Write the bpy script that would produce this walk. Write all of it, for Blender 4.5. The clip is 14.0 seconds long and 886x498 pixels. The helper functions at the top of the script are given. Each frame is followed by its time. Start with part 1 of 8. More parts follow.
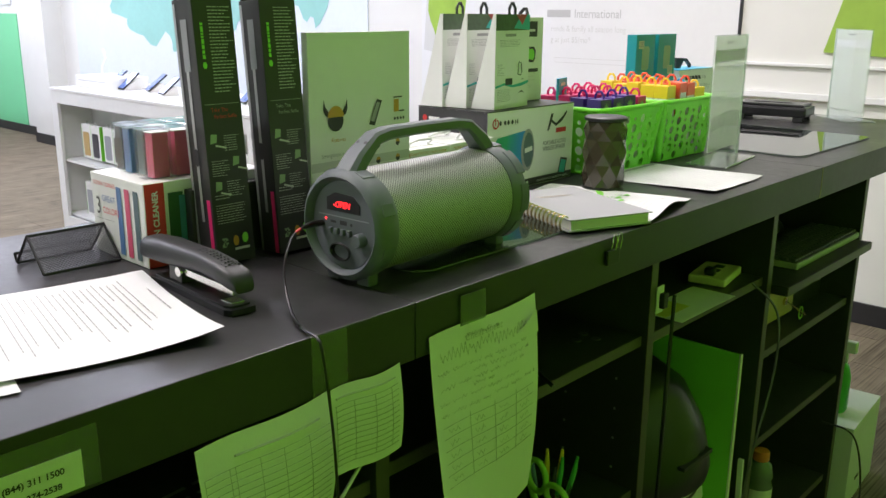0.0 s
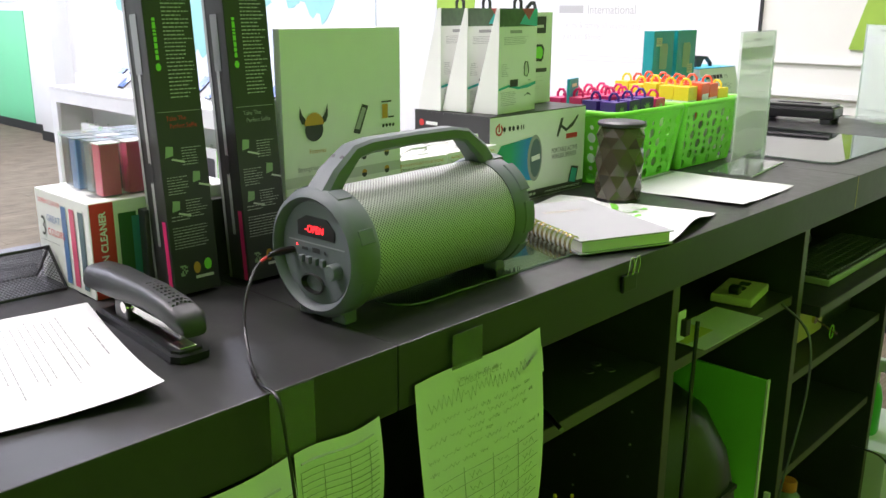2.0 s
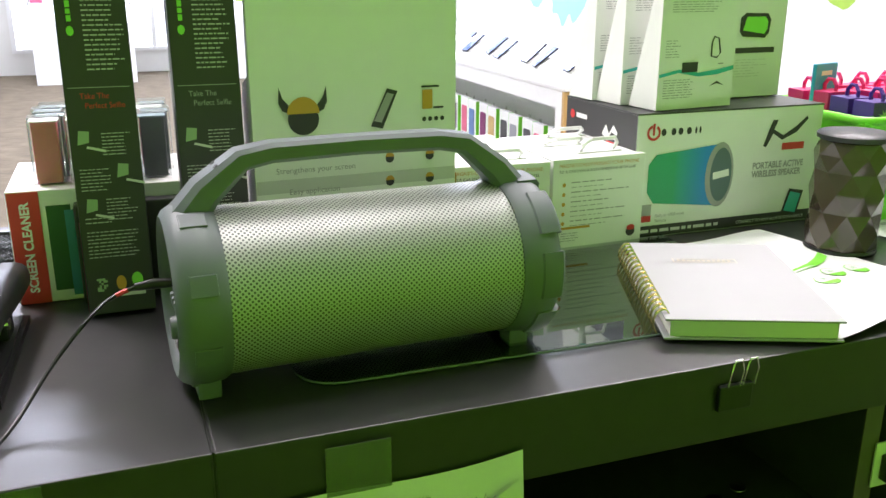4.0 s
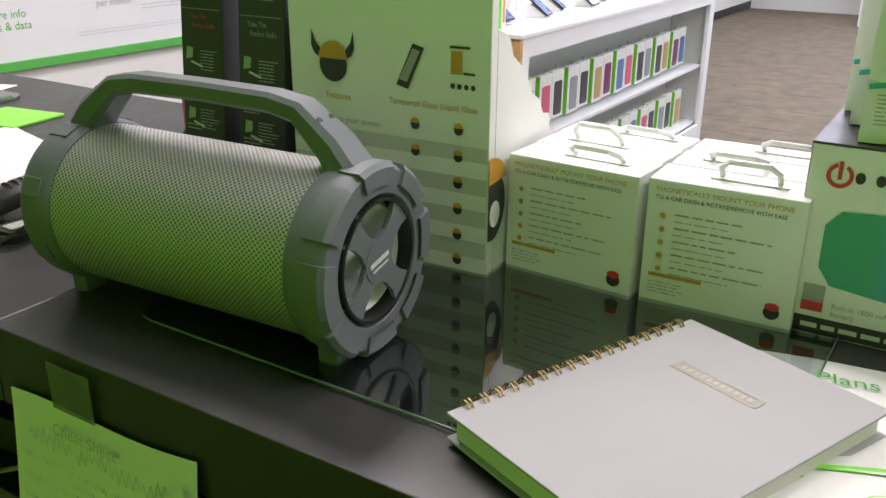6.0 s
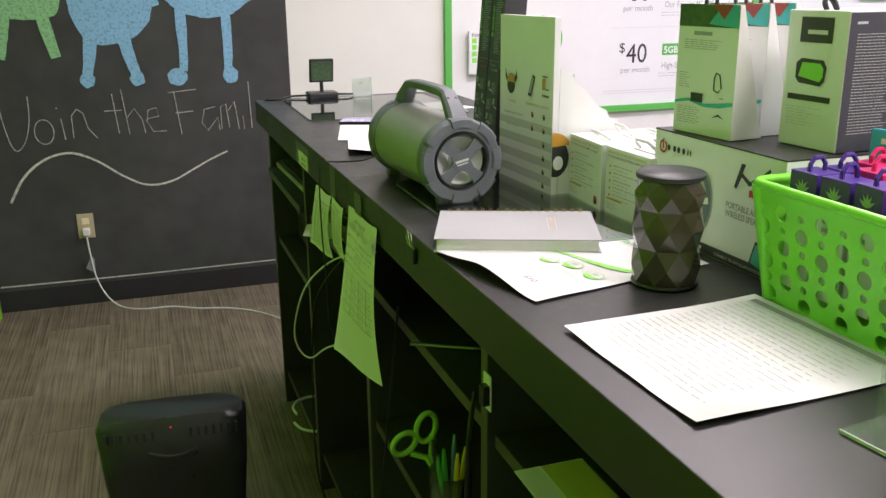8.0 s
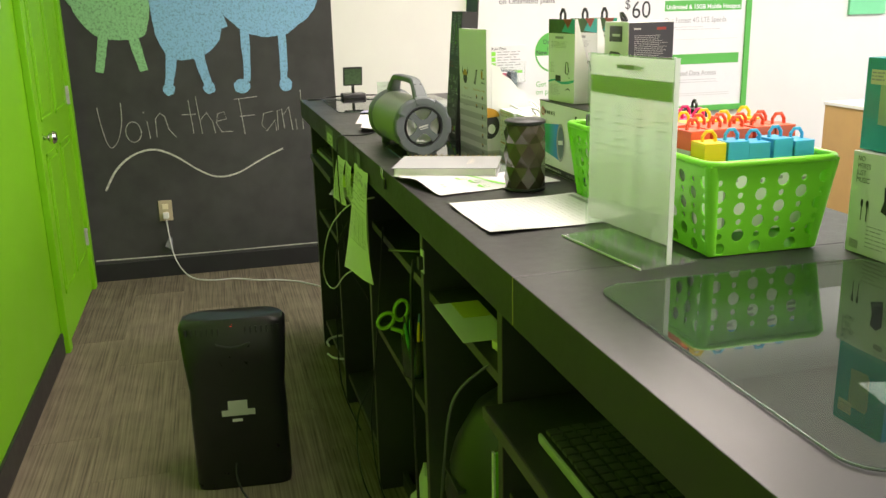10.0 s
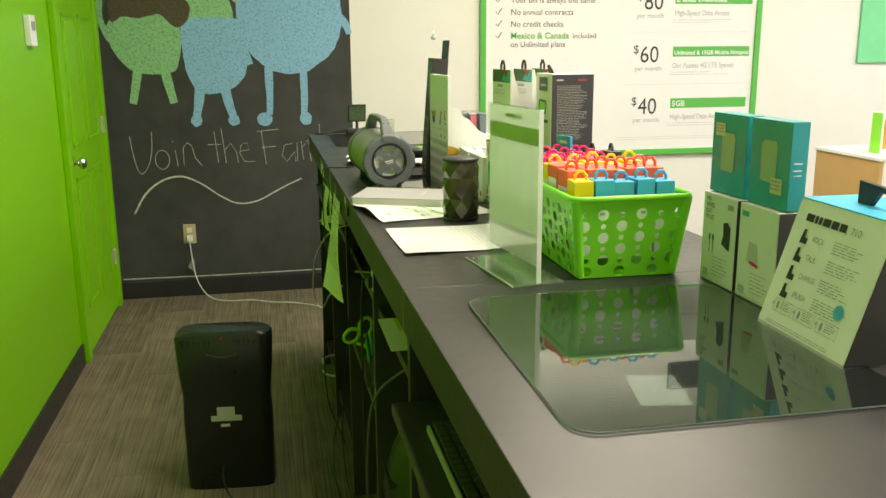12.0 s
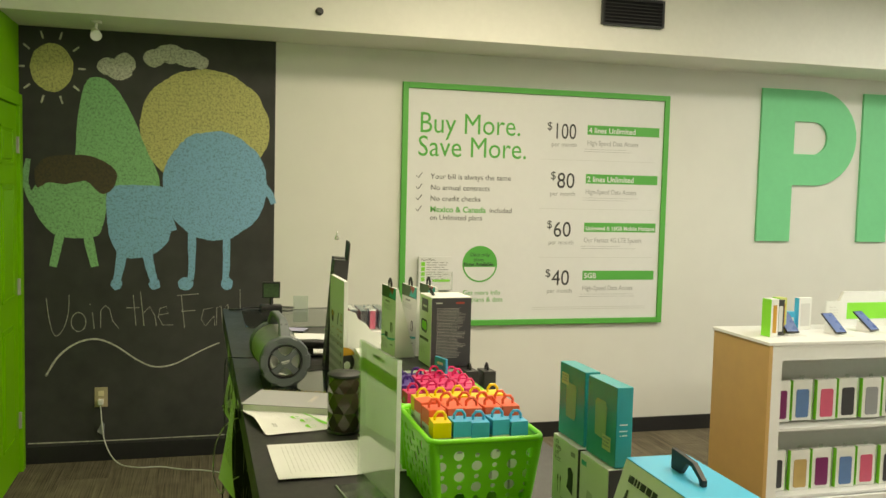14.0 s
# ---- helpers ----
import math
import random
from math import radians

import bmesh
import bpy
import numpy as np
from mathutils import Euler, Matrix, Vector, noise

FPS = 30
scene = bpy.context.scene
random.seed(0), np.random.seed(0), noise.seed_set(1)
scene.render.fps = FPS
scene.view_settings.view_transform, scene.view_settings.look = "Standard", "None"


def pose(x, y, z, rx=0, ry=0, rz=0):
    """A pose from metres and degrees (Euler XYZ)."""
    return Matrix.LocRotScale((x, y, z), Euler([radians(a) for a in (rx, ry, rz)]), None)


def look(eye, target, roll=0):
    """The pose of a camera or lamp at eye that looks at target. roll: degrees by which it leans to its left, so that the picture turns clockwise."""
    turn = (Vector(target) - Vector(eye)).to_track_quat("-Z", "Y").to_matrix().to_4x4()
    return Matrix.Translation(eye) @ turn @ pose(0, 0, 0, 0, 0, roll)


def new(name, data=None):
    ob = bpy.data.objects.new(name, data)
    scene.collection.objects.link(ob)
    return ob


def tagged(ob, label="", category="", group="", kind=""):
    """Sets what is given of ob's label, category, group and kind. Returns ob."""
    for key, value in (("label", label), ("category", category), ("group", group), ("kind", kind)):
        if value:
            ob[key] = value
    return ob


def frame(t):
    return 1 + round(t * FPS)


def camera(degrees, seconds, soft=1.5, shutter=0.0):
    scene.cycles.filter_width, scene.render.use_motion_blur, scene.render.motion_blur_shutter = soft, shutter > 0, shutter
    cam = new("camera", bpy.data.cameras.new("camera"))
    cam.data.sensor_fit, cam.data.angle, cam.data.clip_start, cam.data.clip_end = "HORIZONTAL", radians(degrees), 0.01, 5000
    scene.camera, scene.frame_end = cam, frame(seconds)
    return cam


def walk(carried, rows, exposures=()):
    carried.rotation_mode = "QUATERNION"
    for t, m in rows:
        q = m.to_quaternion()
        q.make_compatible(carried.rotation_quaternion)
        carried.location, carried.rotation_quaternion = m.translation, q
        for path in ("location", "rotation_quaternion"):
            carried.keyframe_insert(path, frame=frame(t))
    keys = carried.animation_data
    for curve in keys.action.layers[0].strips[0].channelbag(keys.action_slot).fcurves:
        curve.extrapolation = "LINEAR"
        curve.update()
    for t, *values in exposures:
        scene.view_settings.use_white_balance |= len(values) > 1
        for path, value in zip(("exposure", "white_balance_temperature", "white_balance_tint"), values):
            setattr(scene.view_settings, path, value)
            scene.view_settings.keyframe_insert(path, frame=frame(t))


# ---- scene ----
cam = camera(53.4, 14.0)
PATH = [
    (0, (-0.318, 1.025, 1.412), (-1.632, 2.44, 0.89), 0.4),
    (0.5, (-0.326, 1.049, 1.404), (-1.646, 2.457, 0.88), 0.3),
    (1, (-0.37, 1.094, 1.403), (-1.694, 2.496, 0.875), 0.3),
    (1.5, (-0.414, 1.123, 1.403), (-1.734, 2.528, 0.872), 0.3),
    (2, (-0.408, 1.158, 1.408), (-1.741, 2.552, 0.879), 0.3),
    (2.5, (-0.385, 1.231, 1.403), (-1.789, 2.551, 0.864), 1.0),
    (3, (-0.368, 1.363, 1.389), (-1.892, 2.537, 0.841), 0.9),
    (3.5, (-0.412, 1.513, 1.379), (-2.046, 2.518, 0.813), 0.6),
    (4, (-0.461, 1.691, 1.394), (-2.254, 2.341, 0.792), 0.2),
    (4.2, (-0.452, 1.776, 1.386), (-2.296, 2.234, 0.764), 0.6),
    (6.3, (-0.69, 2.483, 1.403), (-2.091, 1.247, 0.689), -0.5),
    (6.5, (-0.691, 2.566, 1.408), (-1.958, 1.181, 0.717), -1.1),
    (7, (-0.638, 2.776, 1.399), (-1.682, 1.198, 0.751), -1.6),
    (7.5, (-0.594, 3.073, 1.434), (-1.474, 1.384, 0.826), -1.1),
    (8, (-0.659, 3.365, 1.433), (-1.265, 1.547, 0.861), -0.6),
    (8.5, (-0.645, 3.592, 1.441), (-1.211, 1.756, 0.887), -1.1),
    (8.7, (-0.624, 3.692, 1.44), (-1.179, 1.852, 0.888), -1.3),
    (10.8, (-0.665, 4.263, 1.436), (-1.11, 2.379, 0.931), -1.0),
    (11, (-0.667, 4.293, 1.44), (-1.107, 2.406, 0.944), -0.9),
    (11.5, (-0.763, 4.358, 1.446), (-1.165, 2.453, 0.99), -0.4),
    (12, (-0.822, 4.394, 1.465), (-1.199, 2.483, 1.013), -0.4),
    (12.5, (-0.857, 4.411, 1.534), (-1.126, 2.474, 1.116), -0.2),
    (13, (-0.887, 4.447, 1.621), (-1.116, 2.477, 1.358), 0.5),
    (13.5, (-0.904, 4.495, 1.655), (-1.146, 2.521, 1.444), 0.7),
    (14, (-0.925, 4.504, 1.661), (-1.445, 2.578, 1.519), 1.4),
]
walk(cam, [(t, look(eye, target, roll)) for t, eye, target, roll in PATH],
     exposures=[(0.0, -0.53, 6200, 25), (3.0, 0.04, 6050, 27), (4.0, 0.08, 6150, 26), (6.5, -0.65, 6300, 30), (7.5, -0.55, 6300, 32), (8.5, -0.15, 6300, 34), (11.0, -0.12, 7450, 13), (12.5, -0.43, 7800, 11), (14.0, -0.93, 8500, 7)])

# ---- light ----
world = bpy.data.worlds.new("world")
scene.world = world
world.use_nodes = True
bg = world.node_tree.nodes["Background"]
bg.inputs[0].default_value = (0.85, 0.92, 1.0, 1)
bg.inputs[1].default_value = 0.3


def area(name, x, y, z, sx, sy, watts, colour):
    la = bpy.data.lights.new(name, "AREA")
    la.shape, la.size, la.size_y, la.energy, la.color = "RECTANGLE", sx, sy, watts, colour
    ob = new(name, la)
    ob.matrix_world = pose(x, y, z)
    return ob


WARM, COOL = (1.0, 0.96, 0.88), (0.85, 0.93, 1.0)
# Unseen ceiling lights; places and watts chosen to brighten room and counter.
ADDED_TROFFERS = [(-2.4, 0.9, WARM, 75), (-2.4, 3.6, WARM, 75), (-5.2, 1.2, COOL, 80), (-5.2, 3.6, COOL, 80), (-8.2, 1.2, COOL, 100), (-8.2, 3.6, COOL, 100),
            (-11.2, 1.2, COOL, 100), (-11.2, 3.6, COOL, 100), (-1.5, 2.2, WARM, 24)]

# ---- materials ----


def mat(name, colour, rough=0.5, metal=0.0, vary=0.08, scale=30.0, bump=0.0, bscale=200.0, coat=0.0, spec=0.5):
    """Paint or stuff with blotches of two sizes and a fine relief."""
    m = bpy.data.materials.new(name)
    m.use_nodes = True
    nt = m.node_tree
    b = nt.nodes["Principled BSDF"]
    b.inputs["Roughness"].default_value = rough
    b.inputs["Metallic"].default_value = metal
    b.inputs["Coat Weight"].default_value = coat
    b.inputs["Specular IOR Level"].default_value = spec
    tc = nt.nodes.new("ShaderNodeTexCoord")
    if vary:
        n1, n2 = nt.nodes.new("ShaderNodeTexNoise"), nt.nodes.new("ShaderNodeTexNoise")
        n1.inputs["Scale"].default_value, n2.inputs["Scale"].default_value = scale, scale / 9
        n1.inputs["Detail"].default_value = 5
        add = nt.nodes.new("ShaderNodeMath")
        add.operation = "ADD"
        for n in (n1, n2):
            nt.links.new(tc.outputs["Object"], n.inputs["Vector"])
        nt.links.new(n1.outputs["Fac"], add.inputs[0])
        nt.links.new(n2.outputs["Fac"], add.inputs[1])
        ramp = nt.nodes.new("ShaderNodeMapRange")
        ramp.inputs["From Min"].default_value, ramp.inputs["From Max"].default_value = 0.6, 1.4
        ramp.inputs["To Min"].default_value, ramp.inputs["To Max"].default_value = 1 - vary, 1 + vary
        nt.links.new(add.outputs[0], ramp.inputs["Value"])
        mul = nt.nodes.new("ShaderNodeVectorMath")
        mul.operation = "SCALE"
        mul.inputs[0].default_value = colour
        nt.links.new(ramp.outputs["Result"], mul.inputs["Scale"])
        nt.links.new(mul.outputs[0], b.inputs["Base Color"])
        rr = nt.nodes.new("ShaderNodeMapRange")
        rr.inputs["From Min"].default_value, rr.inputs["From Max"].default_value = 0.6, 1.4
        rr.inputs["To Min"].default_value, rr.inputs["To Max"].default_value = max(rough - 0.06, 0.01), min(rough + 0.06, 1)
        nt.links.new(add.outputs[0], rr.inputs["Value"])
        nt.links.new(rr.outputs["Result"], b.inputs["Roughness"])
    else:
        b.inputs["Base Color"].default_value = (*colour, 1)
    if bump:
        nb, bp = nt.nodes.new("ShaderNodeTexNoise"), nt.nodes.new("ShaderNodeBump")
        nb.inputs["Scale"].default_value = bscale
        nb.inputs["Detail"].default_value = 3
        bp.inputs["Strength"].default_value = bump
        bp.inputs["Distance"].default_value = 0.002
        nt.links.new(tc.outputs["Object"], nb.inputs["Vector"])
        nt.links.new(nb.outputs["Fac"], bp.inputs["Height"])
        nt.links.new(bp.outputs["Normal"], b.inputs["Normal"])
    return m


def glow(name, colour, strength):
    m = bpy.data.materials.new(name)
    m.use_nodes = True
    b = m.node_tree.nodes["Principled BSDF"]
    b.inputs["Base Color"].default_value = (*colour, 1)
    b.inputs["Emission Color"].default_value = (*colour, 1)
    b.inputs["Emission Strength"].default_value = strength
    return m


def glass(name, colour=(1, 1, 1), rough=0.0, cover=0.0, gloss=1.0):
    """A clear sheet: see-through, with a mirror gloss that grows towards grazing; cover: how much of it is a matt film."""
    m = bpy.data.materials.new(name)
    m.use_nodes = True
    nt = m.node_tree
    nt.nodes.remove(nt.nodes["Principled BSDF"])
    out = nt.nodes["Material Output"]
    tr, gl, df, lw, pw, ad, m1, m2 = (nt.nodes.new(q) for q in ("ShaderNodeBsdfTransparent", "ShaderNodeBsdfGlossy", "ShaderNodeBsdfDiffuse", "ShaderNodeLayerWeight", "ShaderNodeMath", "ShaderNodeMath", "ShaderNodeMixShader", "ShaderNodeMixShader"))
    tr.inputs[0].default_value = (*colour, 1)
    df.inputs[0].default_value = (*colour, 1)
    gl.inputs["Roughness"].default_value = rough
    lw.inputs["Blend"].default_value = 0.5
    pw.operation, ad.operation = "POWER", "MULTIPLY_ADD"
    pw.inputs[1].default_value = 5
    ad.inputs[1].default_value, ad.inputs[2].default_value = 0.95, 0.045 * gloss
    m1.inputs[0].default_value = cover
    nt.links.new(lw.outputs["Facing"], pw.inputs[0])
    nt.links.new(pw.outputs[0], ad.inputs[0])
    nt.links.new(tr.outputs[0], m1.inputs[1])
    nt.links.new(df.outputs[0], m1.inputs[2])
    nt.links.new(ad.outputs[0], m2.inputs[0])
    nt.links.new(m1.outputs[0], m2.inputs[1])
    nt.links.new(gl.outputs[0], m2.inputs[2])
    nt.links.new(m2.outputs[0], out.inputs["Surface"])
    return m


M = {}


def paint(key, *a, **k):
    M[key] = mat(key, *a, **k)


paint("white_wall", (0.75, 0.74, 0.70), 0.6, vary=0.03, scale=6, bump=0.12, bscale=260)
paint("green_wall", (0.17, 0.50, 0.005), 0.42, vary=0.05, scale=8, bump=0.15, bscale=240)
paint("mint_wall", (0.16, 0.62, 0.30), 0.5, vary=0.04)
paint("ceiling_white", (0.80, 0.79, 0.74), 0.8, vary=0.03, bump=0.2, bscale=150)
paint("black_laminate", (0.030, 0.029, 0.030), 0.38, vary=0.18, scale=60, bump=0.05, bscale=900)
paint("black_board", (0.032, 0.032, 0.030), 0.45, vary=0.2, scale=40)
paint("chalkboard_paint", (0.044, 0.044, 0.043), 0.75, vary=0.42, scale=8, bump=0.1, bscale=300)
paint("edge_band", (0.095, 0.083, 0.062), 0.42, vary=0.15)
paint("black_trim", (0.022, 0.022, 0.024), 0.42, vary=0.2)
paint("white_paint", (0.80, 0.80, 0.79), 0.4, vary=0.03)
paint("table_wood", (0.55, 0.34, 0.13), 0.45, vary=0.07, scale=14)
paint("paper", (0.76, 0.76, 0.76), 0.8, spec=0.2, vary=0.02, bump=0.08, bscale=500)
paint("card_white", (0.78, 0.79, 0.76), 0.5, vary=0.03)
paint("card_black", (0.034, 0.033, 0.034), 0.42, vary=0.15)
paint("print_black", (0.03, 0.03, 0.032), 0.5, vary=0)
paint("print_grey", (0.33, 0.33, 0.33), 0.5, vary=0)
paint("print_mid", (0.48, 0.48, 0.47), 0.5, vary=0)
paint("print_light", (0.62, 0.62, 0.60), 0.5, vary=0)
paint("print_green", (0.08, 0.42, 0.07), 0.5, vary=0)
paint("print_lime", (0.22, 0.70, 0.06), 0.5, vary=0)
paint("print_red", (0.62, 0.04, 0.035), 0.5, vary=0)
paint("print_gold", (0.56, 0.29, 0.03), 0.5, vary=0)
paint("print_teal", (0.02, 0.42, 0.40), 0.5, vary=0)
paint("chrome", (0.75, 0.74, 0.72), 0.2, metal=1.0, vary=0.05)
paint("brass", (0.72, 0.56, 0.30), 0.25, metal=1.0, vary=0.05)
paint("rubber_grey", (0.125, 0.142, 0.155), 0.5, vary=0.08, scale=40, bump=0.06, bscale=900)
paint("rubber_dark", (0.02, 0.02, 0.022), 0.55, vary=0.1)
paint("plastic_black", (0.016, 0.016, 0.017), 0.32, vary=0.15)
paint("plastic_white", (0.78, 0.78, 0.77), 0.35, vary=0.03)
paint("basket_green", (0.18, 0.70, 0.03), 0.38, vary=0.05)
paint("teal_box", (0.0, 0.32, 0.36), 0.35, vary=0.05)
paint("cable_white", (0.72, 0.72, 0.68), 0.45, vary=0.05)


def chalk(name, colour, cover=0.62):
    """Chalk rubbed over black paint: grains of colour with black between."""
    m = mat(name, colour, 0.95, vary=0)
    nt = m.node_tree
    b = nt.nodes["Principled BSDF"]
    tc = nt.nodes["Texture Coordinate"]
    n1, n2, ad, rp, mix = (nt.nodes.new(q) for q in ("ShaderNodeTexNoise", "ShaderNodeTexNoise", "ShaderNodeMath", "ShaderNodeMapRange", "ShaderNodeMixRGB"))
    n1.inputs["Scale"].default_value, n2.inputs["Scale"].default_value = 210, 80
    n1.inputs["Detail"].default_value = 8
    n1.inputs["Distortion"].default_value = 0.8
    nt.links.new(tc.outputs["Object"], n1.inputs["Vector"])
    nt.links.new(tc.outputs["Object"], n2.inputs["Vector"])
    ad.operation = "ADD"
    nt.links.new(n1.outputs["Fac"], ad.inputs[0])
    nt.links.new(n2.outputs["Fac"], ad.inputs[1])
    rp.inputs["From Min"].default_value, rp.inputs["From Max"].default_value = 0.78 - 0.42 * cover, 1.36 - 0.42 * cover
    nt.links.new(ad.outputs[0], rp.inputs["Value"])
    mix.inputs[1].default_value = (0.04, 0.04, 0.04, 1)
    mix.inputs[2].default_value = (*[1.12 * q for q in colour], 1)
    nt.links.new(rp.outputs["Result"], mix.inputs[0])
    nt.links.new(mix.outputs[0], b.inputs["Base Color"])
    M[name] = m


chalk("chalk_blue", (0.20, 0.41, 0.60), 0.82)
chalk("chalk_green", (0.22, 0.47, 0.23), 0.75)
chalk("chalk_yellow", (0.50, 0.48, 0.20), 0.68)
chalk("chalk_white", (0.55, 0.55, 0.48), 0.62)
chalk("chalk_faint", (0.42, 0.42, 0.38), 0.5)
chalk("chalk_brown", (0.09, 0.07, 0.04), 0.5)
paint("carpet_under", (0.05, 0.045, 0.04), 0.95, vary=0.1)
paint("screen_red", (0.55, 0.03, 0.04), 0.4, vary=0.05)
paint("pink", (0.75, 0.03, 0.18), 0.4, vary=0.05)
paint("yellow", (0.85, 0.62, 0.02), 0.4, vary=0.05)
paint("orange_red", (0.80, 0.12, 0.05), 0.4, vary=0.05)
paint("sky_blue", (0.03, 0.42, 0.68), 0.38, vary=0.05)
paint("purple", (0.08, 0.03, 0.28), 0.4, vary=0.08)
paint("book_grey", (0.40, 0.40, 0.415), 0.75, spec=0.15, vary=0.03, bump=0.05, bscale=600)
paint("stamp", (0.56, 0.50, 0.40), 0.4, metal=0.2, vary=0.05)
paint("book_pages", (0.72, 0.72, 0.66), 0.8, vary=0.04)
paint("steel_grey", (0.18, 0.18, 0.18), 0.3, metal=1.0, vary=0.1)
paint("outlet_tan", (0.45, 0.38, 0.25), 0.4, vary=0.05)
paint("ivory", (0.75, 0.66, 0.45), 0.4, vary=0.04)
paint("grey_fabric", (0.30, 0.31, 0.33), 0.7, vary=0.05)
paint("phone_blue", (0.10, 0.16, 0.38), 0.3, vary=0.05)
paint("case_pink", (0.66, 0.11, 0.20), 0.35, vary=0.08)
paint("case_blue", (0.10, 0.20, 0.42), 0.35, vary=0.08)
paint("case_dark", (0.05, 0.05, 0.06), 0.35, vary=0.08)
paint("case_plum", (0.20, 0.02, 0.12), 0.35, vary=0.08)
paint("tan_board", (0.52, 0.36, 0.14), 0.5, vary=0.1, scale=20)
paint("liner_bag", (0.72, 0.75, 0.66), 0.4, vary=0.08)
paint("spray_green", (0.05, 0.45, 0.06), 0.3, vary=0.05)
paint("map_teal", (0.28, 0.58, 0.53), 0.5, vary=0.06)
M["clear"] = glass("clear", (0.95, 0.98, 0.96), 0.02, 0.05)
M["paper_insert"] = glass("paper_insert", (0.90, 0.92, 0.86), 0.35, 0.68)
nt_ = M["paper_insert"].node_tree
tl_, ms_ = nt_.nodes.new("ShaderNodeBsdfTranslucent"), nt_.nodes.new("ShaderNodeMixShader")
tl_.inputs[0].default_value = (0.86, 0.88, 0.84, 1)
ms_.inputs[0].default_value = 0.55
nt_.links.new(nt_.nodes["Diffuse BSDF"].outputs[0], ms_.inputs[1])
nt_.links.new(tl_.outputs[0], ms_.inputs[2])
nt_.links.new(ms_.outputs[0], nt_.nodes["Mix Shader"].inputs[2])
M["table_glass"] = glass("table_glass", (0.53, 0.6, 0.57), 0.003, 0.0, 3.6)



def carpet():
    """Ribbed carpet in greys and browns; each plank has its own shade."""
    m = mat("carpet", (0.13, 0.11, 0.09), 0.95, vary=0)
    nt = m.node_tree
    b = nt.nodes["Principled BSDF"]
    tc = nt.nodes["Texture Coordinate"]
    mp, n1, n2, add, rp, info, mul, bp = (nt.nodes.new(q) for q in ("ShaderNodeMapping", "ShaderNodeTexNoise", "ShaderNodeTexNoise", "ShaderNodeMath", "ShaderNodeValToRGB", "ShaderNodeObjectInfo", "ShaderNodeMath", "ShaderNodeBump"))
    mp.inputs["Scale"].default_value = (150, 2.2, 1)
    nt.links.new(tc.outputs["Object"], mp.inputs["Vector"])
    nt.links.new(mp.outputs[0], n1.inputs["Vector"])
    n1.inputs["Scale"].default_value = 1.0
    n1.inputs["Detail"].default_value = 3
    n2.inputs["Scale"].default_value = 7
    nt.links.new(tc.outputs["Object"], n2.inputs["Vector"])
    mul.operation = "MULTIPLY_ADD"
    nt.links.new(info.outputs["Random"], mul.inputs[0])
    mul.inputs[1].default_value, mul.inputs[2].default_value = 0.16, -0.08
    add.operation = "ADD"
    nt.links.new(n1.outputs["Fac"], add.inputs[0])
    nt.links.new(mul.outputs[0], add.inputs[1])
    a2 = nt.nodes.new("ShaderNodeMath")
    a2.operation = "MULTIPLY_ADD"
    nt.links.new(n2.outputs["Fac"], a2.inputs[0])
    a2.inputs[1].default_value = 0.35
    nt.links.new(add.outputs[0], a2.inputs[2])
    el = rp.color_ramp.elements
    el[0].position, el[0].color = 0.42, (0.080, 0.066, 0.048, 1)
    el[1].position, el[1].color = 0.95, (0.27, 0.225, 0.16, 1)
    nt.links.new(a2.outputs[0], rp.inputs[0])
    nt.links.new(rp.outputs[0], b.inputs["Base Color"])
    bp.inputs["Strength"].default_value, bp.inputs["Distance"].default_value = 0.6, 0.003
    nt.links.new(n1.outputs["Fac"], bp.inputs["Height"])
    nt.links.new(bp.outputs[0], b.inputs["Normal"])
    b.inputs["Specular IOR Level"].default_value = 0.1
    M["carpet"] = m


carpet()


def grille_metal():
    """Pale silver mesh of small round holes over black, for the loudspeaker's drum."""
    m = mat("grille", (0.36, 0.36, 0.365), 0.44, metal=0.5, vary=0)
    nt = m.node_tree
    b = nt.nodes["Principled BSDF"]
    uv, mp, vo, rp, mix, bp = (nt.nodes.new(q) for q in ("ShaderNodeUVMap", "ShaderNodeMapping", "ShaderNodeTexVoronoi", "ShaderNodeMapRange", "ShaderNodeMixRGB", "ShaderNodeBump"))
    vo.inputs["Scale"].default_value = 1.0
    vo.inputs["Randomness"].default_value = 0.0
    mp.inputs["Rotation"].default_value = (0, 0, radians(45))
    mp.inputs["Scale"].default_value = (330, 330, 1)
    nt.links.new(uv.outputs[0], mp.inputs["Vector"])
    nt.links.new(mp.outputs[0], vo.inputs["Vector"])
    rp.inputs["From Min"].default_value, rp.inputs["From Max"].default_value = 0.24, 0.38
    nt.links.new(vo.outputs["Distance"], rp.inputs["Value"])
    mix.inputs[1].default_value = (0.10, 0.102, 0.10, 1)
    mix.inputs[2].default_value = (0.46, 0.47, 0.45, 1)
    nt.links.new(rp.outputs[0], mix.inputs[0])
    nt.links.new(mix.outputs[0], b.inputs["Base Color"])
    bp.inputs["Strength"].default_value, bp.inputs["Distance"].default_value = 0.35, 0.0008
    nt.links.new(rp.outputs[0], bp.inputs["Height"])
    nt.links.new(bp.outputs[0], b.inputs["Normal"])
    M["grille"] = m


grille_metal()
M["red_glow"] = glow("red_glow", (1.0, 0.02, 0.02), 6.0)
M["led_panel"] = glow("led_panel", (1.0, 0.97, 0.9), 2.0)


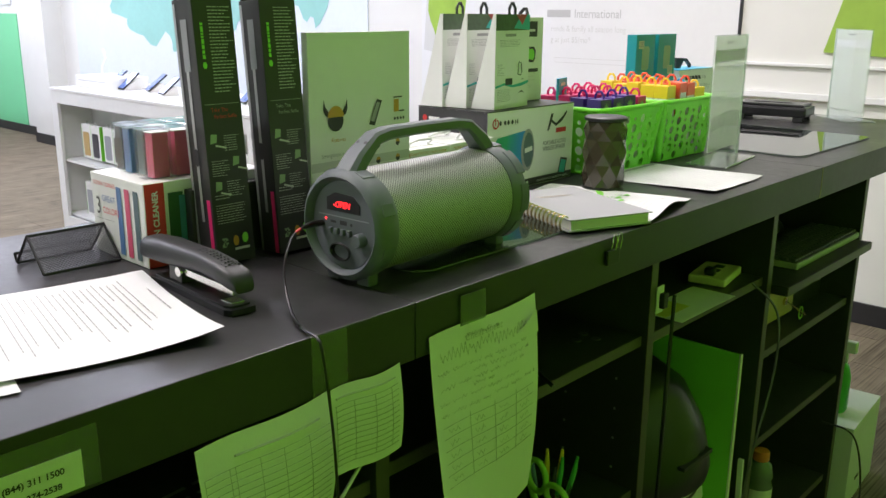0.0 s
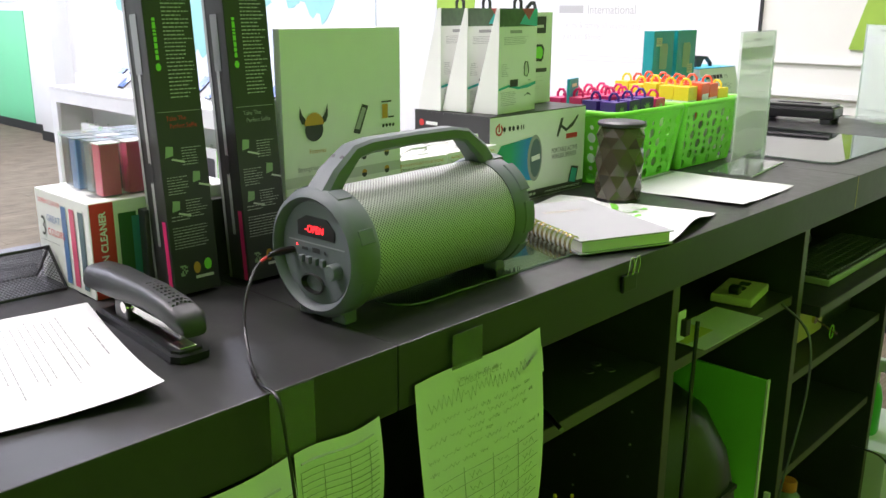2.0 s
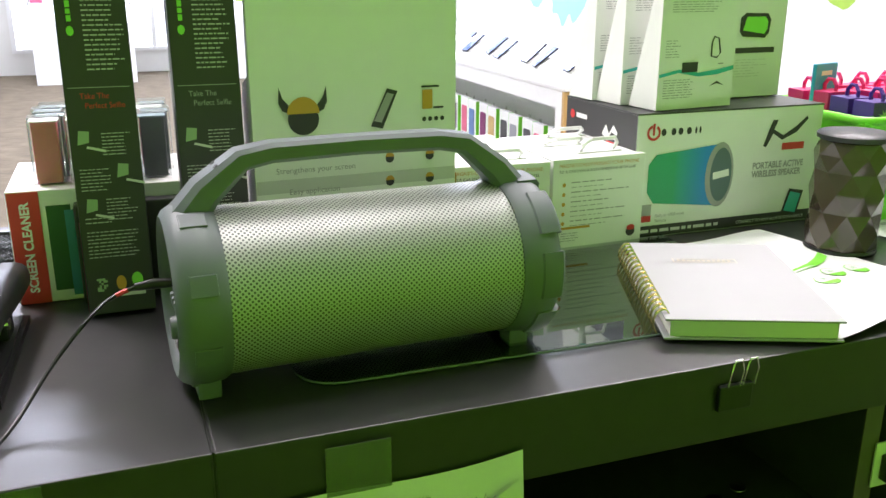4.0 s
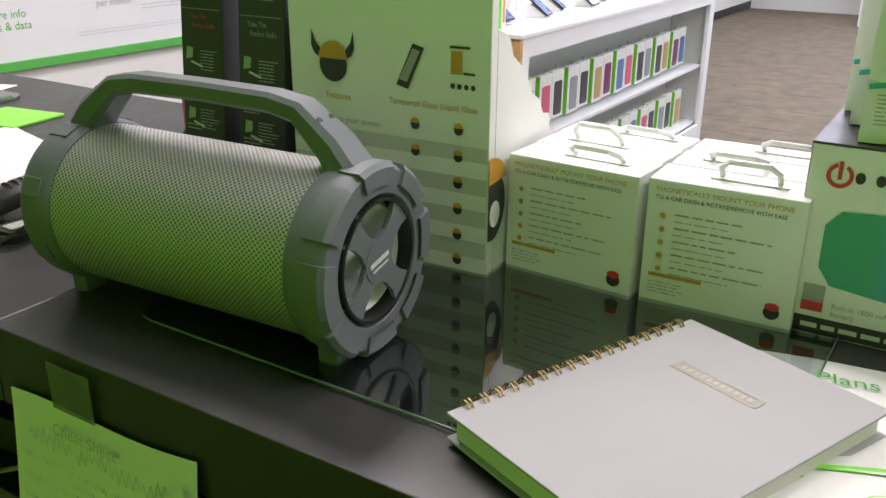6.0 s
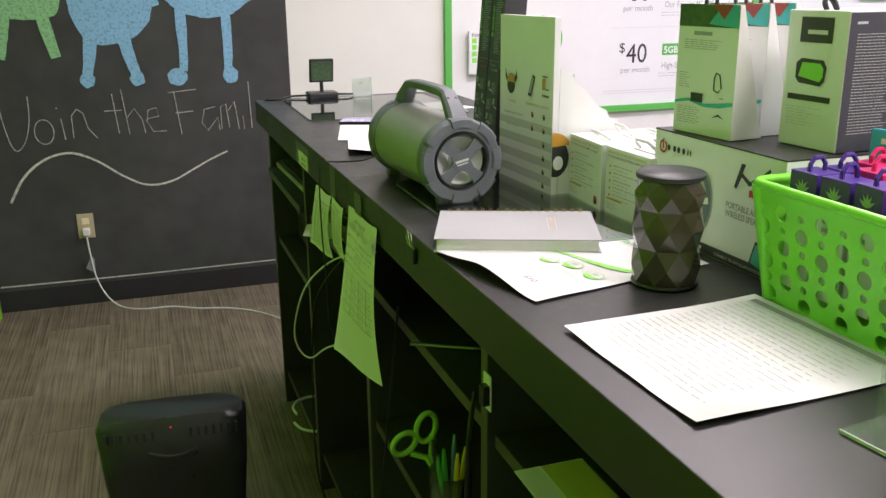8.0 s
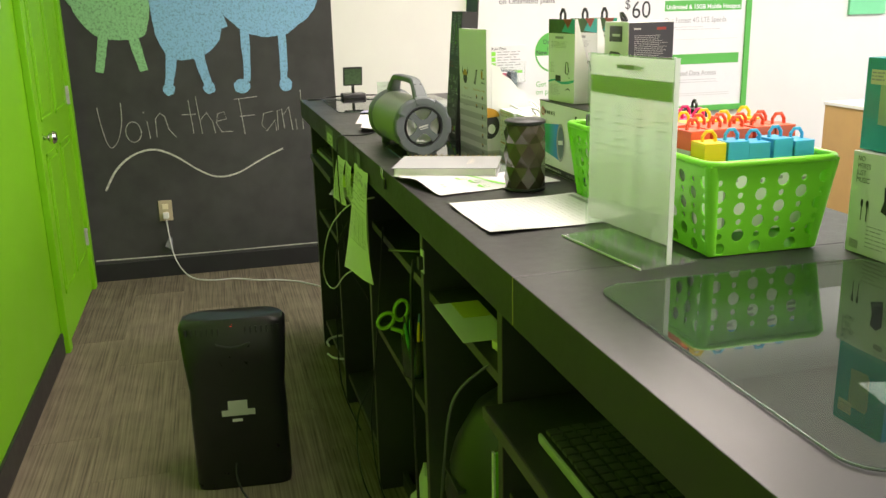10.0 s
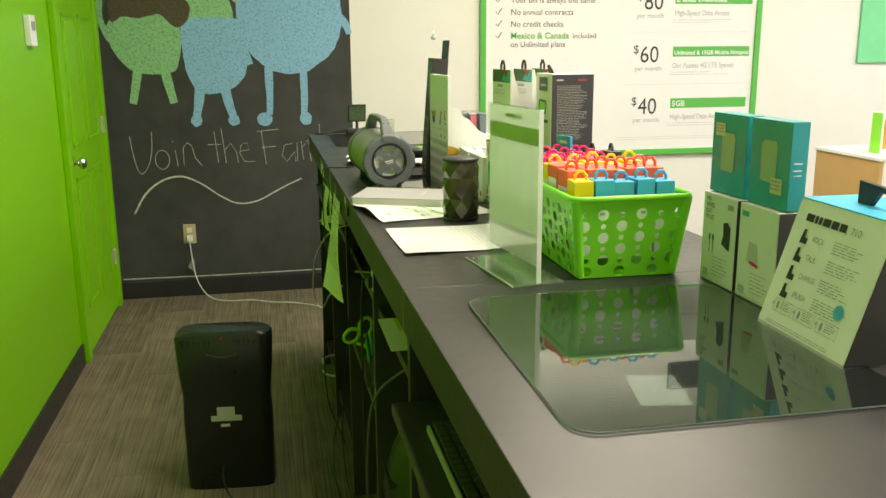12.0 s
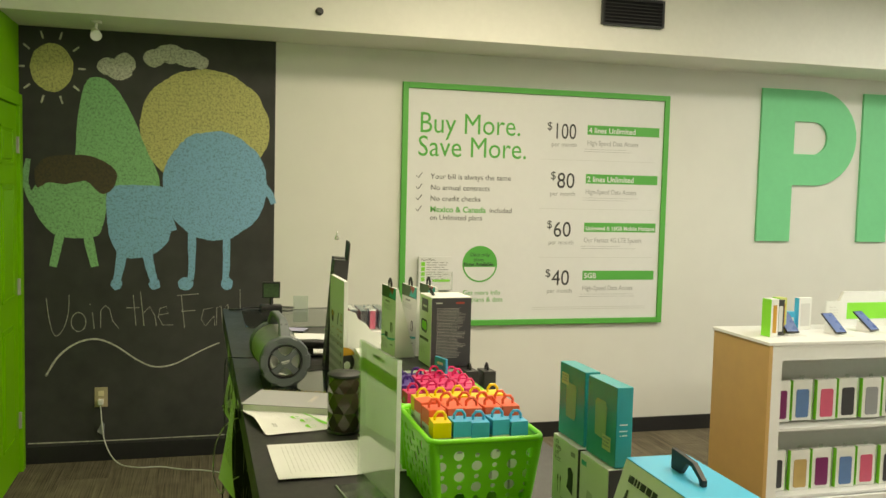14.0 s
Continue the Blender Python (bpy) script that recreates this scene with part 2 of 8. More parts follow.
def drum_print():
    m = mat("drum_print", (0.02, 0.3, 0.5), 0.45, vary=0)
    nt = m.node_tree
    tc, sep, rp = nt.nodes["Texture Coordinate"], nt.nodes.new("ShaderNodeSeparateXYZ"), nt.nodes.new("ShaderNodeValToRGB")
    nt.links.new(tc.outputs["Object"], sep.inputs[0])
    mr = nt.nodes.new("ShaderNodeMapRange")
    mr.inputs["From Min"].default_value, mr.inputs["From Max"].default_value = -0.11, -0.02
    nt.links.new(sep.outputs["Y"], mr.inputs["Value"])
    nt.links.new(mr.outputs[0], rp.inputs[0])
    el = rp.color_ramp.elements
    el[0].position, el[0].color = 0.3, (0.01, 0.34, 0.16, 1)
    el[1].position, el[1].color = 0.8, (0.02, 0.24, 0.62, 1)
    nt.links.new(rp.outputs[0], nt.nodes["Principled BSDF"].inputs["Base Color"])
    M["drum_print"] = m


drum_print()

M["cup_clear"] = glass("cup_clear", (0.55, 0.6, 0.55), 0.1, 0.06)
M["glass_edge"] = glass("glass_edge", (0.34, 0.42, 0.38), 0.15, 0.35)
paint("lavender", (0.38, 0.36, 0.58), 0.25, vary=0.04)
paint("port_black", (0.008, 0.008, 0.008), 0.4, vary=0)
paint("cone_grey", (0.66, 0.67, 0.65), 0.4, vary=0.05)
paint("rubber_soft", (0.028, 0.029, 0.031), 0.45, vary=0.1, bump=0.05, bscale=900)
paint("sage", (0.30, 0.42, 0.24), 0.5, vary=0.1)
paint("silver_print", (0.42, 0.42, 0.43), 0.35, metal=0.3, vary=0.05)
paint("slate", (0.10, 0.15, 0.17), 0.5, vary=0)
paint("slate_teal", (0.04, 0.22, 0.28), 0.5, vary=0)
paint("dark_green", (0.02, 0.10, 0.03), 0.5, vary=0)
paint("card_grey", (0.55, 0.56, 0.53), 0.5, vary=0.03)
paint("photo_dark", (0.05, 0.10, 0.04), 0.45, vary=0.5, scale=120)
paint("brick_red", (0.35, 0.05, 0.04), 0.5, vary=0.1)
paint("dark_slate", (0.045, 0.045, 0.055), 0.4, vary=0.08)
paint("smoky", (0.055, 0.042, 0.026), 0.14, vary=0.25, scale=25, coat=0.4)
M["glass_edge_pale"] = mat("glass_edge_pale", (0.75, 0.82, 0.76), 0.2, vary=0)
paint("pale_print", (0.35, 0.45, 0.30), 0.5, vary=0.12)
paint("sticker", (0.62, 0.60, 0.42), 0.5, vary=0.1)
M["tape"] = glass("tape", (0.6, 0.66, 0.55), 0.3, 0.12)
paint("key_frame", (0.42, 0.42, 0.40), 0.4, vary=0.05)
paint("key_black", (0.085, 0.085, 0.09), 0.3, vary=0.05)
paint("cable_grey", (0.10, 0.10, 0.10), 0.5, vary=0.05)
paint("pale_yellow", (0.62, 0.6, 0.14), 0.6, vary=0.05)
paint("lime_plastic", (0.25, 0.55, 0.03), 0.35, vary=0.05)
paint("bottle_grey", (0.16, 0.20, 0.17), 0.2, vary=0.08)
paint("cap_orange", (0.75, 0.20, 0.03), 0.4, vary=0.05)
paint("sage_yellow", (0.55, 0.60, 0.20), 0.6, vary=0.05)
paint("leaf_print", (0.30, 0.48, 0.05), 0.5, vary=0.15, scale=12)
paint("map_sheet", (0.70, 0.76, 0.82), 0.5, vary=0.03)
M["window_glow"] = glow("window_glow", (0.9, 0.96, 1.0), 2.2)

# ---- building helpers ----


def box(bm, x0, x1, y0, y1, z0, z1, bevel=0.0):
    v = [bm.verts.new((x, y, z)) for x in (x0, x1) for y in (y0, y1) for z in (z0, z1)]
    f = [bm.faces.new([v[i] for i in q]) for q in ((0, 1, 3, 2), (4, 6, 7, 5), (0, 4, 5, 1), (2, 3, 7, 6), (0, 2, 6, 4), (1, 5, 7, 3))]
    if bevel:
        es = list({e for q in f for e in q.edges})
        bmesh.ops.bevel(bm, geom=es, offset=bevel, segments=2, affect="EDGES", profile=0.6)
    return bm


def bx(*a):
    return box(bmesh.new(), *a)


def tube(bm, pts, r, seg=8, closed=False):
    """A round cord along a line of points; r may be one number or one for each point."""
    pts = [Vector(p) for p in pts]
    n = len(pts)
    rs = r if isinstance(r, (list, tuple)) else [r] * n
    rings = []
    up = Vector((0.13, 0.21, 0.97))
    for i, p in enumerate(pts):
        a = pts[(i - 1) % n] if closed or i else p
        b = pts[(i + 1) % n] if closed or i < n - 1 else p
        d = (b - a).normalized()
        s = d.cross(up)
        if s.length < 1e-3:
            s = d.cross(Vector((1, 0, 0)))
        s.normalize()
        w = s.cross(d)
        rings.append([bm.verts.new(p + rs[i] * (math.cos(2 * math.pi * k / seg) * s + math.sin(2 * math.pi * k / seg) * w)) for k in range(seg)])
    for i in range(n if closed else n - 1):
        a, b = rings[i], rings[(i + 1) % n]
        for k in range(seg):
            bm.faces.new((a[k], a[(k + 1) % seg], b[(k + 1) % seg], b[k]))
    if not closed:
        bm.faces.new(rings[0][::-1])
        bm.faces.new(rings[-1])
    return bm


def lathe(bm, profile, seg=32, m=None):
    """Turns (radius, height) pairs about z."""
    rings = []
    for r, z in profile:
        if r < 1e-6:
            rings.append([bm.verts.new((0, 0, z))])
        else:
            rings.append([bm.verts.new((r * math.cos(2 * math.pi * k / seg), r * math.sin(2 * math.pi * k / seg), z)) for k in range(seg)])
    for a, b in zip(rings, rings[1:]):
        for k in range(seg):
            q = [a[k % len(a)], a[(k + 1) % len(a)], b[(k + 1) % len(b)], b[k % len(b)]]
            q = list(dict.fromkeys(q))
            if len(q) > 2:
                bm.faces.new(q)
    if m is not None:
        vs = [v for ring in rings for v in ring]
        bmesh.ops.transform(bm, matrix=m, verts=vs)
    return bm


def prism(bm, outline, z0, z1, m=None):
    """A flat shape in x, y with a thickness along z."""
    a = [bm.verts.new((x, y, z0)) for x, y in outline]
    b = [bm.verts.new((x, y, z1)) for x, y in outline]
    n = len(a)
    bm.faces.new(a[::-1])
    bm.faces.new(b)
    for i in range(n):
        bm.faces.new((a[i], a[(i + 1) % n], b[(i + 1) % n], b[i]))
    if m is not None:
        bmesh.ops.transform(bm, matrix=m, verts=a + b)
    return bm


def ellipse(cx, cy, rx, ry, n=28, wob=0.0, seed=0):
    return [(cx + rx * (1 + wob * noise.noise((3 * math.cos(6.283 * k / n), 3 * math.sin(6.283 * k / n), seed))) * math.cos(6.283 * k / n),
             cy + ry * (1 + wob * noise.noise((3 * math.cos(6.283 * k / n), 3 * math.sin(6.283 * k / n), seed + 5))) * math.sin(6.283 * k / n)) for k in range(n)]


def smooth_line(pts, n=6):
    pts = [Vector(p) for p in pts]
    out = []
    for i in range(len(pts) - 1):
        p0, p1, p2, p3 = pts[max(i - 1, 0)], pts[i], pts[i + 1], pts[min(i + 2, len(pts) - 1)]
        for j in range(n):
            k = j / n
            out.append(0.5 * (2 * p1 + (p2 - p0) * k + (2 * p0 - 5 * p1 + 4 * p2 - p3) * k * k + (3 * p1 - p0 - 3 * p2 + p3) * k ** 3))
    return out + [pts[-1]]


def mesh_of(bm, material, smooth=None):
    bmesh.ops.recalc_face_normals(bm, faces=bm.faces)
    me = bpy.data.meshes.new("m")
    bm.to_mesh(me)
    bm.free()
    for q in (material if isinstance(material, (list, tuple)) else [material]):
        me.materials.append(M[q] if isinstance(q, str) else q)
    if smooth:
        me.shade_smooth()
        me.set_sharp_from_angle(angle=radians(smooth))
    return me


def part(name, bm, material, parent=None, label="", smooth=None):
    ob = new(name, mesh_of(bm, material, smooth))
    ob.parent = parent
    if material in ("clear", "table_glass"):
        ob.visible_shadow = False
    if label:
        tagged(ob, label)
    return ob


def at_counter(x, y, z, rx=0, ry=0, rz=0):
    """A pose in the counter's own frame: it stands half a degree off the walls."""
    return pose(-1.0, 0.4, 0, 0, 0, 0.516) @ pose(1.0 + x, y - 0.4, z, rx, ry, rz)


def thing(name, m, label, category, group=""):
    ob = new(name)
    ob.empty_display_size = 0.05
    ob.matrix_world = m
    return tagged(ob, label, category, group)


def struct(name, bm, material, label="", smooth=None):
    ob = part(name, bm, material, None, label, smooth)
    return tagged(ob, kind="structure")


def facing(axis, x, y, z):
    """The frame of a face: u to the right as one looks at it, v up, w out of it."""
    u, w = {"+x": ((0, 1, 0), (1, 0, 0)), "+y": ((-1, 0, 0), (0, 1, 0)), "-y": ((1, 0, 0), (0, -1, 0)), "-x": ((0, -1, 0), (-1, 0, 0))}.get(axis, (None, None))
    v = (0, 0, 1)
    if axis == "top":
        u, v, w = (0, 1, 0), (-1, 0, 0), (0, 0, 1)
    m = Matrix.Identity(4)
    for i, c in enumerate((u, v, w)):
        for k in range(3):
            m[k][i] = c[k]
    m.translation = (x, y, z)
    return m


def flat(bm, f, u0, v0, u1, v1, w=0.0005):
    """A thin printed patch on a face."""
    n = [bm.verts.new(f @ Vector(p)) for p in ((u0, v0, w), (u1, v0, w), (u1, v1, w), (u0, v1, w))]
    bm.faces.new(n)
    return bm


def shape(bm, f, outline, w=0.0006, t=0.0):
    a = [bm.verts.new(f @ Vector((u, v, w))) for u, v in outline]
    bm.faces.new(a)
    if t:
        b = [bm.verts.new(f @ Vector((u, v, w - t))) for u, v in outline]
        for i in range(len(a)):
            bm.faces.new((a[i], b[i], b[(i + 1) % len(a)], a[(i + 1) % len(a)]))
    return bm


def lines(bm, f, u0, v0, u1, v1, rows, fill=0.45, seed=0, ragged=0.35, w=0.0006, words=0):
    """Bars for rows of small print."""
    rnd = random.Random(seed)
    h = (v1 - v0) / rows
    for i in range(rows):
        top = v1 - i * h
        end = u1 - (u1 - u0) * ragged * rnd.random()
        if not words:
            flat(bm, f, u0, top - h * fill, end, top, w)
            continue
        u = u0
        step = (u1 - u0) / words
        while u < end:
            k = step * (0.4 + rnd.random())
            flat(bm, f, u, top - h * fill, min(u + k, end), top, w)
            u += k + step * 0.22
    return bm


FONT = {}


def letters(name, body, f, u, v, size, material, parent, w=0.0007, squeeze=1.0, depth=0.0, lean=0.0, turn=0.0, bold=0.0):
    """Words in the built-in font, lying on a face."""
    cu = bpy.data.curves.new("words", "FONT")
    cu.body, cu.size, cu.extrude, cu.shear, cu.offset, cu.resolution_u = body, size, depth, lean, bold, 3
    tmp = new("words", cu)
    me = bpy.data.meshes.new_from_object(tmp.evaluated_get(bpy.context.evaluated_depsgraph_get()))
    bpy.data.objects.remove(tmp)
    me.transform(f @ Matrix.Translation((u, v, w + depth)) @ Matrix.Rotation(radians(turn), 4, "Z") @ Matrix.Diagonal((squeeze, 1, 1, 1)))
    me.materials.clear()
    me.materials.append(M[material])
    ob = new(name, me)
    ob.parent = parent
    return ob


# ---- the room ----
BACK, FRONT, GREEN, FAR, TOP = -0.93, 5.25, 0.09, -14.0, 3.05
ZC = 1.08

struct("floor", bx(FAR - 0.15, GREEN + 0.15, BACK - 0.15, FRONT + 0.15, -0.12, -0.006), "carpet_under", "ribbed grey-brown carpet planks in staggered rows")
struct("wall_south", bx(FAR - 0.15, GREEN + 0.15, BACK - 0.15, BACK, -0.006, TOP), "white_wall", "white painted wall with a large framed poster")
struct("wall_north", bx(FAR - 0.15, GREEN + 0.15, FRONT, FRONT + 0.15, -0.006, TOP), "white_wall", "white painted wall with posters")
struct("wall_east", bx(GREEN, GREEN + 0.15, BACK, FRONT, -0.006, TOP), "green_wall", "bright lime green painted wall")
struct("wall_west", bx(FAR - 0.15, FAR, BACK, FRONT, -0.006, TOP), "white_wall", "plain white wall at the far end")
struct("ceiling", bx(FAR - 0.15, GREEN + 0.15, BACK - 0.15, FRONT + 0.15, TOP, TOP + 0.12), "ceiling_white", "plain white ceiling")
struct("soffit", bx(FAR, GREEN, BACK, -0.42, 2.5, TOP), "ceiling_white", "white boxed soffit along the wall")
struct("baseboard", bx(FAR, GREEN, BACK, BACK + 0.012, 0, 0.102, 0.003), "black_trim", "black vinyl baseboard")
struct("baseboard", bx(GREEN - 0.012, GREEN, 0.19, FRONT, 0, 0.102, 0.003), "black_trim", "black vinyl baseboard")
struct("baseboard", bx(FAR, GREEN - 0.012, FRONT - 0.012, FRONT, 0, 0.102, 0.003), "black_trim", "black vinyl baseboard")

# unseen ceiling lamps, added to light the room
for x, y, c, w in ADDED_TROFFERS:
    t = thing("ceiling_light", pose(x, y, TOP), "flat rectangular ceiling light with white frame, added out of view", "ceiling light", "ceiling lights")
    for q in ((-0.6, -0.575, -0.3, 0.3), (0.575, 0.6, -0.3, 0.3), (-0.575, 0.575, -0.3, -0.275), (-0.575, 0.575, 0.275, 0.3)):
        part("frame", bx(*q, -0.03, 0), "white_paint", t)
    part("diffuser", bx(-0.575, 0.575, -0.275, 0.275, -0.012, -0.002), "led_panel", t)
    area("ceiling_lamp", x, y, TOP - 0.016, 1.1, 0.5, w, c)

# vent and sprinkler on the soffit
t = thing("ceiling_vent", pose(-3.4, -0.42, 2.65), "black louvred air vent in white wall box", "vent")
part("backing", bx(-0.2, 0.2, 0.001, 0.006, 0, 0.16), "print_black", t)
for i in range(7):
    b = bx(-0.19, 0.19, -0.009, 0.009, -0.0015, 0.0015)
    bmesh.ops.transform(b, matrix=pose(0, 0.014, 0.02 + i * 0.02, 38), verts=b.verts)
    part("slat", b, "black_trim", t)
for q in ((-0.205, -0.19, 0, 0.024, 0, 0.16), (0.19, 0.205, 0, 0.024, 0, 0.16), (-0.19, 0.19, 0, 0.024, -0.006, 0.008), (-0.19, 0.19, 0, 0.024, 0.15, 0.164)):
    part("frame", bx(*q), "black_trim", t)
t = thing("sprinkler", pose(-1.52, -0.42, 2.6, -90), "small dark sprinkler head on the soffit", "sprinkler")
part("head", lathe(bmesh.new(), [(0, 0.04), (0.014, 0.04), (0.014, 0.03), (0.006, 0.028), (0.006, 0.01), (0.022, 0.006), (0.022, 0)], 14), "black_trim", t)
t = thing("spotlight", pose(-0.35, -0.62, 2.5), "small white spotlight on the soffit, turned down", "spotlight")
part("base", lathe(bmesh.new(), [(0, 0), (0.03, 0), (0.03, -0.012), (0.008, -0.014), (0.008, -0.05)], 16), "white_paint", t)
b = lathe(bmesh.new(), [(0, 0.04), (0.02, 0.04), (0.03, -0.03), (0.026, -0.03), (0, -0.02)], 18)
bmesh.ops.transform(b, matrix=pose(0.0, 0.02, -0.07, 60, 20, 0), verts=b.verts)
part("lamp_head", b, "white_paint", t, smooth=40)

# ---- wall with the chalk drawing ----
W = BACK + 0.006
mur = struct("chalkboard", bx(-1.325, GREEN, BACK, BACK + 0.004, 0.102, 2.5), "chalkboard_paint", "black chalkboard paint with coloured chalk drawing")
F = facing("+y", 0, W, 0)


def uneven(outline, amp=0.005, n=5):
    """A closed outline rounded off and made ragged, as rubbed chalk ends."""
    k = len(outline)
    ring = [Vector(p) for p in outline]
    out = []
    for i in range(k):
        p0, p1, p2, p3 = ring[i - 1], ring[i], ring[(i + 1) % k], ring[(i + 2) % k]
        m = max(1, min(n, int((p2 - p1).length / 0.012)))
        for j in range(m):
            q = j / m
            c = 0.5 * (2 * p1 + (p2 - p0) * q + (2 * p0 - 5 * p1 + 4 * p2 - p3) * q * q + (3 * p1 - p0 - 3 * p2 + p3) * q ** 3)
            out.append((c.x + amp * noise.noise((c.x * 60, c.y * 60, 1.7)), c.y + amp * noise.noise((c.x * 60, c.y * 60, 8.3))))
    return out


def chalk_shape(outline, material, lift=0.0):
    """A chalked patch on the board; x and z in the room."""
    part("chalk_patch", shape(bmesh.new(), F, [(-x, z) for x, z in uneven(outline)], 0.0004 + lift), material, mur)


def limb(pts, r, material, lift=0.0):
    """A chalked arm, leg or stroke, a little wider where it starts."""
    line = [tuple(p) for p in smooth_line(pts, 4)] if len(pts) < 6 else pts
    sides = ([], [])
    for i, (x, z) in enumerate(line):
        a, b_ = line[max(i - 1, 0)], line[min(i + 1, len(line) - 1)]
        d = Vector((b_[0] - a[0], b_[1] - a[1])).normalized()
        w = r * (1.25 - 0.4 * i / len(line)) * (1 + 0.2 * noise.noise((x * 40, z * 40, r * 99)))
        sides[0].append((x - d.y * w, z + d.x * w))
        sides[1].append((x + d.y * w, z - d.x * w))
    part("chalk_patch", shape(bmesh.new(), F, [(-x, z) for x, z in sides[0] + sides[1][::-1]], 0.0004 + lift), material, mur)


chalk_shape(ellipse(-0.081, 2.275, 0.112, 0.135, 30, 0.05, 1), "chalk_yellow")
for k in range(10):
    a = 6.283 * k / 10
    limb([(-0.081 + 0.14 * math.cos(a), 2.275 + 0.165 * math.sin(a)), (-0.081 + 0.18 * math.cos(a), 2.275 + 0.21 * math.sin(a))], 0.005, "chalk_white")
for cx, cz, rx, rz in ((-0.38, 2.30, 0.06, 0.05), (-0.47, 2.32, 0.06, 0.06), (-0.44, 2.27, 0.07, 0.045), (-0.63, 2.36, 0.06, 0.05), (-0.72, 2.39, 0.09, 0.055), (-0.82, 2.37, 0.08, 0.05), (-0.89, 2.35, 0.045, 0.04)):
    chalk_shape(ellipse(cx, cz, rx, rz, 22, 0.12, cx), "chalk_white", cx * 0.0002 + 0.0003)
chalk_shape(ellipse(-0.92, 1.97, 0.37, 0.345, 60, 0.05, 3), "chalk_yellow")
chalk_shape([(-0.307, 2.235), (-0.40, 2.20), (-0.50, 2.05), (-0.58, 1.85), (-0.66, 1.62), (-0.42, 1.58), (-0.20, 1.70), (-0.205, 1.80), (-0.215, 2.0), (-0.25, 2.18)], "chalk_green", 0.0003)
chalk_shape(ellipse(-0.98, 1.63, 0.30, 0.325, 44, 0.04, 6), "chalk_blue", 0.0006)
limb([(-1.23, 1.66), (-1.29, 1.60), (-1.32, 1.53)], 0.02, "chalk_blue", 0.0007)
limb([(-0.71, 1.60), (-0.68, 1.50), (-0.72, 1.42), (-0.74, 1.36)], 0.022, "chalk_blue", 0.0007)
for x in (-0.845, -1.045):
    limb([(x, 1.345), (x, 1.16), (x + 0.006, 1.07)], 0.019, "chalk_blue", 0.0007)
    chalk_shape(ellipse(x + (0.035 if x > -0.9 else -0.004), 1.045, 0.045 if x > -0.9 else 0.034, 0.04, 22, 0.06, x), "chalk_blue", 0.0008)
chalk_shape([(-0.385, 1.60), (-0.55, 1.625), (-0.715, 1.60), (-0.73, 1.45), (-0.71, 1.30), (-0.62, 1.22), (-0.48, 1.20), (-0.40, 1.28), (-0.37, 1.44)], "chalk_blue", 0.0009)
for x, dx in ((-0.455, 0.03), (-0.59, -0.04)):
    limb([(x, 1.24), (x + dx * 0.5, 1.14), (x + dx, 1.07)], 0.024, "chalk_blue", 0.001)
    chalk_shape(ellipse(x + dx * 1.1, 1.045, 0.033, 0.033, 20, 0.06, x), "chalk_blue", 0.0011)
chalk_shape([(0.03, 1.56), (0.0, 1.44), (-0.08, 1.34), (-0.20, 1.31), (-0.32, 1.33), (-0.36, 1.44), (-0.355, 1.60), (-0.2, 1.66), (-0.04, 1.65)], "chalk_green", 0.0007)
limb([(0.01, 1.50), (0.06, 1.62), (0.045, 1.76)], 0.016, "chalk_green", 0.0008)
for x, dx in ((-0.12, 0.04), (-0.265, -0.04)):
    limb([(x, 1.34), (x + dx * 0.5, 1.24), (x + dx, 1.148)], 0.022, "chalk_green", 0.0008)
chalk_shape([(0.0, 1.60), (0.01, 1.70), (-0.05, 1.77), (-0.20, 1.79), (-0.33, 1.77), (-0.42, 1.70), (-0.41, 1.61), (-0.34, 1.57), (-0.26, 1.64), (-0.15, 1.62), (-0.06, 1.63)], "chalk_brown", 0.001)
wave = [(-0.037, 0.513), (-0.105, 0.625), (-0.2, 0.70), (-0.311, 0.724), (-0.42, 0.68), (-0.53, 0.60), (-0.63, 0.552), (-0.74, 0.562), (-0.85, 0.615), (-0.93, 0.655), (-1.007, 0.687)]
limb([tuple(p) for p in smooth_line(wave, 5)], 0.0045, "chalk_white")
limb([(0.06, 0.122), (-0.5, 0.118), (-1.2, 0.121)], 0.003, "chalk_white")


def stroke(pts):
    out = bmesh.new()
    tube(out, [(x, W - 0.0002, z) for x, z in pts], 0.0024, 5)
    part("chalk_stroke", out, "chalk_faint", mur)


def arc(cx, cz, rx, rz, a0, a1, n=14):
    return [(cx - rx * math.cos(radians(a0 + (a1 - a0) * i / n)), cz + rz * math.sin(radians(a0 + (a1 - a0) * i / n))) for i in range(n + 1)]


stroke(smooth_line([(-0.165, 0.985), (-0.16, 0.88), (-0.135, 0.79), (-0.10, 0.747), (-0.075, 0.77), (-0.055, 0.86), (-0.043, 0.965)], 4))
stroke(arc(-0.215, 0.825, 0.04, 0.055, 0, 360, 20))
stroke([(-0.29, 0.88), (-0.30, 0.785)])
stroke([(-0.275, 0.93), (-0.28, 0.925)])
stroke([(-0.335, 0.79), (-0.335, 0.89), (-0.36, 0.92), (-0.385, 0.90), (-0.40, 0.83), (-0.435, 0.785)])
stroke([(-0.515, 0.98), (-0.53, 0.80)])
stroke([(-0.475, 0.905), (-0.55, 0.905)])
stroke([(-0.555, 1.0), (-0.575, 0.795)])
stroke([(-0.57, 0.87), (-0.605, 0.91), (-0.635, 0.86), (-0.645, 0.795)])
stroke([(-0.655, 0.86), (-0.71, 0.87), (-0.70, 0.91), (-0.665, 0.90), (-0.655, 0.85), (-0.68, 0.80), (-0.74, 0.80)])
stroke([(-0.785, 0.975), (-0.805, 0.78)])
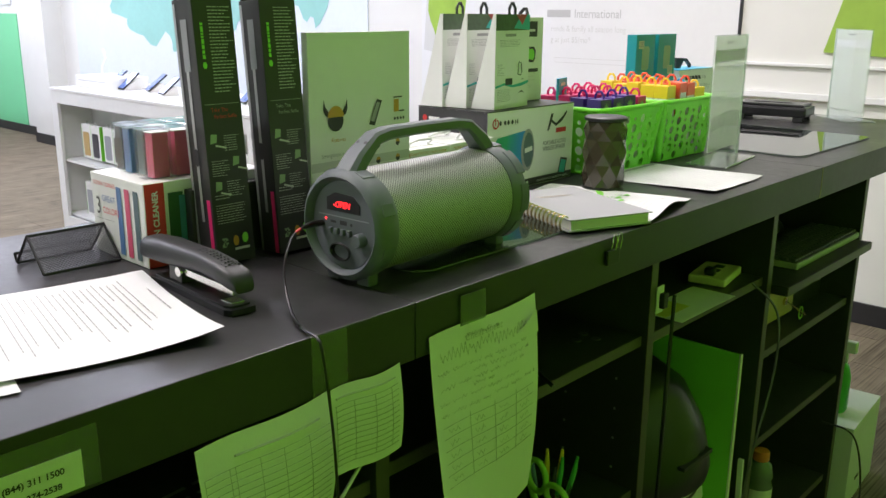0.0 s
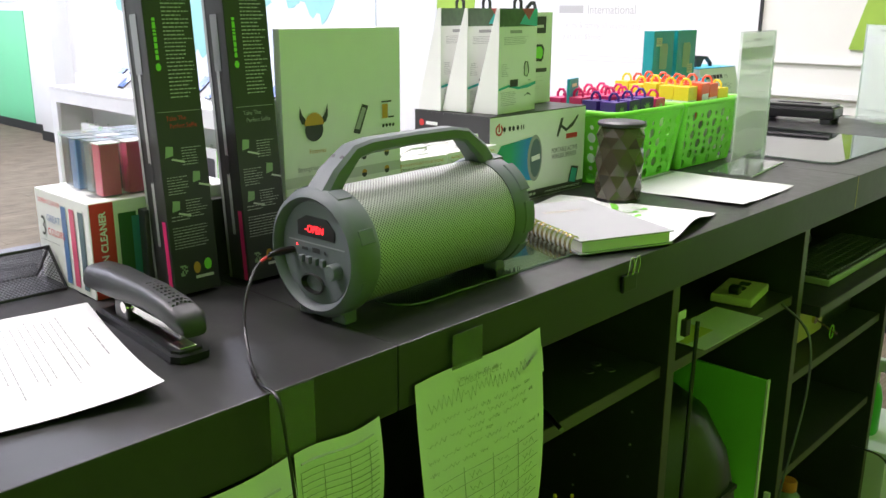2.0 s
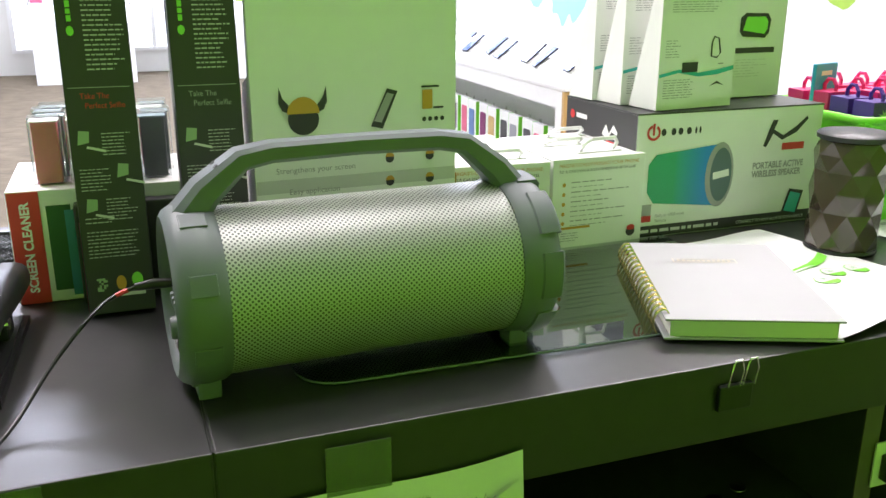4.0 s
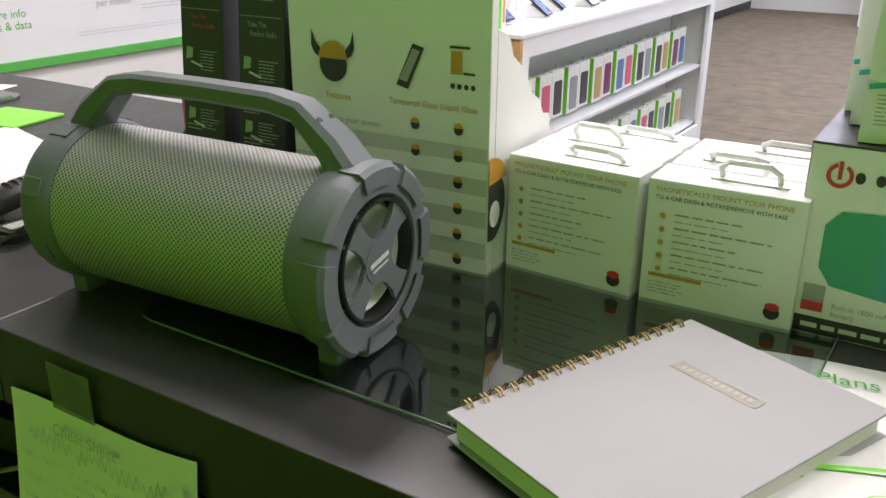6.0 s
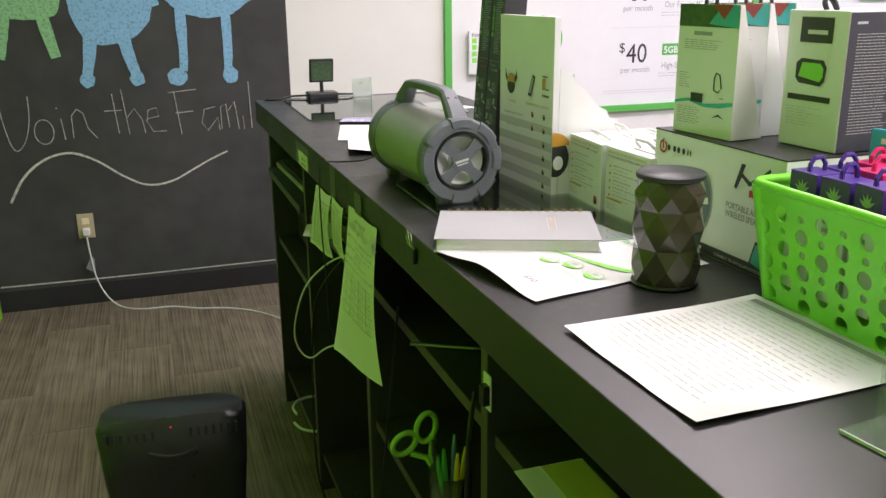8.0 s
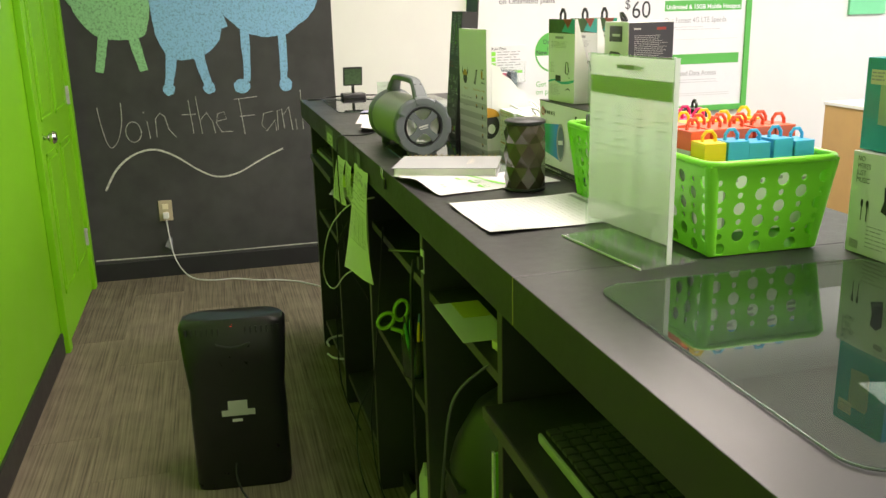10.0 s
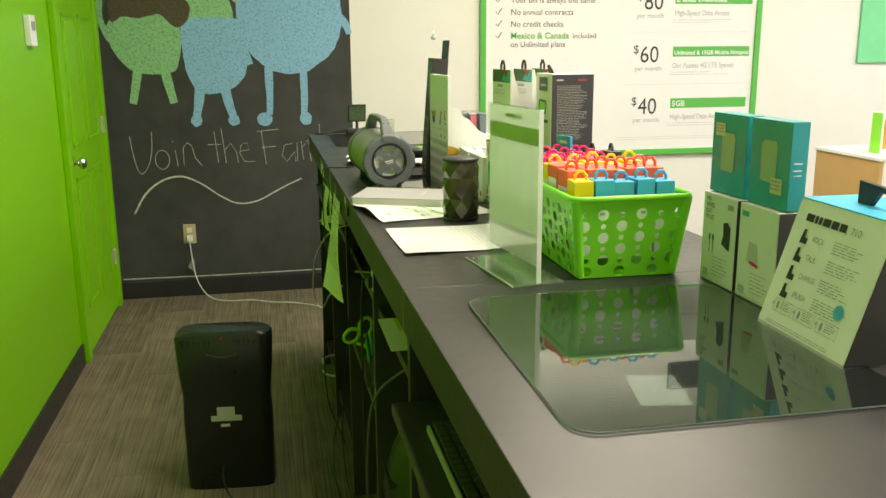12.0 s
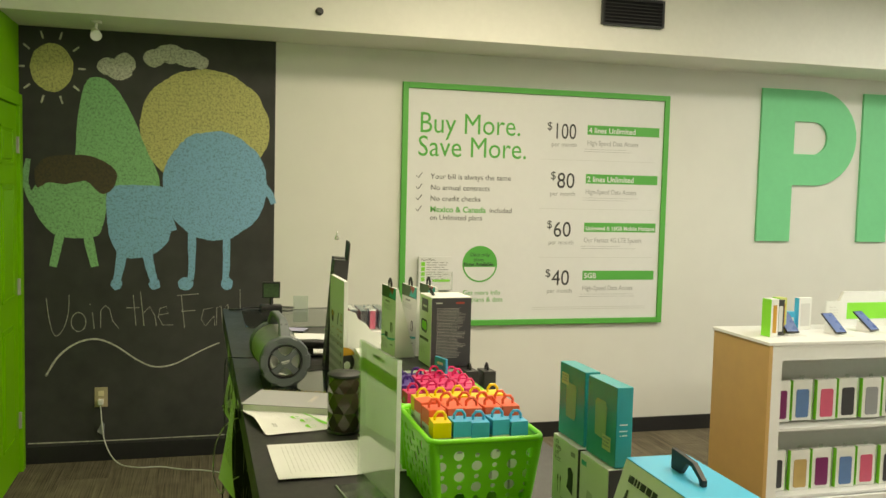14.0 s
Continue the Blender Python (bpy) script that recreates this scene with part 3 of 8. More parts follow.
stroke([(-0.760, 0.975), (-0.885, 0.985)])
stroke([(-0.785, 0.88), (-0.865, 0.885)])
stroke([(-0.965, 0.90), (-0.915, 0.89), (-0.900, 0.83), (-0.925, 0.79), (-0.975, 0.85), (-0.980, 0.79)])
stroke([(-0.990, 0.795), (-0.990, 0.90), (-1.015, 0.91), (-1.025, 0.80)])
stroke([(-1.025, 0.88), (-1.055, 0.92), (-1.070, 0.79)])
stroke([(-1.090, 0.85), (-1.095, 0.79)])
stroke([(-1.125, 1.01), (-1.130, 0.79)])

# outlet with plug
t = thing("wall_outlet", pose(-0.337, W, 0.38), "tan wall outlet with a white plug in it", "outlet")
part("cover_plate", bx(-0.036, 0.036, -0.002, 0.005, -0.058, 0.058, 0.002), "outlet_tan", t)
part("socket", bx(-0.016, 0.016, 0.005, 0.008, 0.008, 0.038, 0.002), "ivory", t)
part("socket", bx(-0.016, 0.016, 0.005, 0.008, -0.038, -0.008, 0.002), "ivory", t)
t = thing("extension_cord", pose(0, 0, 0), "white power cord from the outlet along the carpet", "cable")
part("plug", bx(-0.352, -0.322, W + 0.009, W + 0.04, 0.34, 0.372, 0.005), "cable_white", t)
part("tag", prism(bmesh.new(), [(0, 0), (0.03, -0.06), (-0.01, -0.09), (-0.012, -0.02)], 0, 0.001, pose(-0.345, W + 0.02, 0.24, 90, 0, 0)), "grey_fabric", t)
cord = [(-0.337, W + 0.035, 0.335), (-0.345, W + 0.03, 0.22), (-0.36, W + 0.03, 0.12), (-0.40, W + 0.06, 0.04), (-0.46, -0.80, 0.006), (-0.56, -0.74, 0.004), (-0.68, -0.73, 0.004), (-0.80, -0.66, 0.004), (-0.92, -0.62, 0.004), (-1.05, -0.52, 0.004), (-1.2, -0.3, 0.004)]
part("cord", tube(bmesh.new(), smooth_line(cord), 0.0035, 8), "cable_white", t, smooth=60)

# ---- framed price poster ----
t = thing("price_poster", pose(-2.105, BACK, 0.765), "large white price poster in a bright green frame", "poster")
PW, PH = 1.845, 1.54
part("sheet", bx(-PW + 0.03, -0.03, 0.001, 0.016, 0.03, PH - 0.03), "paper", t)
for q in ((-PW, -PW + 0.036, 0, 0.03, 0, PH), (-0.036, 0, 0, 0.03, 0, PH), (-PW + 0.036, -0.036, 0, 0.03, 0, 0.036), (-PW + 0.036, -0.036, 0, 0.03, PH - 0.036, PH)):
    part("frame", bx(*q, 0.003), "print_green", t)
P = facing("+y", 0, 0.0165, 0)
letters("headline", "Buy More.", P, 0.105, 1.232, 0.185, "print_green", t, squeeze=0.88)
letters("headline", "Save More.", P, 0.10, 1.085, 0.185, "print_green", t, squeeze=0.88)
for i, body in enumerate(("Your bill is always the same", "No annual contracts", "No credit checks")):
    letters("line", body, P, 0.19, 0.942 - i * 0.07, 0.048, "print_black", t)
letters("line", "Mexico & Canada", P, 0.19, 0.732, 0.052, "print_green", t, bold=0.001)
letters("line", "included", P, 0.585, 0.732, 0.046, "print_black", t)
letters("line", "on Unlimited plans", P, 0.19, 0.682, 0.046, "print_black", t)
for i in range(4):
    b = bmesh.new()
    tube(b, [P @ Vector((0.098, 0.960 - i * 0.07, 0.001)), P @ Vector((0.11, 0.946 - i * 0.07, 0.001)), P @ Vector((0.135, 0.980 - i * 0.07, 0.001))], 0.0025, 5)
    part("tick", b, "print_black", t)
for i, (price, bar, sub) in enumerate((("100", "4 lines Unlimited", "High-Speed Data Access"), ("80", "2 lines Unlimited", "High-Speed Data Access"), ("60", "Unlimited & 15GB Mobile Hotspot", "Our Fastest 4G LTE Speeds"), ("40", "5GB", "High-Speed Data Access"))):
    v = 1.26 - i * 0.322
    letters("price", "$", P, 0.965 + (0, 0.035, 0.02, 0.02)[i], v + 0.022, 0.075, "print_black", t)
    letters("price", price, P, 1.01 + (0, 0.035, 0.02, 0.02)[i], v - 0.034, 0.145, "print_black", t, squeeze=0.76 if not i else 0.9)
    letters("small_print", "per month", P, 1.0, v - 0.085, 0.042, "print_grey", t)
    part("bar", flat(bmesh.new(), P, 1.252, v, 1.778, v + 0.062), "print_green", t)
    letters("bar_text", bar, P, 1.262, v + 0.012, 0.05 if i != 2 else 0.036, "paper", t, bold=0.001, w=0.001)
    letters("small_print", sub, P, 1.252, v - 0.07, 0.046, "print_grey", t, squeeze=0.82)
    part("small_print", lines(bmesh.new(), P, 1.235, v - 0.125, 1.66, v - 0.095, 2, 0.14, i, words=16), "print_grey", t)
    if i:
        part("rule", flat(bmesh.new(), P, 0.93, v + 0.15, 1.76, v + 0.1525), "print_light", t)
part("small_print", lines(bmesh.new(), P, 0.9, 0.09, 1.74, 0.115, 2, 0.3, 9, 0.05), "print_light", t)
part("badge", shape(bmesh.new(), P, ellipse(0.532, 0.40, 0.118, 0.118, 40), 0.0004), "print_green", t)
part("badge_base", shape(bmesh.new(), P, [(0.532 + 0.108 * math.cos(radians(a)), 0.40 + 0.108 * math.sin(radians(a))) for a in range(190, 351, 10)], 0.0008), "paper", t)
letters("badge_text", "Data only", P, 0.465, 0.45, 0.034, "print_black", t, w=0.001)
letters("badge_text", "plans", P, 0.49, 0.418, 0.034, "print_black", t, w=0.001)
letters("badge_text", "Now Available", P, 0.422, 0.388, 0.034, "print_black", t, w=0.001, bold=0.0008)
letters("line", "Get more info", P, 0.42, 0.20, 0.044, "print_green", t)
letters("line", "on plans & data", P, 0.42, 0.155, 0.044, "print_green", t)

# brochure holder on the poster's corner
t = thing("brochure_holder", pose(-2.33, BACK + 0.032, 1.0), "clear brochure holder full of white rate leaflets", "brochure holder")
part("pocket", bx(-0.115, 0.115, 0, 0.03, 0, 0.12, 0.002), "clear", t)
part("leaflet", bx(-0.108, 0.108, 0.004, 0.022, 0.004, 0.215), "paper", t)
G = facing("+y", 0.108, 0.0225, 0)
letters("title", "Rate Plans", G, 0.015, 0.19, 0.022, "print_black", t)
b = bmesh.new()
for i in range(4):
    flat(b, G, 0.015, 0.06 + i * 0.032, 0.04, 0.085 + i * 0.032)
flat(b, G, 0.09, 0.055, 0.205, 0.07)
part("print", b, "print_lime", t)
part("print", lines(bmesh.new(), G, 0.05, 0.06, 0.2, 0.18, 8, 0.3, 4, 0.3, words=3), "print_grey", t)

# ---- big letters on the white wall ----
t = thing("wall_letter", pose(-4.67, BACK, 1.33), "large flat mint green letter P on white wall", "wall letter", "wall letters")
part("stem", bx(-0.27, 0, 0, 0.02, 0, 1.07), "mint_wall", t)
b = bmesh.new()
Q = facing("+y", 0, 0.02, 0)
bowl = [(0.27, 1.07, 0.27, 0.85)] + [(0.45 + 0.34 * math.sin(radians(a)), 0.735 + 0.335 * math.cos(radians(a)), 0.43 + 0.115 * math.sin(radians(a)), 0.735 + 0.115 * math.cos(radians(a))) for a in range(0, 181, 10)] + [(0.27, 0.40, 0.27, 0.62)]
for (a0, b0, a1, b1), (c0, d0, c1, d1) in zip(bowl, bowl[1:]):
    shape(b, Q, [(a0, b0), (c0, d0), (c1, d1), (a1, b1)], 0.0, 0.02)
bmesh.ops.remove_doubles(b, verts=b.verts, dist=0.0005)
part("bowl", b, "mint_wall", t)
t = thing("wall_letter", pose(-5.51, BACK, 1.33), "large flat mint green letter on white wall", "wall letter", "wall letters")
part("face", bx(-0.25, 0, 0, 0.02, 0, 1.07), "mint_wall", t)
part("face", bx(-0.5, -0.25, 0, 0.02, 0.42, 0.68), "mint_wall", t)
part("face", bx(-0.75, -0.5, 0, 0.02, 0, 1.07), "mint_wall", t)

# ---- green wall: door, thermostat, sign ----
t = thing("door_1", pose(GREEN, 0.018, 0), "closed six-panel door painted lime green", "door")
tagged(t, kind="structure")
D0, D1, DH = -0.80, 0.085, 2.04
part("leaf", bx(-0.012, 0.03, D0, D1, 0.008, DH), "green_wall", t)
for y0, y1 in ((D0 + 0.11, D0 + 0.40), (D0 + 0.49, D1 - 0.11)):
    for z0, z1 in ((0.22, 0.86), (1.0, 1.62), (1.72, 1.92)):
        part("panel", bx(-0.020, -0.011, y0 + 0.03, y1 - 0.03, z0 + 0.03, z1 - 0.03, 0.006), "green_wall", t)
        for q in ((y0, y0 + 0.014, z0, z1), (y1 - 0.014, y1, z0, z1), (y0, y1, z0, z0 + 0.014), (y0, y1, z1 - 0.014, z1)):
            part("moulding", bx(-0.018, -0.0115, q[0], q[1], q[2], q[3], 0.002), "green_wall", t)
for q in ((D1 + 0.004, D1 + 0.075, 0, DH + 0.07), (D0 - 0.075, D0 - 0.004, 0, DH + 0.07), (D0 - 0.004, D1 + 0.004, DH + 0.004, DH + 0.07)):
    part("casing", bx(-0.03, 0.0, q[0], q[1], q[2], q[3], 0.004), "green_wall", t)
for z in (0.3, 1.05, 1.83):
    part("hinge", bx(-0.026, -0.012, D0 - 0.006, D0 + 0.016, z - 0.045, z + 0.045, 0.002), "key_frame", t)
k = part("knob", lathe(bmesh.new(), [(0, 0), (0.032, 0), (0.032, 0.006), (0.011, 0.01), (0.011, 0.03), (0.027, 0.04), (0.029, 0.052), (0.02, 0.064), (0, 0.066)], 24, pose(-0.012, 0.045, 0.94, 0, -90, 0)), "chrome", t, "brushed metal door knob", 40)

t = thing("thermostat", pose(GREEN, 0.56, 1.53), "white thermostat on the green wall", "thermostat")
part("body", bx(-0.025, 0, -0.045, 0.045, -0.06, 0.06, 0.004), "plastic_white", t)
part("screen", bx(-0.0262, -0.0255, -0.03, 0.03, 0.0, 0.035), "grey_fabric", t)
t = thing("notice", pose(GREEN, 0.525, 1.895), "small white paper notice on the green wall", "notice")
part("sheet", bx(-0.002, 0, -0.055, 0.055, -0.07, 0.07), "paper", t)
part("print", lines(bmesh.new(), facing("-x", -0.0024, 0.05, 0), 0.01, -0.05, 0.09, 0.05, 6, 0.4, 3, words=3), "print_grey", t)
t = thing("light_switch", pose(GREEN, 1.84, 0.37), "white cover plate low on the green wall", "switch plate")
part("plate", bx(-0.006, 0, -0.036, 0.036, -0.058, 0.058, 0.002), "plastic_white", t)
part("toggle", bx(-0.012, -0.006, -0.006, 0.006, -0.012, 0.012, 0.001), "plastic_white", t)
t = thing("wall_sign", pose(GREEN, 1.0, 1.78), "thick black raised sign shape on green wall", "sign")
S = facing("-x", -0.05, 0, 0)
foot = [(-0.37 + 0.076 * math.cos(radians(q)), 0.16 - 0.16 * math.sin(radians(q))) for q in range(180, 89, -15)]
stem = [(-0.446, 0.64)] + foot + [(-0.22, 0.0), (-0.22, 0.113), (-0.275, 0.12), (-0.305, 0.145), (-0.319, 0.2), (-0.319, 0.332), (-0.193, 0.332), (-0.193, 0.44), (-0.319, 0.44), (-0.319, 0.64)]
part("tall_shape", shape(bmesh.new(), S, stem[::-1], 0.0, 0.05), "black_trim", t)
arcs = [radians(q) for q in range(8, 327, 12)]
ring = [(-0.70 + 0.222 * math.cos(q), 0.255 + 0.275 * math.sin(q)) for q in arcs] + [(-0.70 + 0.10 * math.cos(q), 0.255 + 0.15 * math.sin(q)) for q in arcs[::-1]]
part("round_shape", shape(bmesh.new(), S, ring, 0.0, 0.05), "black_trim", t)
part("cross_bar", bx(-0.0495, 0, 0.484, 0.81, 0.174, 0.272, 0.001), "black_trim", t)

# ---- service counter ----
t = counter = thing("counter", at_counter(0, 0, 0), "long black laminate service counter with open cluttered shelves", "counter")
part("worktop", bx(-1.66, -1.0, 0.4, 1.7242, 1.008, ZC, 0.0015), "black_laminate", t)
part("worktop", bx(-1.66, -1.0, 1.7258, 3.0342, 1.008, ZC, 0.0015), "black_laminate", t)
part("worktop", bx(-1.66, -1.0, 3.0353, 4.12, 1.008, ZC, 0.0015), "black_laminate", t)
part("seam_strip", bx(-1.66, -1.002, 1.7242, 1.7258, 1.01, ZC - 0.0003), "black_laminate", t)
part("seam_strip", bx(-1.66, -1.02, 3.0342, 3.0353, 1.01, ZC - 0.0001), "black_laminate", t)
part("seam_strip", bx(-1.012, -0.9997, 3.0335, 3.036, 1.01, ZC - 0.0015), "tan_board", t, "pale line of worn chipboard")
part("back_panel", bx(-1.64, -1.615, 0.42, 3.5, 0, 1.008), "black_board", t)
for y in (0.43, 1.05, 1.70, 2.36, 2.88, 3.48):
    d = part("divider", bx(-1.615, -1.034, y - 0.011, y + 0.011, 0, 1.008), "black_board", t)
    part("edge_band", bx(-1.034, -1.0325, y - 0.011, y + 0.011, 0, 1.007), "edge_band", d)
for y0, y1, z in ((1.061, 1.689, 0.845), (1.711, 2.349, 0.855), (2.371, 2.869, 0.85), (2.891, 3.469, 0.66), (2.891, 3.469, 0.43), (2.891, 3.469, 0.12), (1.711, 2.349, 0.548), (0.441, 1.039, 0.62), (0.441, 1.039, 0.12), (1.061, 1.689, 0.12)):
    d = part("shelf", bx(-1.615, -1.046, y0, y1, z - 0.02, z), "black_board", t)
    part("edge_band", bx(-1.046, -1.0445, y0, y1, z - 0.0195, z - 0.0005), "edge_band", d)
for x1, y0, y1, z in ((-0.998, 2.90, 3.46, 0.828), (-1.022, 0.45, 1.03, 0.862)):
    d = part("keyboard_tray", bx(-1.45, x1, y0, y1, z - 0.022, z, 0.002), "black_board", t)
    part("edge_band", bx(x1, x1 + 0.0015, y0, y1, z - 0.021, z - 0.001), "edge_band", d)
part("toe_rail", bx(-1.12, -1.105, 0.45, 3.47, 0, 0.05), "black_board", t)
b = bmesh.new()
for y in (2.345, 2.3475):
    for i in range(12):
        lathe(b, [(0, 0), (0.0025, 0), (0.0025, 0.001), (0, 0.001)], 8, pose(-1.09 if y < 2.346 else -1.2, 2.3485, 0.1 + i * 0.06, 90))
tagged(part("shelf_pin_holes", b, "grey_fabric", t), kind="stuff")


def glass_mat(x0, x1, y0, y1):
    """A sheet of clear glass with rounded corners, lying on the worktop."""
    r, o = 0.035, []
    for cx, cy, a0 in ((x1 - r, y1 - r, 0), (x0 + r, y1 - r, 90), (x0 + r, y0 + r, 180), (x1 - r, y0 + r, 270)):
        o += [(cx + r * math.cos(radians(a0 + a)), cy + r * math.sin(radians(a0 + a))) for a in range(0, 91, 15)]
    t = thing("glass_mat", pose(0, 0, ZC), "clear glass desk mat with rounded corners", "glass mat", "glass mats on the counter")
    part("sheet", prism(bmesh.new(), o, 0.0008, 0.0045), "table_glass", t)
    b = bmesh.new()
    tube(b, [(x, y, 0.0028) for x, y in o], 0.0011, 6, True)
    part("polished_edge", b, "glass_edge", t, "greenish polished glass edge")


glass_mat(-1.515, -1.107, 3.120, 3.618)
glass_mat(-1.56, -1.083, 1.80, 2.30)
glass_mat(-1.55, -1.081, 0.472, 0.972)

t = thing("note_card", pose(-1.243, 3.518, ZC + 0.0001, 0, 0, -11), "white square of paper under the glass mat", "paper")
part("sheet", bx(-0.029, 0.029, -0.045, 0.045, 0, 0.0005), "paper", t)


def paper_height(u, v, lift, wave, seed):
    """How high a lying sheet stands at u, v: curled corners, a wave along its first edge, fine unevenness."""
    z = lift[0] * ((1 - u) * (1 - v)) ** 3 + lift[1] * (u * (1 - v)) ** 3 + lift[2] * (u * v) ** 3 + lift[3] * ((1 - u) * v) ** 3
    return z + wave * math.sin(math.pi * min(max(u, 0), 1)) ** 2 * (1 - v) ** 2 + 0.0012 * noise.noise((u * 4, v * 4, seed)) + 0.0012


def drape(t, corners, lift, wave=0.0):
    """Lay the print of a sheet on its uneven face."""
    c = [Vector((x, y)) for x, y in corners]
    e1, e2 = c[1] - c[0], c[3] - c[0]
    d = e1.x * e2.y - e1.y * e2.x
    for k, ob in enumerate(q for q in t.children if not q.name.startswith("sheet")):
        for q in ob.data.vertices:
            p = Vector((q.co.x, q.co.y)) - c[0]
            u, v = (p.x * e2.y - p.y * e2.x) / d, (e1.x * p.y - e1.y * p.x) / d
            q.co.z = paper_height(u, v, lift, wave, corners[0][0] * 9) + 0.0008 + 0.00004 * k


def sheet_of_paper(name, label, corners, lift, material="paper", n=20, parent=None, wave=0.0):
    """A sheet that lies on the worktop with some corners curled up. Corners in order round it; lift gives each one's height."""
    c = [Vector((x, y, 0)) for x, y in corners]
    t = parent or thing(name, pose(0, 0, ZC + 0.0012), label, "paper")
    b = bmesh.new()
    g = []
    for i in range(n + 1):
        row = []
        for j in range(n + 1):
            u, v = i / n, j / n
            p = c[0] * (1 - u) * (1 - v) + c[1] * u * (1 - v) + c[2] * u * v + c[3] * (1 - u) * v
            z = paper_height(u, v, lift, wave, corners[0][0] * 9)
            row.append(b.verts.new((p.x, p.y, z)))
        g.append(row)
    for i in range(n):
        for j in range(n):
            b.faces.new((g[i][j], g[i + 1][j], g[i + 1][j + 1], g[i][j + 1]))
    part("sheet", b, material, t, smooth=80)
    # frame for print: u along corner 0 to 1, v along corner 0 to 3
    e1, e2 = (c[1] - c[0]), (c[3] - c[0])
    f = Matrix.Identity(4)
    for k in range(3):
        f[k][0], f[k][1] = e1.normalized()[k], e2.normalized()[k]
    f.translation = c[0] + Vector((0, 0, 0.003))
    return t, f, e1.length, e2.length


t, f, a, c = sheet_of_paper("printed_sheet", "white printed notes lying at the counter's edge", ((-1.345, 1.56), (-1.066, 1.50), (-1.112, 1.288), (-1.391, 1.348)), (0.004, 0.014, 0.004, 0.0))
b = bmesh.new()
rnd = random.Random(21)
for i in range(26):
    u, end = 0.03 + (0.012 if i % 4 else 0.0), 0.03 + (0.21 if i % 4 != 3 else 0.09) * (0.72 + 0.28 * rnd.random())
    while u < end:
        k = 0.004 + 0.011 * rnd.random()
        flat(b, f, u, 0.04 + i * 0.0078, min(u + k, end), 0.0412 + i * 0.0078, 0.0012)
        u += k + 0.002
lines(b, f, 0.08, 0.016, 0.17, 0.0185, 1, 0.6, 2, 0.0, 0.0012, 7)
tagged(part("print", b, "print_grey", t), kind="stuff")
sheet_of_paper("printed_sheet", "white printed sheet lying beside another", ((-1.36, 1.36), (-1.085, 1.30), (-1.138, 1.085), (-1.41, 1.145)), (0.0, 0.0, 0.003, 0.0))
LEAF, LEAF_LIFT = ((-1.015, 2.265), (-1.062, 2.492), (-1.336, 2.435), (-1.293, 2.205)), (0.004, 0.001, 0.0, 0.0)
t, f, a, c = sheet_of_paper("plan_leaflet", "white plan leaflet with green print and curled edge", LEAF, LEAF_LIFT, wave=0.013)
for u, v in ((0.1225, 0.102), (0.154, 0.117), (0.195, 0.117)):
    part("badge", shape(bmesh.new(), f, ellipse(u, v, 0.0135, 0.0135, 22), 0.0011), "print_lime", t)
    part("badge_centre", shape(bmesh.new(), f, ellipse(u, v, 0.0124, 0.0124, 22), 0.0013), "paper", t)
    part("badge_foot", shape(bmesh.new(), f, [(u + 0.0124 * math.cos(radians(q)), v + 0.0124 * math.sin(radians(q))) for q in range(195, 346, 15)], 0.0015), "print_lime", t)
    letters("lettering", "20", f, u - 0.006, v + 0.0005, 0.009, "print_green", t, w=0.0017)
part("green_band", shape(bmesh.new(), f, [(0.07, 0.128), (0.12, 0.137), (0.16, 0.141), (0.185, 0.15), (0.208, 0.163), (0.212, 0.178), (0.19, 0.166), (0.16, 0.153), (0.12, 0.144), (0.07, 0.133)], 0.0016), "print_lime", t)
letters("title", "Plans", f, 0.088, 0.246, 0.021, "print_green", t, w=0.0016)
letters("lettering", "Plans", f, 0.055, 0.118, 0.012, "print_green", t, w=0.0016)
letters("lettering", "$10", f, 0.165, 0.030, 0.013, "print_grey", t, w=0.0016, bold=0.0003)
part("print", lines(bmesh.new(), f, 0.11, 0.18, 0.2, 0.225, 5, 0.16, 3, 0.2, 0.0016, 6), "print_light", t)
part("print", lines(bmesh.new(), f, 0.02, 0.02, 0.15, 0.09, 6, 0.12, 5, 0.4, 0.0016, 7), "print_light", t)
part("print", lines(bmesh.new(), f, 0.165, 0.05, 0.212, 0.09, 5, 0.14, 6, 0.3, 0.0016, 4), "print_light", t)
drape(t, LEAF, LEAF_LIFT, 0.013)
RATES, RATES_LIFT = ((-1.056, 2.577), (-1.064, 2.808), (-1.327, 2.795), (-1.314, 2.556)), (0.004, 0.003, 0.0, 0.0)
t, f, a, c = sheet_of_paper("price_sheet", "white printed price sheet with dense rows", RATES, RATES_LIFT)
part("print", lines(bmesh.new(), f, 0.015, 0.02, 0.22, 0.235, 22, 0.11, 8, 0.15, 0.0014, 9), "print_mid", t)
part("header", flat(bmesh.new(), f, 0.015, 0.238, 0.23, 0.248, 0.0012), "print_grey", t)
drape(t, RATES, RATES_LIFT)
t = thing("smartphone", pose(-1.232, 1.035, ZC, 0, 0, 68), "lavender smartphone lying face down on the counter", "phone")
part("body", bx(-0.038, 0.038, -0.08, 0.08, 0.001, 0.0075, 0.002), "plastic_black", t)
part("back", bx(-0.0365, 0.0365, -0.0785, 0.0785, 0.0073, 0.008, 0.0002), "lavender", t)
t = thing("white_card", pose(-1.52, 0.80, ZC, 0, 0, 20), "white card lying on the counter", "card")
part("card", bx(-0.05, 0.05, -0.09, 0.09, 0.001, 0.0025), "paper", t)
t = thing("green_card", pose(-1.44, 1.09, ZC, 0, 0, 10), "green booklet lying on the counter", "booklet")
part("cover", bx(-0.05, 0.05, -0.06, 0.06, 0.001, 0.004), "print_lime", t)

# ---- portable drum loudspeaker ----


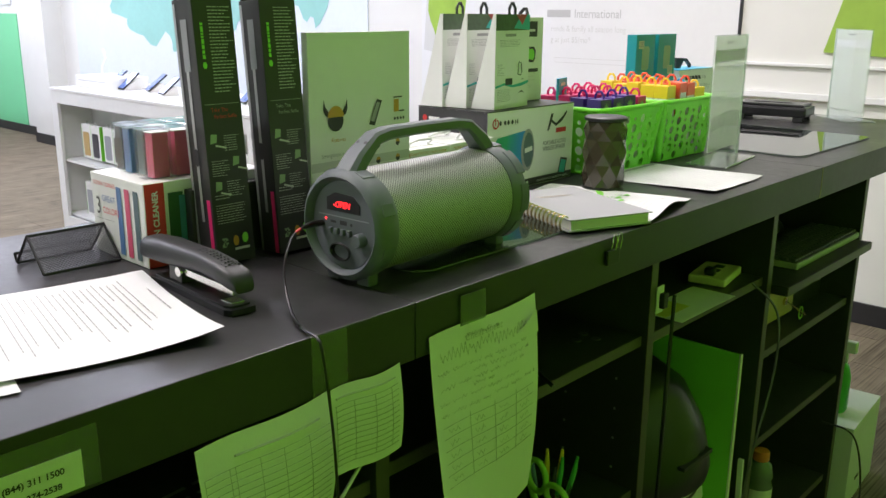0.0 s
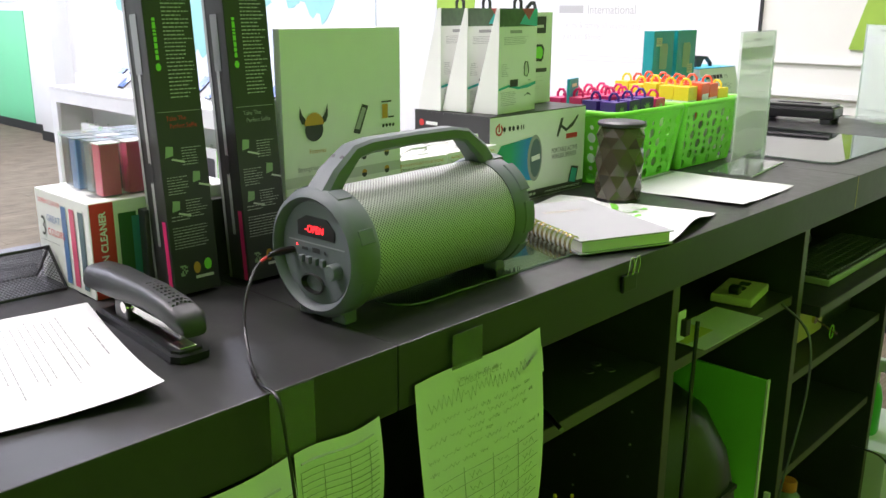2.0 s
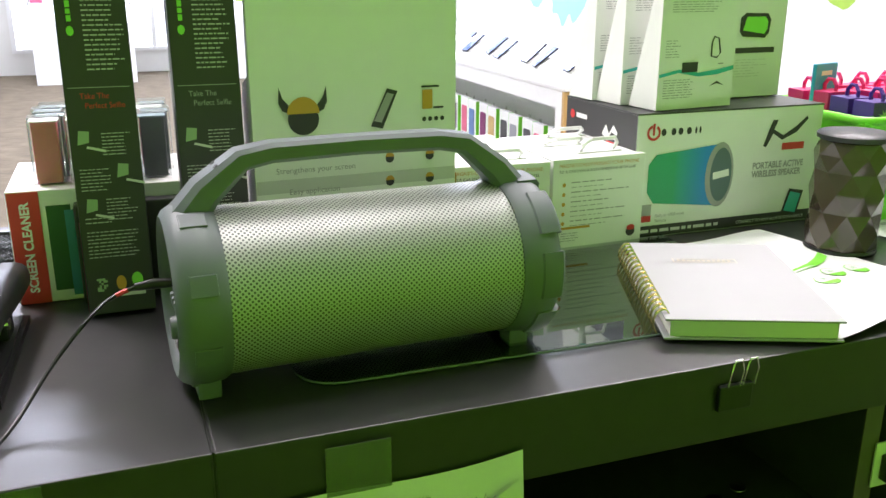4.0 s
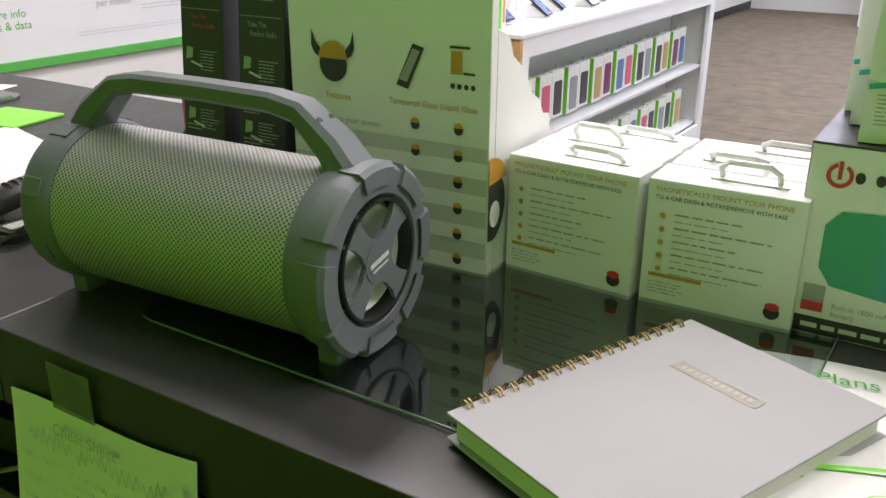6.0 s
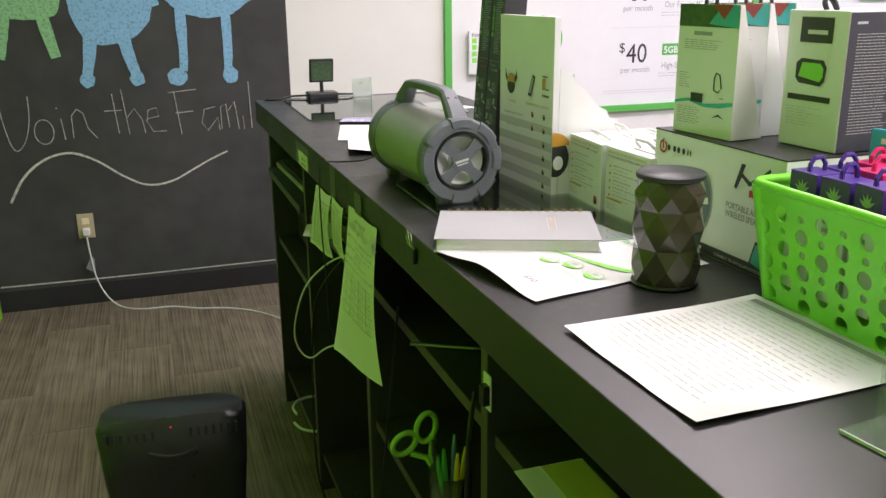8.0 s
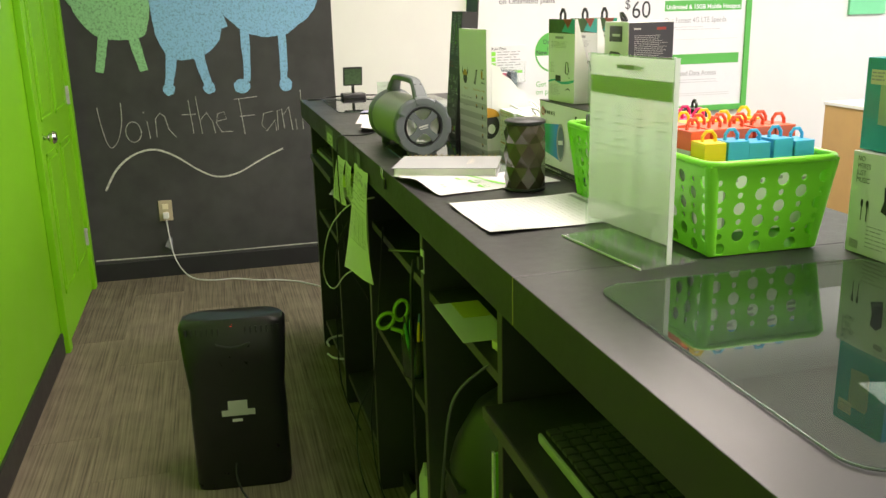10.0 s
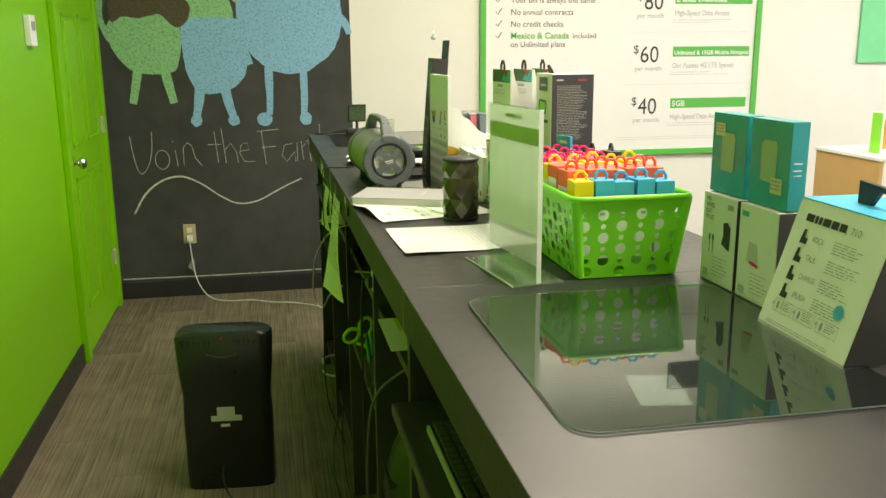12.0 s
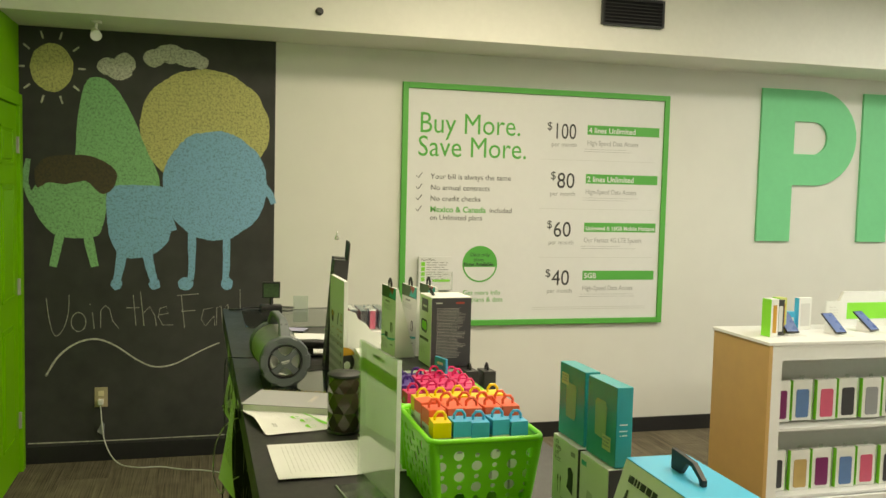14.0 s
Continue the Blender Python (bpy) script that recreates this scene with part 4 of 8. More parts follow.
def drum_speaker():
    t = thing("portable_speaker", pose(-1.1275, 1.708, ZC, 0, 0, 3), "grey drum-shaped portable loudspeaker with carrying handle", "loudspeaker")
    L, Z, R = 0.308, 0.0755, 0.0705
    ax = pose(0, 0, Z, -90, 0, 0)      # turned along y
    # grille drum, with a map round and along it
    b = bmesh.new()
    uv = b.loops.layers.uv.new("UVMap")
    seg, n = 64, 10
    y0, y1, r = 0.034, L - 0.030, 0.066
    g = [[b.verts.new((r * math.cos(6.28319 * k / seg), y0 + (y1 - y0) * j / n, Z + r * math.sin(6.28319 * k / seg))) for k in range(seg)] for j in range(n + 1)]
    for j in range(n):
        for k in range(seg):
            fc = b.faces.new((g[j][k], g[j][(k + 1) % seg], g[j + 1][(k + 1) % seg], g[j + 1][k]))
            for lp, (kk, jj) in zip(fc.loops, ((k, j), (k + 1, j), (k + 1, j + 1), (k, j + 1))):
                lp[uv].uv = (6.28319 * r * kk / seg, (y1 - y0) * jj / n)
    ob = part("grille", b, "grille", t, "silver perforated metal grille", 80)
    part("lower_cover", lathe(bmesh.new(), [(0.0645, 0.05), (0.0645, L - 0.05)], 48, ax), "rubber_dark", t, smooth=80)
    # rear cap with the control panel, facing -y
    part("control_cap", lathe(bmesh.new(), [(0.0, 0.010), (0.056, 0.010), (0.0575, 0.004), (0.0615, 0.0), (0.0665, 0.003), (R, 0.010), (R + 0.0005, 0.022), (R - 0.001, 0.034), (0.067, 0.038), (0.060, 0.038)], 64, ax), "rubber_grey", t, "grey moulded end cap", 40)
    C = facing("-y", 0, 0.0099, Z)
    cp = part("control_panel", shape(bmesh.new(), C, ellipse(0, 0, 0.0545, 0.0545, 48), 0.0008, 0.0008), "rubber_grey", t)
    part("display", shape(bmesh.new(), C, [(-0.029, 0.0165), (0.029, 0.0165), (0.029, 0.028), (0.018, 0.0385), (-0.014, 0.0395), (-0.029, 0.032)], 0.0016, 0.001), "plastic_black", cp)
    letters("display_text", "-OPEN", C, -0.017, 0.0215, 0.0112, "red_glow", cp, w=0.0022, squeeze=0.9, lean=0.15)
    part("ridge", flat(bmesh.new(), C, -0.044, 0.009, 0.044, 0.0105, 0.0016), "grey_fabric", cp)
    for i in range(4):
        part("button", bx(-0.022 + i * 0.011 - 0.003, -0.022 + i * 0.011 + 0.003, 0.004, 0.0095, Z - 0.013, Z - 0.005, 0.0012), "rubber_grey", cp)
    part("slot", flat(bmesh.new(), C, -0.023, 0.001, -0.013, 0.004, 0.0018), "print_black", cp)
    part("slot", flat(bmesh.new(), C, -0.006, 0.0, 0.006, 0.0055, 0.0018), "print_black", cp)
    part("jack", shape(bmesh.new(), C, ellipse(0.014, 0.002, 0.0022, 0.0022, 14), 0.0018), "print_black", cp)
    part("led", shape(bmesh.new(), C, ellipse(-0.031, 0.005, 0.0013, 0.0013, 10), 0.0018), "red_glow", cp)
    part("knob", lathe(bmesh.new(), [(0, 0.012), (0.0075, 0.012), (0.0088, 0.010), (0.009, 0.0)], 28, pose(0.031, 0.0096, Z - 0.014, 90)), "rubber_grey", cp, smooth=40)
    part("bass_port", lathe(bmesh.new(), [(0.019, 0.004), (0.0165, 0.005), (0.0145, 0.002), (0.0135, -0.02), (0, -0.02)], 32, Matrix.Translation((-0.004, 0.0085, Z - 0.034)) @ Matrix.Diagonal((1, 1, 0.62, 1)) @ pose(0, 0, 0, 90)), "port_black", cp, smooth=40)
    for k in range(8):
        bb = bx(-0.008, 0.008, 0.010, 0.030, -0.003, 0.0009, 0.0008)
        bmesh.ops.transform(bb, matrix=pose(0, 0, Z) @ Matrix.Rotation(radians(22.5 + 45 * k), 4, "Y") @ Matrix.Translation((0, 0, R)), verts=bb.verts)
        part("grip_pad", bb, "rubber_grey", t)
    # front cap with driver, facing +y
    fy = L
    part("driver_cap", lathe(bmesh.new(), [(0.060, fy - 0.034), (0.067, fy - 0.034), (R - 0.001, fy - 0.030), (R + 0.0005, fy - 0.016), (R, fy - 0.006), (0.0665, fy), (0.050, fy), (0.0465, fy - 0.004), (0.0455, fy - 0.018), (0.040, fy - 0.019)], 64, ax), "rubber_grey", t, "grey notched end cap", 40)
    for k in range(8):
        bb = bmesh.new()
        prof = [(0.056, fy + 0.0025), (R - 0.002, fy + 0.0025), (R + 0.0018, fy - 0.001), (R + 0.0018, fy - 0.018), (R - 0.001, fy - 0.02)]
        sec = []
        for a in range(-16, 17, 4):
            ang = radians(45 * k + a)
            sec.append([bb.verts.new((rr * math.cos(ang), yy, Z + rr * math.sin(ang))) for rr, yy in prof])
        for p, q in zip(sec, sec[1:]):
            for c in range(len(prof) - 1):
                bb.faces.new((p[c], p[c + 1], q[c + 1], q[c]))
        for e in (sec[0], sec[-1]):
            bb.faces.new(e)
        part("bumper", bb, "rubber_grey", t, smooth=30)
    part("driver_ring", lathe(bmesh.new(), [(0.047, fy - 0.004), (0.0465, fy + 0.001), (0.044, fy + 0.001), (0.0435, fy - 0.012)], 48, ax), "plastic_black", t, smooth=40)
    dr = part("driver_cone", lathe(bmesh.new(), [(0.0455, fy - 0.014), (0.040, fy - 0.009), (0.036, fy - 0.014), (0.017, fy - 0.022), (0.016, fy - 0.021), (0.010, fy - 0.016), (0, fy - 0.014)], 48, ax), "cone_grey", t, "pale grey speaker cone", 40)
    D = facing("+y", 0, fy - 0.003, Z)
    b = bmesh.new()
    for k in range(4):
        a = radians(45 + 90 * k)
        ca, sa = math.cos(a), math.sin(a)
        o = []
        for s_, p in ((0.0455, 0.0135), (0.034, 0.0085), (0.022, 0.0078), (0.012, 0.011), (0.012, -0.011), (0.022, -0.0078), (0.034, -0.0085), (0.0455, -0.0135)):
            o.append((s_ * ca - p * sa, s_ * sa + p * ca))
        shape(b, D, o, 0.003, 0.004)
    shape(b, D, ellipse(0, 0, 0.0165, 0.0165, 24), 0.0034, 0.004)
    part("cross_guard", b, "rubber_grey", t, "grey four-armed guard")
    part("badge", flat(bmesh.new(), D @ Matrix.Rotation(radians(12), 4, "Z"), -0.012, -0.001, 0.012, 0.003, 0.0042), "print_light", t)
    part("badge", flat(bmesh.new(), D @ Matrix.Rotation(radians(12), 4, "Z"), -0.010, -0.0055, 0.010, -0.0035, 0.0042), "print_light", t)
    # handle
    pts = [(0.018, 0.060), (0.034, 0.080), (0.062, 0.1025), (0.085, 0.1065), (0.155, 0.1075), (0.222, 0.1065), (0.246, 0.1025), (0.274, 0.080), (0.290, 0.060)]
    hw = [0.017, 0.0155, 0.0125, 0.0115, 0.011, 0.0115, 0.0125, 0.0155, 0.017]
    th = [0.013, 0.0115, 0.0085, 0.0078, 0.0075, 0.0078, 0.0085, 0.0115, 0.013]
    b = bmesh.new()
    rings = []
    for i, (y, z) in enumerate(pts):
        p, q = pts[max(i - 1, 0)], pts[min(i + 1, len(pts) - 1)]
        d = Vector((0, q[0] - p[0], q[1] - p[1])).normalized()
        nrm = Vector((0, -d.z, d.y))
        ring = []
        for sx, sn in ((-1, -0.6), (-0.7, -1), (0.7, -1), (1, -0.6), (1, 0.6), (0.7, 1), (-0.7, 1), (-1, 0.6)):
            ring.append(b.verts.new(Vector((0, y, Z + z)) + Vector((sx * hw[i], 0, 0)) + nrm * sn * th[i]))
        rings.append(ring)
    for p, q in zip(rings, rings[1:]):
        for k in range(8):
            b.faces.new((p[k], p[(k + 1) % 8], q[(k + 1) % 8], q[k]))
    b.faces.new(rings[0][::-1])
    b.faces.new(rings[-1])
    h = part("handle", b, "rubber_grey", t, "grey angular carrying handle", 35)
    for y, z in ((0.042, 0.0985), (0.266, 0.0985)):
        for x in (-0.007, 0.007):
            tilt = 47 if y < 0.1 else -47
            part("screw", lathe(bmesh.new(), [(0, 0.0005), (0.0026, 0.0005), (0.0026, -0.002)], 12, pose(x, y, Z + z + 0.0005, tilt)), "print_black", h)
    for y in (0.022, L - 0.022):
        for x in (-0.026, 0.026):
            part("foot", bx(x - 0.011, x + 0.011, y - 0.009, y + 0.009, 0.0008, 0.03, 0.003), "rubber_grey", t)
    return t


drum_speaker()
t = thing("charging_cable", pose(0, 0, 0), "thin black charging cable hanging over the counter edge", "cable")
part("plug", tube(bmesh.new(), [(-1.166, 1.722, 1.153), (-1.168, 1.70, 1.153), (-1.168, 1.685, 1.152)], [0.0035, 0.0045, 0.003], 10), "plastic_black", t, smooth=50)
cab = smooth_line([(-1.168, 1.686, 1.152), (-1.16, 1.66, 1.143), (-1.13, 1.625, 1.115), (-1.08, 1.595, 1.088), (-1.03, 1.572, 1.083), (-0.998, 1.566, 1.083), (-0.988, 1.566, 1.06), (-0.985, 1.575, 0.95), (-0.99, 1.58, 0.82), (-1.0, 1.56, 0.7), (-1.07, 1.5, 0.55)])
part("red_sleeve", tube(bmesh.new(), cab[2:5], 0.0019, 6), "print_red", t)
part("cord", tube(bmesh.new(), cab, 0.0017, 6), "plastic_black", t, smooth=60)

# ---- notebook ----
t = thing("spiral_notebook", Matrix(((0.356, -0.930, 0, -1.074), (0.881, 0.370, 0, 2.1195), (0, 0, 1, ZC + 0.0035), (0, 0, 0, 1))), "grey hardback notebook with gold spiral binding", "notebook")
part("back_cover", bx(0.002, 0.168, -0.003, 0.225, 0, 0.002, 0.0006), "book_grey", t)
part("page_block", bx(0.008, 0.163, 0.001, 0.221, 0.0022, 0.0175), "book_pages", t, "pale page edges")
part("front_cover", bx(0.002, 0.168, -0.003, 0.225, 0.0178, 0.0198, 0.0006), "book_grey", t)
for i in range(17):
    y = 0.012 + i * 0.0123
    for o in (-0.0016, 0.0016):
        part("wire_loop", tube(bmesh.new(), [(0.0035 + 0.0095 * math.cos(radians(a)) * (1 if math.cos(radians(a)) < 0 else 0.7), y + o, 0.0105 + 0.0130 * math.sin(radians(a))) for a in range(0, 360, 24)], 0.0009, 5, True), "brass", t)
b = bmesh.new()
NF = Matrix.Translation((0, 0, 0.0199))
for q in ((0.045, 0.156, 0.115, 0.1572), (0.045, 0.1668, 0.115, 0.168), (0.045, 0.156, 0.0462, 0.168), (0.1138, 0.156, 0.115, 0.168)):
    flat(b, NF, *q, 0.0003)
for i in range(11):
    flat(b, NF, 0.05 + i * 0.0055, 0.1595, 0.0535 + i * 0.0055, 0.1645, 0.0003)
part("gold_stamp", b, "stamp", t, "gold foil title stamp")

# ---- stapler, card holder ----


def stapler():
    t = thing("stapler", pose(-1.225, 1.567, ZC, 0, 0, -3) @ Matrix.Diagonal((1, 1, 0.86, 1)), "black desk stapler with chrome magazine", "stapler")
    o = [(-0.085, -0.018), (0.095, -0.021), (0.104, -0.015), (0.106, 0), (0.104, 0.015), (0.095, 0.021), (-0.085, 0.018)]
    part("base", prism(bmesh.new(), o, 0.0008, 0.009), "plastic_black", t)
    part("base_plate", prism(bmesh.new(), [(x * 0.93, y * 0.8) for x, y in o], 0.009, 0.012), "plastic_black", t)
    part("anvil", bx(0.07, 0.092, -0.009, 0.009, 0.012, 0.0135, 0.0005), "chrome", t)
    b = bx(-0.03, 0.093, -0.0075, 0.0075, 0.024, 0.034, 0.001)
    part("magazine", b, "chrome", t, "chrome staple magazine")
    part("hinge", lathe(bmesh.new(), [(0, -0.012), (0.007, -0.012), (0.007, 0.012), (0, 0.012)], 16, pose(-0.025, 0, 0.028, 90)), "chrome", t)
    part("hinge_bracket", bx(-0.05, -0.018, -0.011, 0.011, 0.01, 0.036, 0.003), "plastic_black", t)
    prof = [(-0.112, 0.040, 0.018, 0.012), (-0.105, 0.044, 0.020, 0.019), (-0.06, 0.047, 0.0195, 0.021), (-0.01, 0.050, 0.018, 0.0185), (0.03, 0.053, 0.0175, 0.0165), (0.07, 0.050, 0.0175, 0.0155), (0.098, 0.044, 0.017, 0.015), (0.108, 0.038, 0.012, 0.010)]
    b = bmesh.new()
    rings = []
    for x, zc, hw, hh in prof:
        rings.append([b.verts.new((x, hw * (abs(math.cos(a)) ** 0.6) * (1 if math.cos(a) > 0 else -1), zc + hh * (abs(math.sin(a)) ** 0.7) * (1 if math.sin(a) > 0 else -0.75))) for a in [6.28319 * k / 20 for k in range(20)]])
    for p, q in zip(rings, rings[1:]):
        for k in range(20):
            b.faces.new((p[k], p[(k + 1) % 20], q[(k + 1) % 20], q[k]))
    b.faces.new(rings[0][::-1])
    b.faces.new(rings[-1])
    h = part("grip", b, "rubber_soft", t, "soft black moulded grip", 60)
    b = bmesh.new()
    for i in range(9):
        for j in range(-2, 3):
            x = 0.02 + i * 0.008
            zc = 0.0695 - max(0, x - 0.04) * 0.10 - abs(j) ** 2 * 0.0006
            lathe(b, [(0, 0.0011), (0.0013, 0.0006), (0.0016, -0.0015)], 6, pose(x, j * 0.0042, zc))
    part("grip_dots", b, "rubber_soft", h)


stapler()


def card_holder():
    t = thing("card_holder", pose(-1.468, 1.52, ZC), "black wire-mesh business card holder, empty", "card holder")
    A, B, Cc, D = (0.042, 0.0), (0.002, 0.046), (-0.04, 0.0), (-0.046, 0.014)
    b = bmesh.new()
    for y in (-0.052, 0.052):
        tube(b, [(A[0], y, 0.0022), (B[0], y, B[1]), (Cc[0], y, 0.003), (D[0], y, D[1])], 0.002, 6)
    for p in (A, B, Cc, D):
        tube(b, [(p[0], -0.052, max(p[1], 0.0022)), (p[0], 0.052, max(p[1], 0.0022))], 0.002, 6)
    part("frame", b, "plastic_black", t)
    for p, q, n in ((A, B, 16), (B, Cc, 16)):
        b = bmesh.new()
        L = math.hypot(q[0] - p[0], q[1] - p[1])
        cell = 0.0046
        k = int((0.104 + L) / cell)
        for i in range(k):
            for sgn in (1, -1):
                # diagonal wires
                s0 = i * cell
                pts = []
                a0, a1 = max(0.0, s0 - L), min(s0, 0.104)
                for yy in (a0, a1):
                    v = s0 - yy
                    pts.append((p[0] + (q[0] - p[0]) * v / L, (yy - 0.052) * sgn, max(p[1] + (q[1] - p[1]) * v / L, 0.002)))
                if (Vector(pts[0]) - Vector(pts[1])).length > 0.002:
                    tube(b, pts, 0.00055, 3)
        part("mesh_panel", b, "plastic_black", t)


card_holder()

# ---- goods on the counter ----


def carton(name, label, category, m, w, d, h, material="card_white", group="", bevel=0.0012):
    """A closed box: w along x, d along y; its base at the pose."""
    t = thing(name, m, label, category, group)
    part("carton", bx(-w / 2, w / 2, -d / 2, d / 2, 0.0006, h, bevel), material, t)
    return t


def hang_loop(parent, m, w=0.03, h=0.02, r=0.0022, material="plastic_black"):
    b = bmesh.new()
    pts = [(-w / 2, 0), (-w / 2, h * 0.55), (-w / 2 + h * 0.35, h), (w / 2 - h * 0.35, h), (w / 2, h * 0.55), (w / 2, 0)]
    tube(b, [m @ Vector((x, 0, z)) for x, z in pts], r, 6)
    return part("hang_tab", b, material, parent)


# selfie stick boxes
def stick_box(x, y, title):
    t = thing("selfie_stick_box", pose(x, y, ZC, 0, -4.5, 0) @ Matrix.Diagonal((1, 0.9, 1, 1)), "tall black selfie stick carton with fine white print", "product box", "selfie stick boxes")
    part("carton", bx(-0.0225, 0.0225, -0.033, 0.033, 0.003, 0.345, 0.001), "card_black", t)
    part("header_card", bx(-0.0225, -0.0185, -0.030, 0.030, 0.345, 0.40, 0.001), "card_black", t)
    f = facing("+x", 0.0227, -0.033, 0)
    b = bmesh.new()
    lines(b, f, 0.024, 0.225, 0.062, 0.335, 26, 0.3, int(y * 99), 0.35, words=7)
    lines(b, f, 0.006, 0.055, 0.058, 0.082, 8, 0.26, 4, 0.2, words=10)
    for i, (u, v) in enumerate(((0.03, 0.172), (0.006, 0.14), (0.028, 0.112), (0.006, 0.095))):
        lines(b, f, u, v - (0.022 if i < 3 else 0.008), u + 0.03, v, 7 if i < 3 else 2, 0.26, i + 3, 0.35, words=6)
    tagged(part("print", b, "print_mid", t), kind="stuff")
    part("rule", flat(bmesh.new(), f, 0.004, 0.2125, 0.062, 0.2132), "print_grey", t)
    letters("title", "Take The", f, 0.014, 0.203, 0.0072, "print_red" if title else "print_grey", t)
    letters("title", "Perfect Selfie", f, 0.018, 0.1945, 0.0072, "print_red" if title else "print_grey", t)
    b = bmesh.new()
    lines(b, f @ Matrix.Translation((0.0145, 0.27, 0)) @ Matrix.Rotation(radians(90), 4, "Z"), 0, 0, 0.045, 0.0045, 1, 0.95, 3, 0.0, 0.0006, 8)
    shape(b, f, ellipse(0.0122, 0.262, 0.0035, 0.0042, 18))
    part("brand_mark", b, "print_lime", t)
    for i, (u, v) in enumerate(((0.013, 0.168), (0.047, 0.137), (0.014, 0.106))):
        part("picture", shape(bmesh.new(), f, [(u - 0.006, v - 0.006), (u + 0.005, v - 0.004), (u + 0.006, v + 0.006), (u - 0.004, v + 0.007)]), "sage", t)
        part("picture", shape(bmesh.new(), f, [(u + 0.003, v - 0.007), (u + 0.02, v - 0.011), (u + 0.02, v - 0.0135), (u + 0.002, v - 0.009)]), "print_light", t)
    b = bmesh.new()
    rnd = random.Random(5)
    for i in range(6):
        for j in range(6):
            if rnd.random() < 0.55:
                flat(b, f, 0.008 + i * 0.0021, 0.025 + j * 0.0021, 0.0101 + i * 0.0021, 0.0271 + j * 0.0021)
    part("printed_square", b, "sage", t)
    part("seal", shape(bmesh.new(), f, ellipse(0.034, 0.032, 0.005, 0.007, 18)), "print_gold", t)
    part("seal", shape(bmesh.new(), f, ellipse(0.05, 0.034, 0.0055, 0.007, 18)), "print_lime", t)
    part("bar", flat(bmesh.new(), f, 0.031, 0.019, 0.057, 0.0225), "print_light", t)
    # narrow side with the picture of the stick
    g = facing("-y", -0.0225, -0.0332, 0)
    part("stick_picture", flat(bmesh.new(), g, 0.019, 0.06, 0.025, 0.255), "silver_print", t)
    part("stick_picture", flat(bmesh.new(), g, 0.016, 0.255, 0.03, 0.32), "grey_fabric", t)
    part("stick_picture", shape(bmesh.new(), g, ellipse(0.022, 0.145, 0.006, 0.012, 18), 0.0009), "print_black", t)
    part("pink_band", flat(bmesh.new(), g, 0.034, 0.004, 0.042, 0.09, 0.0008), "pink", t)
    # sheen along the carton's edge, painted as a flat silver strip
    part("edge_sheen", flat(bmesh.new(), g, 0.002, 0.004, 0.0075, 0.34, 0.0008), "silver_print", t)


stick_box(-1.318, 1.672, True)
stick_box(-1.306, 1.765, False)
t = thing("display_stand", pose(-1.35, 1.716, ZC), "low black cardboard display stand behind the stick boxes", "display stand")
part("tray", bx(-0.045, 0.008, -0.08, 0.082, 0.0008, 0.10, 0.002), "card_black", t)
t = thing("binder_clip", pose(-1.335, 1.664, ZC + 0.40), "small silver clip on the card top", "clip")
part("jaw", bx(-0.006, 0.006, -0.008, 0.008, 0.0, 0.012, 0.002), "chrome", t)
hang_loop(t, pose(0, 0, 0.011, 0, 0, 90), 0.01, 0.018, 0.001, "chrome")

# screen cleaner box with bottles standing in it
t = thing("screen_cleaner_box", pose(-1.43, 1.672, ZC) @ Matrix.Diagonal((1, 1, 1.035, 1)), "white screen cleaner display box with colour bars", "display box")
part("carton", bx(-0.072, 0.072, -0.095, 0.095, 0.0008, 0.11, 0.0015), "card_white", t)
f = facing("-y", -0.072, -0.0953, 0)
for u, c in ((0.072, "case_blue"), (0.094, "case_pink"), (0.117, "slate")):
    part("colour_bar", flat(bmesh.new(), f, u, 0.008, u + 0.013, 0.098), c, t)
letters("number", "3", f, 0.012, 0.055, 0.034, "print_black", t, squeeze=0.8)
letters("lettering", "GREAT", f, 0.03, 0.074, 0.012, "case_blue", t)
letters("lettering", "COLORS", f, 0.03, 0.058, 0.012, "print_red", t)
letters("lettering", "SCREEN CLEANER", f, 0.01, 0.095, 0.0075, "print_red", t)
part("rule", flat(bmesh.new(), f, 0.01, 0.049, 0.06, 0.0496), "print_grey", t)
f = facing("+x", 0.0723, -0.095, 0)
part("red_band", flat(bmesh.new(), f, 0.001, 0.001, 0.029, 0.109, 0.0003), "print_red", t)
letters("lettering", "SCREEN CLEANER", f, 0.019, 0.012, 0.0115, "card_white", t, w=0.0008, turn=90, bold=0.0004, squeeze=0.94)
part("colour_bar", flat(bmesh.new(), f, 0.034, 0.012, 0.056, 0.095), "dark_green", t)
part("colour_bar", flat(bmesh.new(), f, 0.05, 0.006, 0.078, 0.09, 0.0009), "slate_teal", t)
part("window", flat(bmesh.new(), facing("top", -0.01, 0, 0.1102), -0.075, -0.055, -0.04, -0.035), "silver_print", t)
for i in range(4):
    for j in range(4):
        c = ("case_pink", "case_dark", "case_blue", "slate")[(i * 3 + j * 2) % 4]
        if i == 0 and j < 2:
            c = ("case_pink", "case_pink")[j]
        if i == 0 and j == 3:
            c = "case_dark"
        k = thing("cleaner_pack", pose(-1.386 - i * 0.030, 1.617 + j * 0.033 + (i % 2) * 0.004, ZC + 0.115), "small clear-wrapped screen cleaner pack in the box", "product pack", "screen cleaner packs")
        part("insert", bx(-0.009, 0.009, -0.0115, 0.0115, 0.0008, 0.060, 0.001), c, k)
        part("clear_case", bx(-0.012, 0.012, -0.0145, 0.0145, 0.0004, 0.065, 0.0012), "clear", k)
        part("cap_label", bx(-0.0105, 0.0105, -0.013, 0.013, 0.0604, 0.0615), "card_white" if c == "case_pink" else "slate", k)

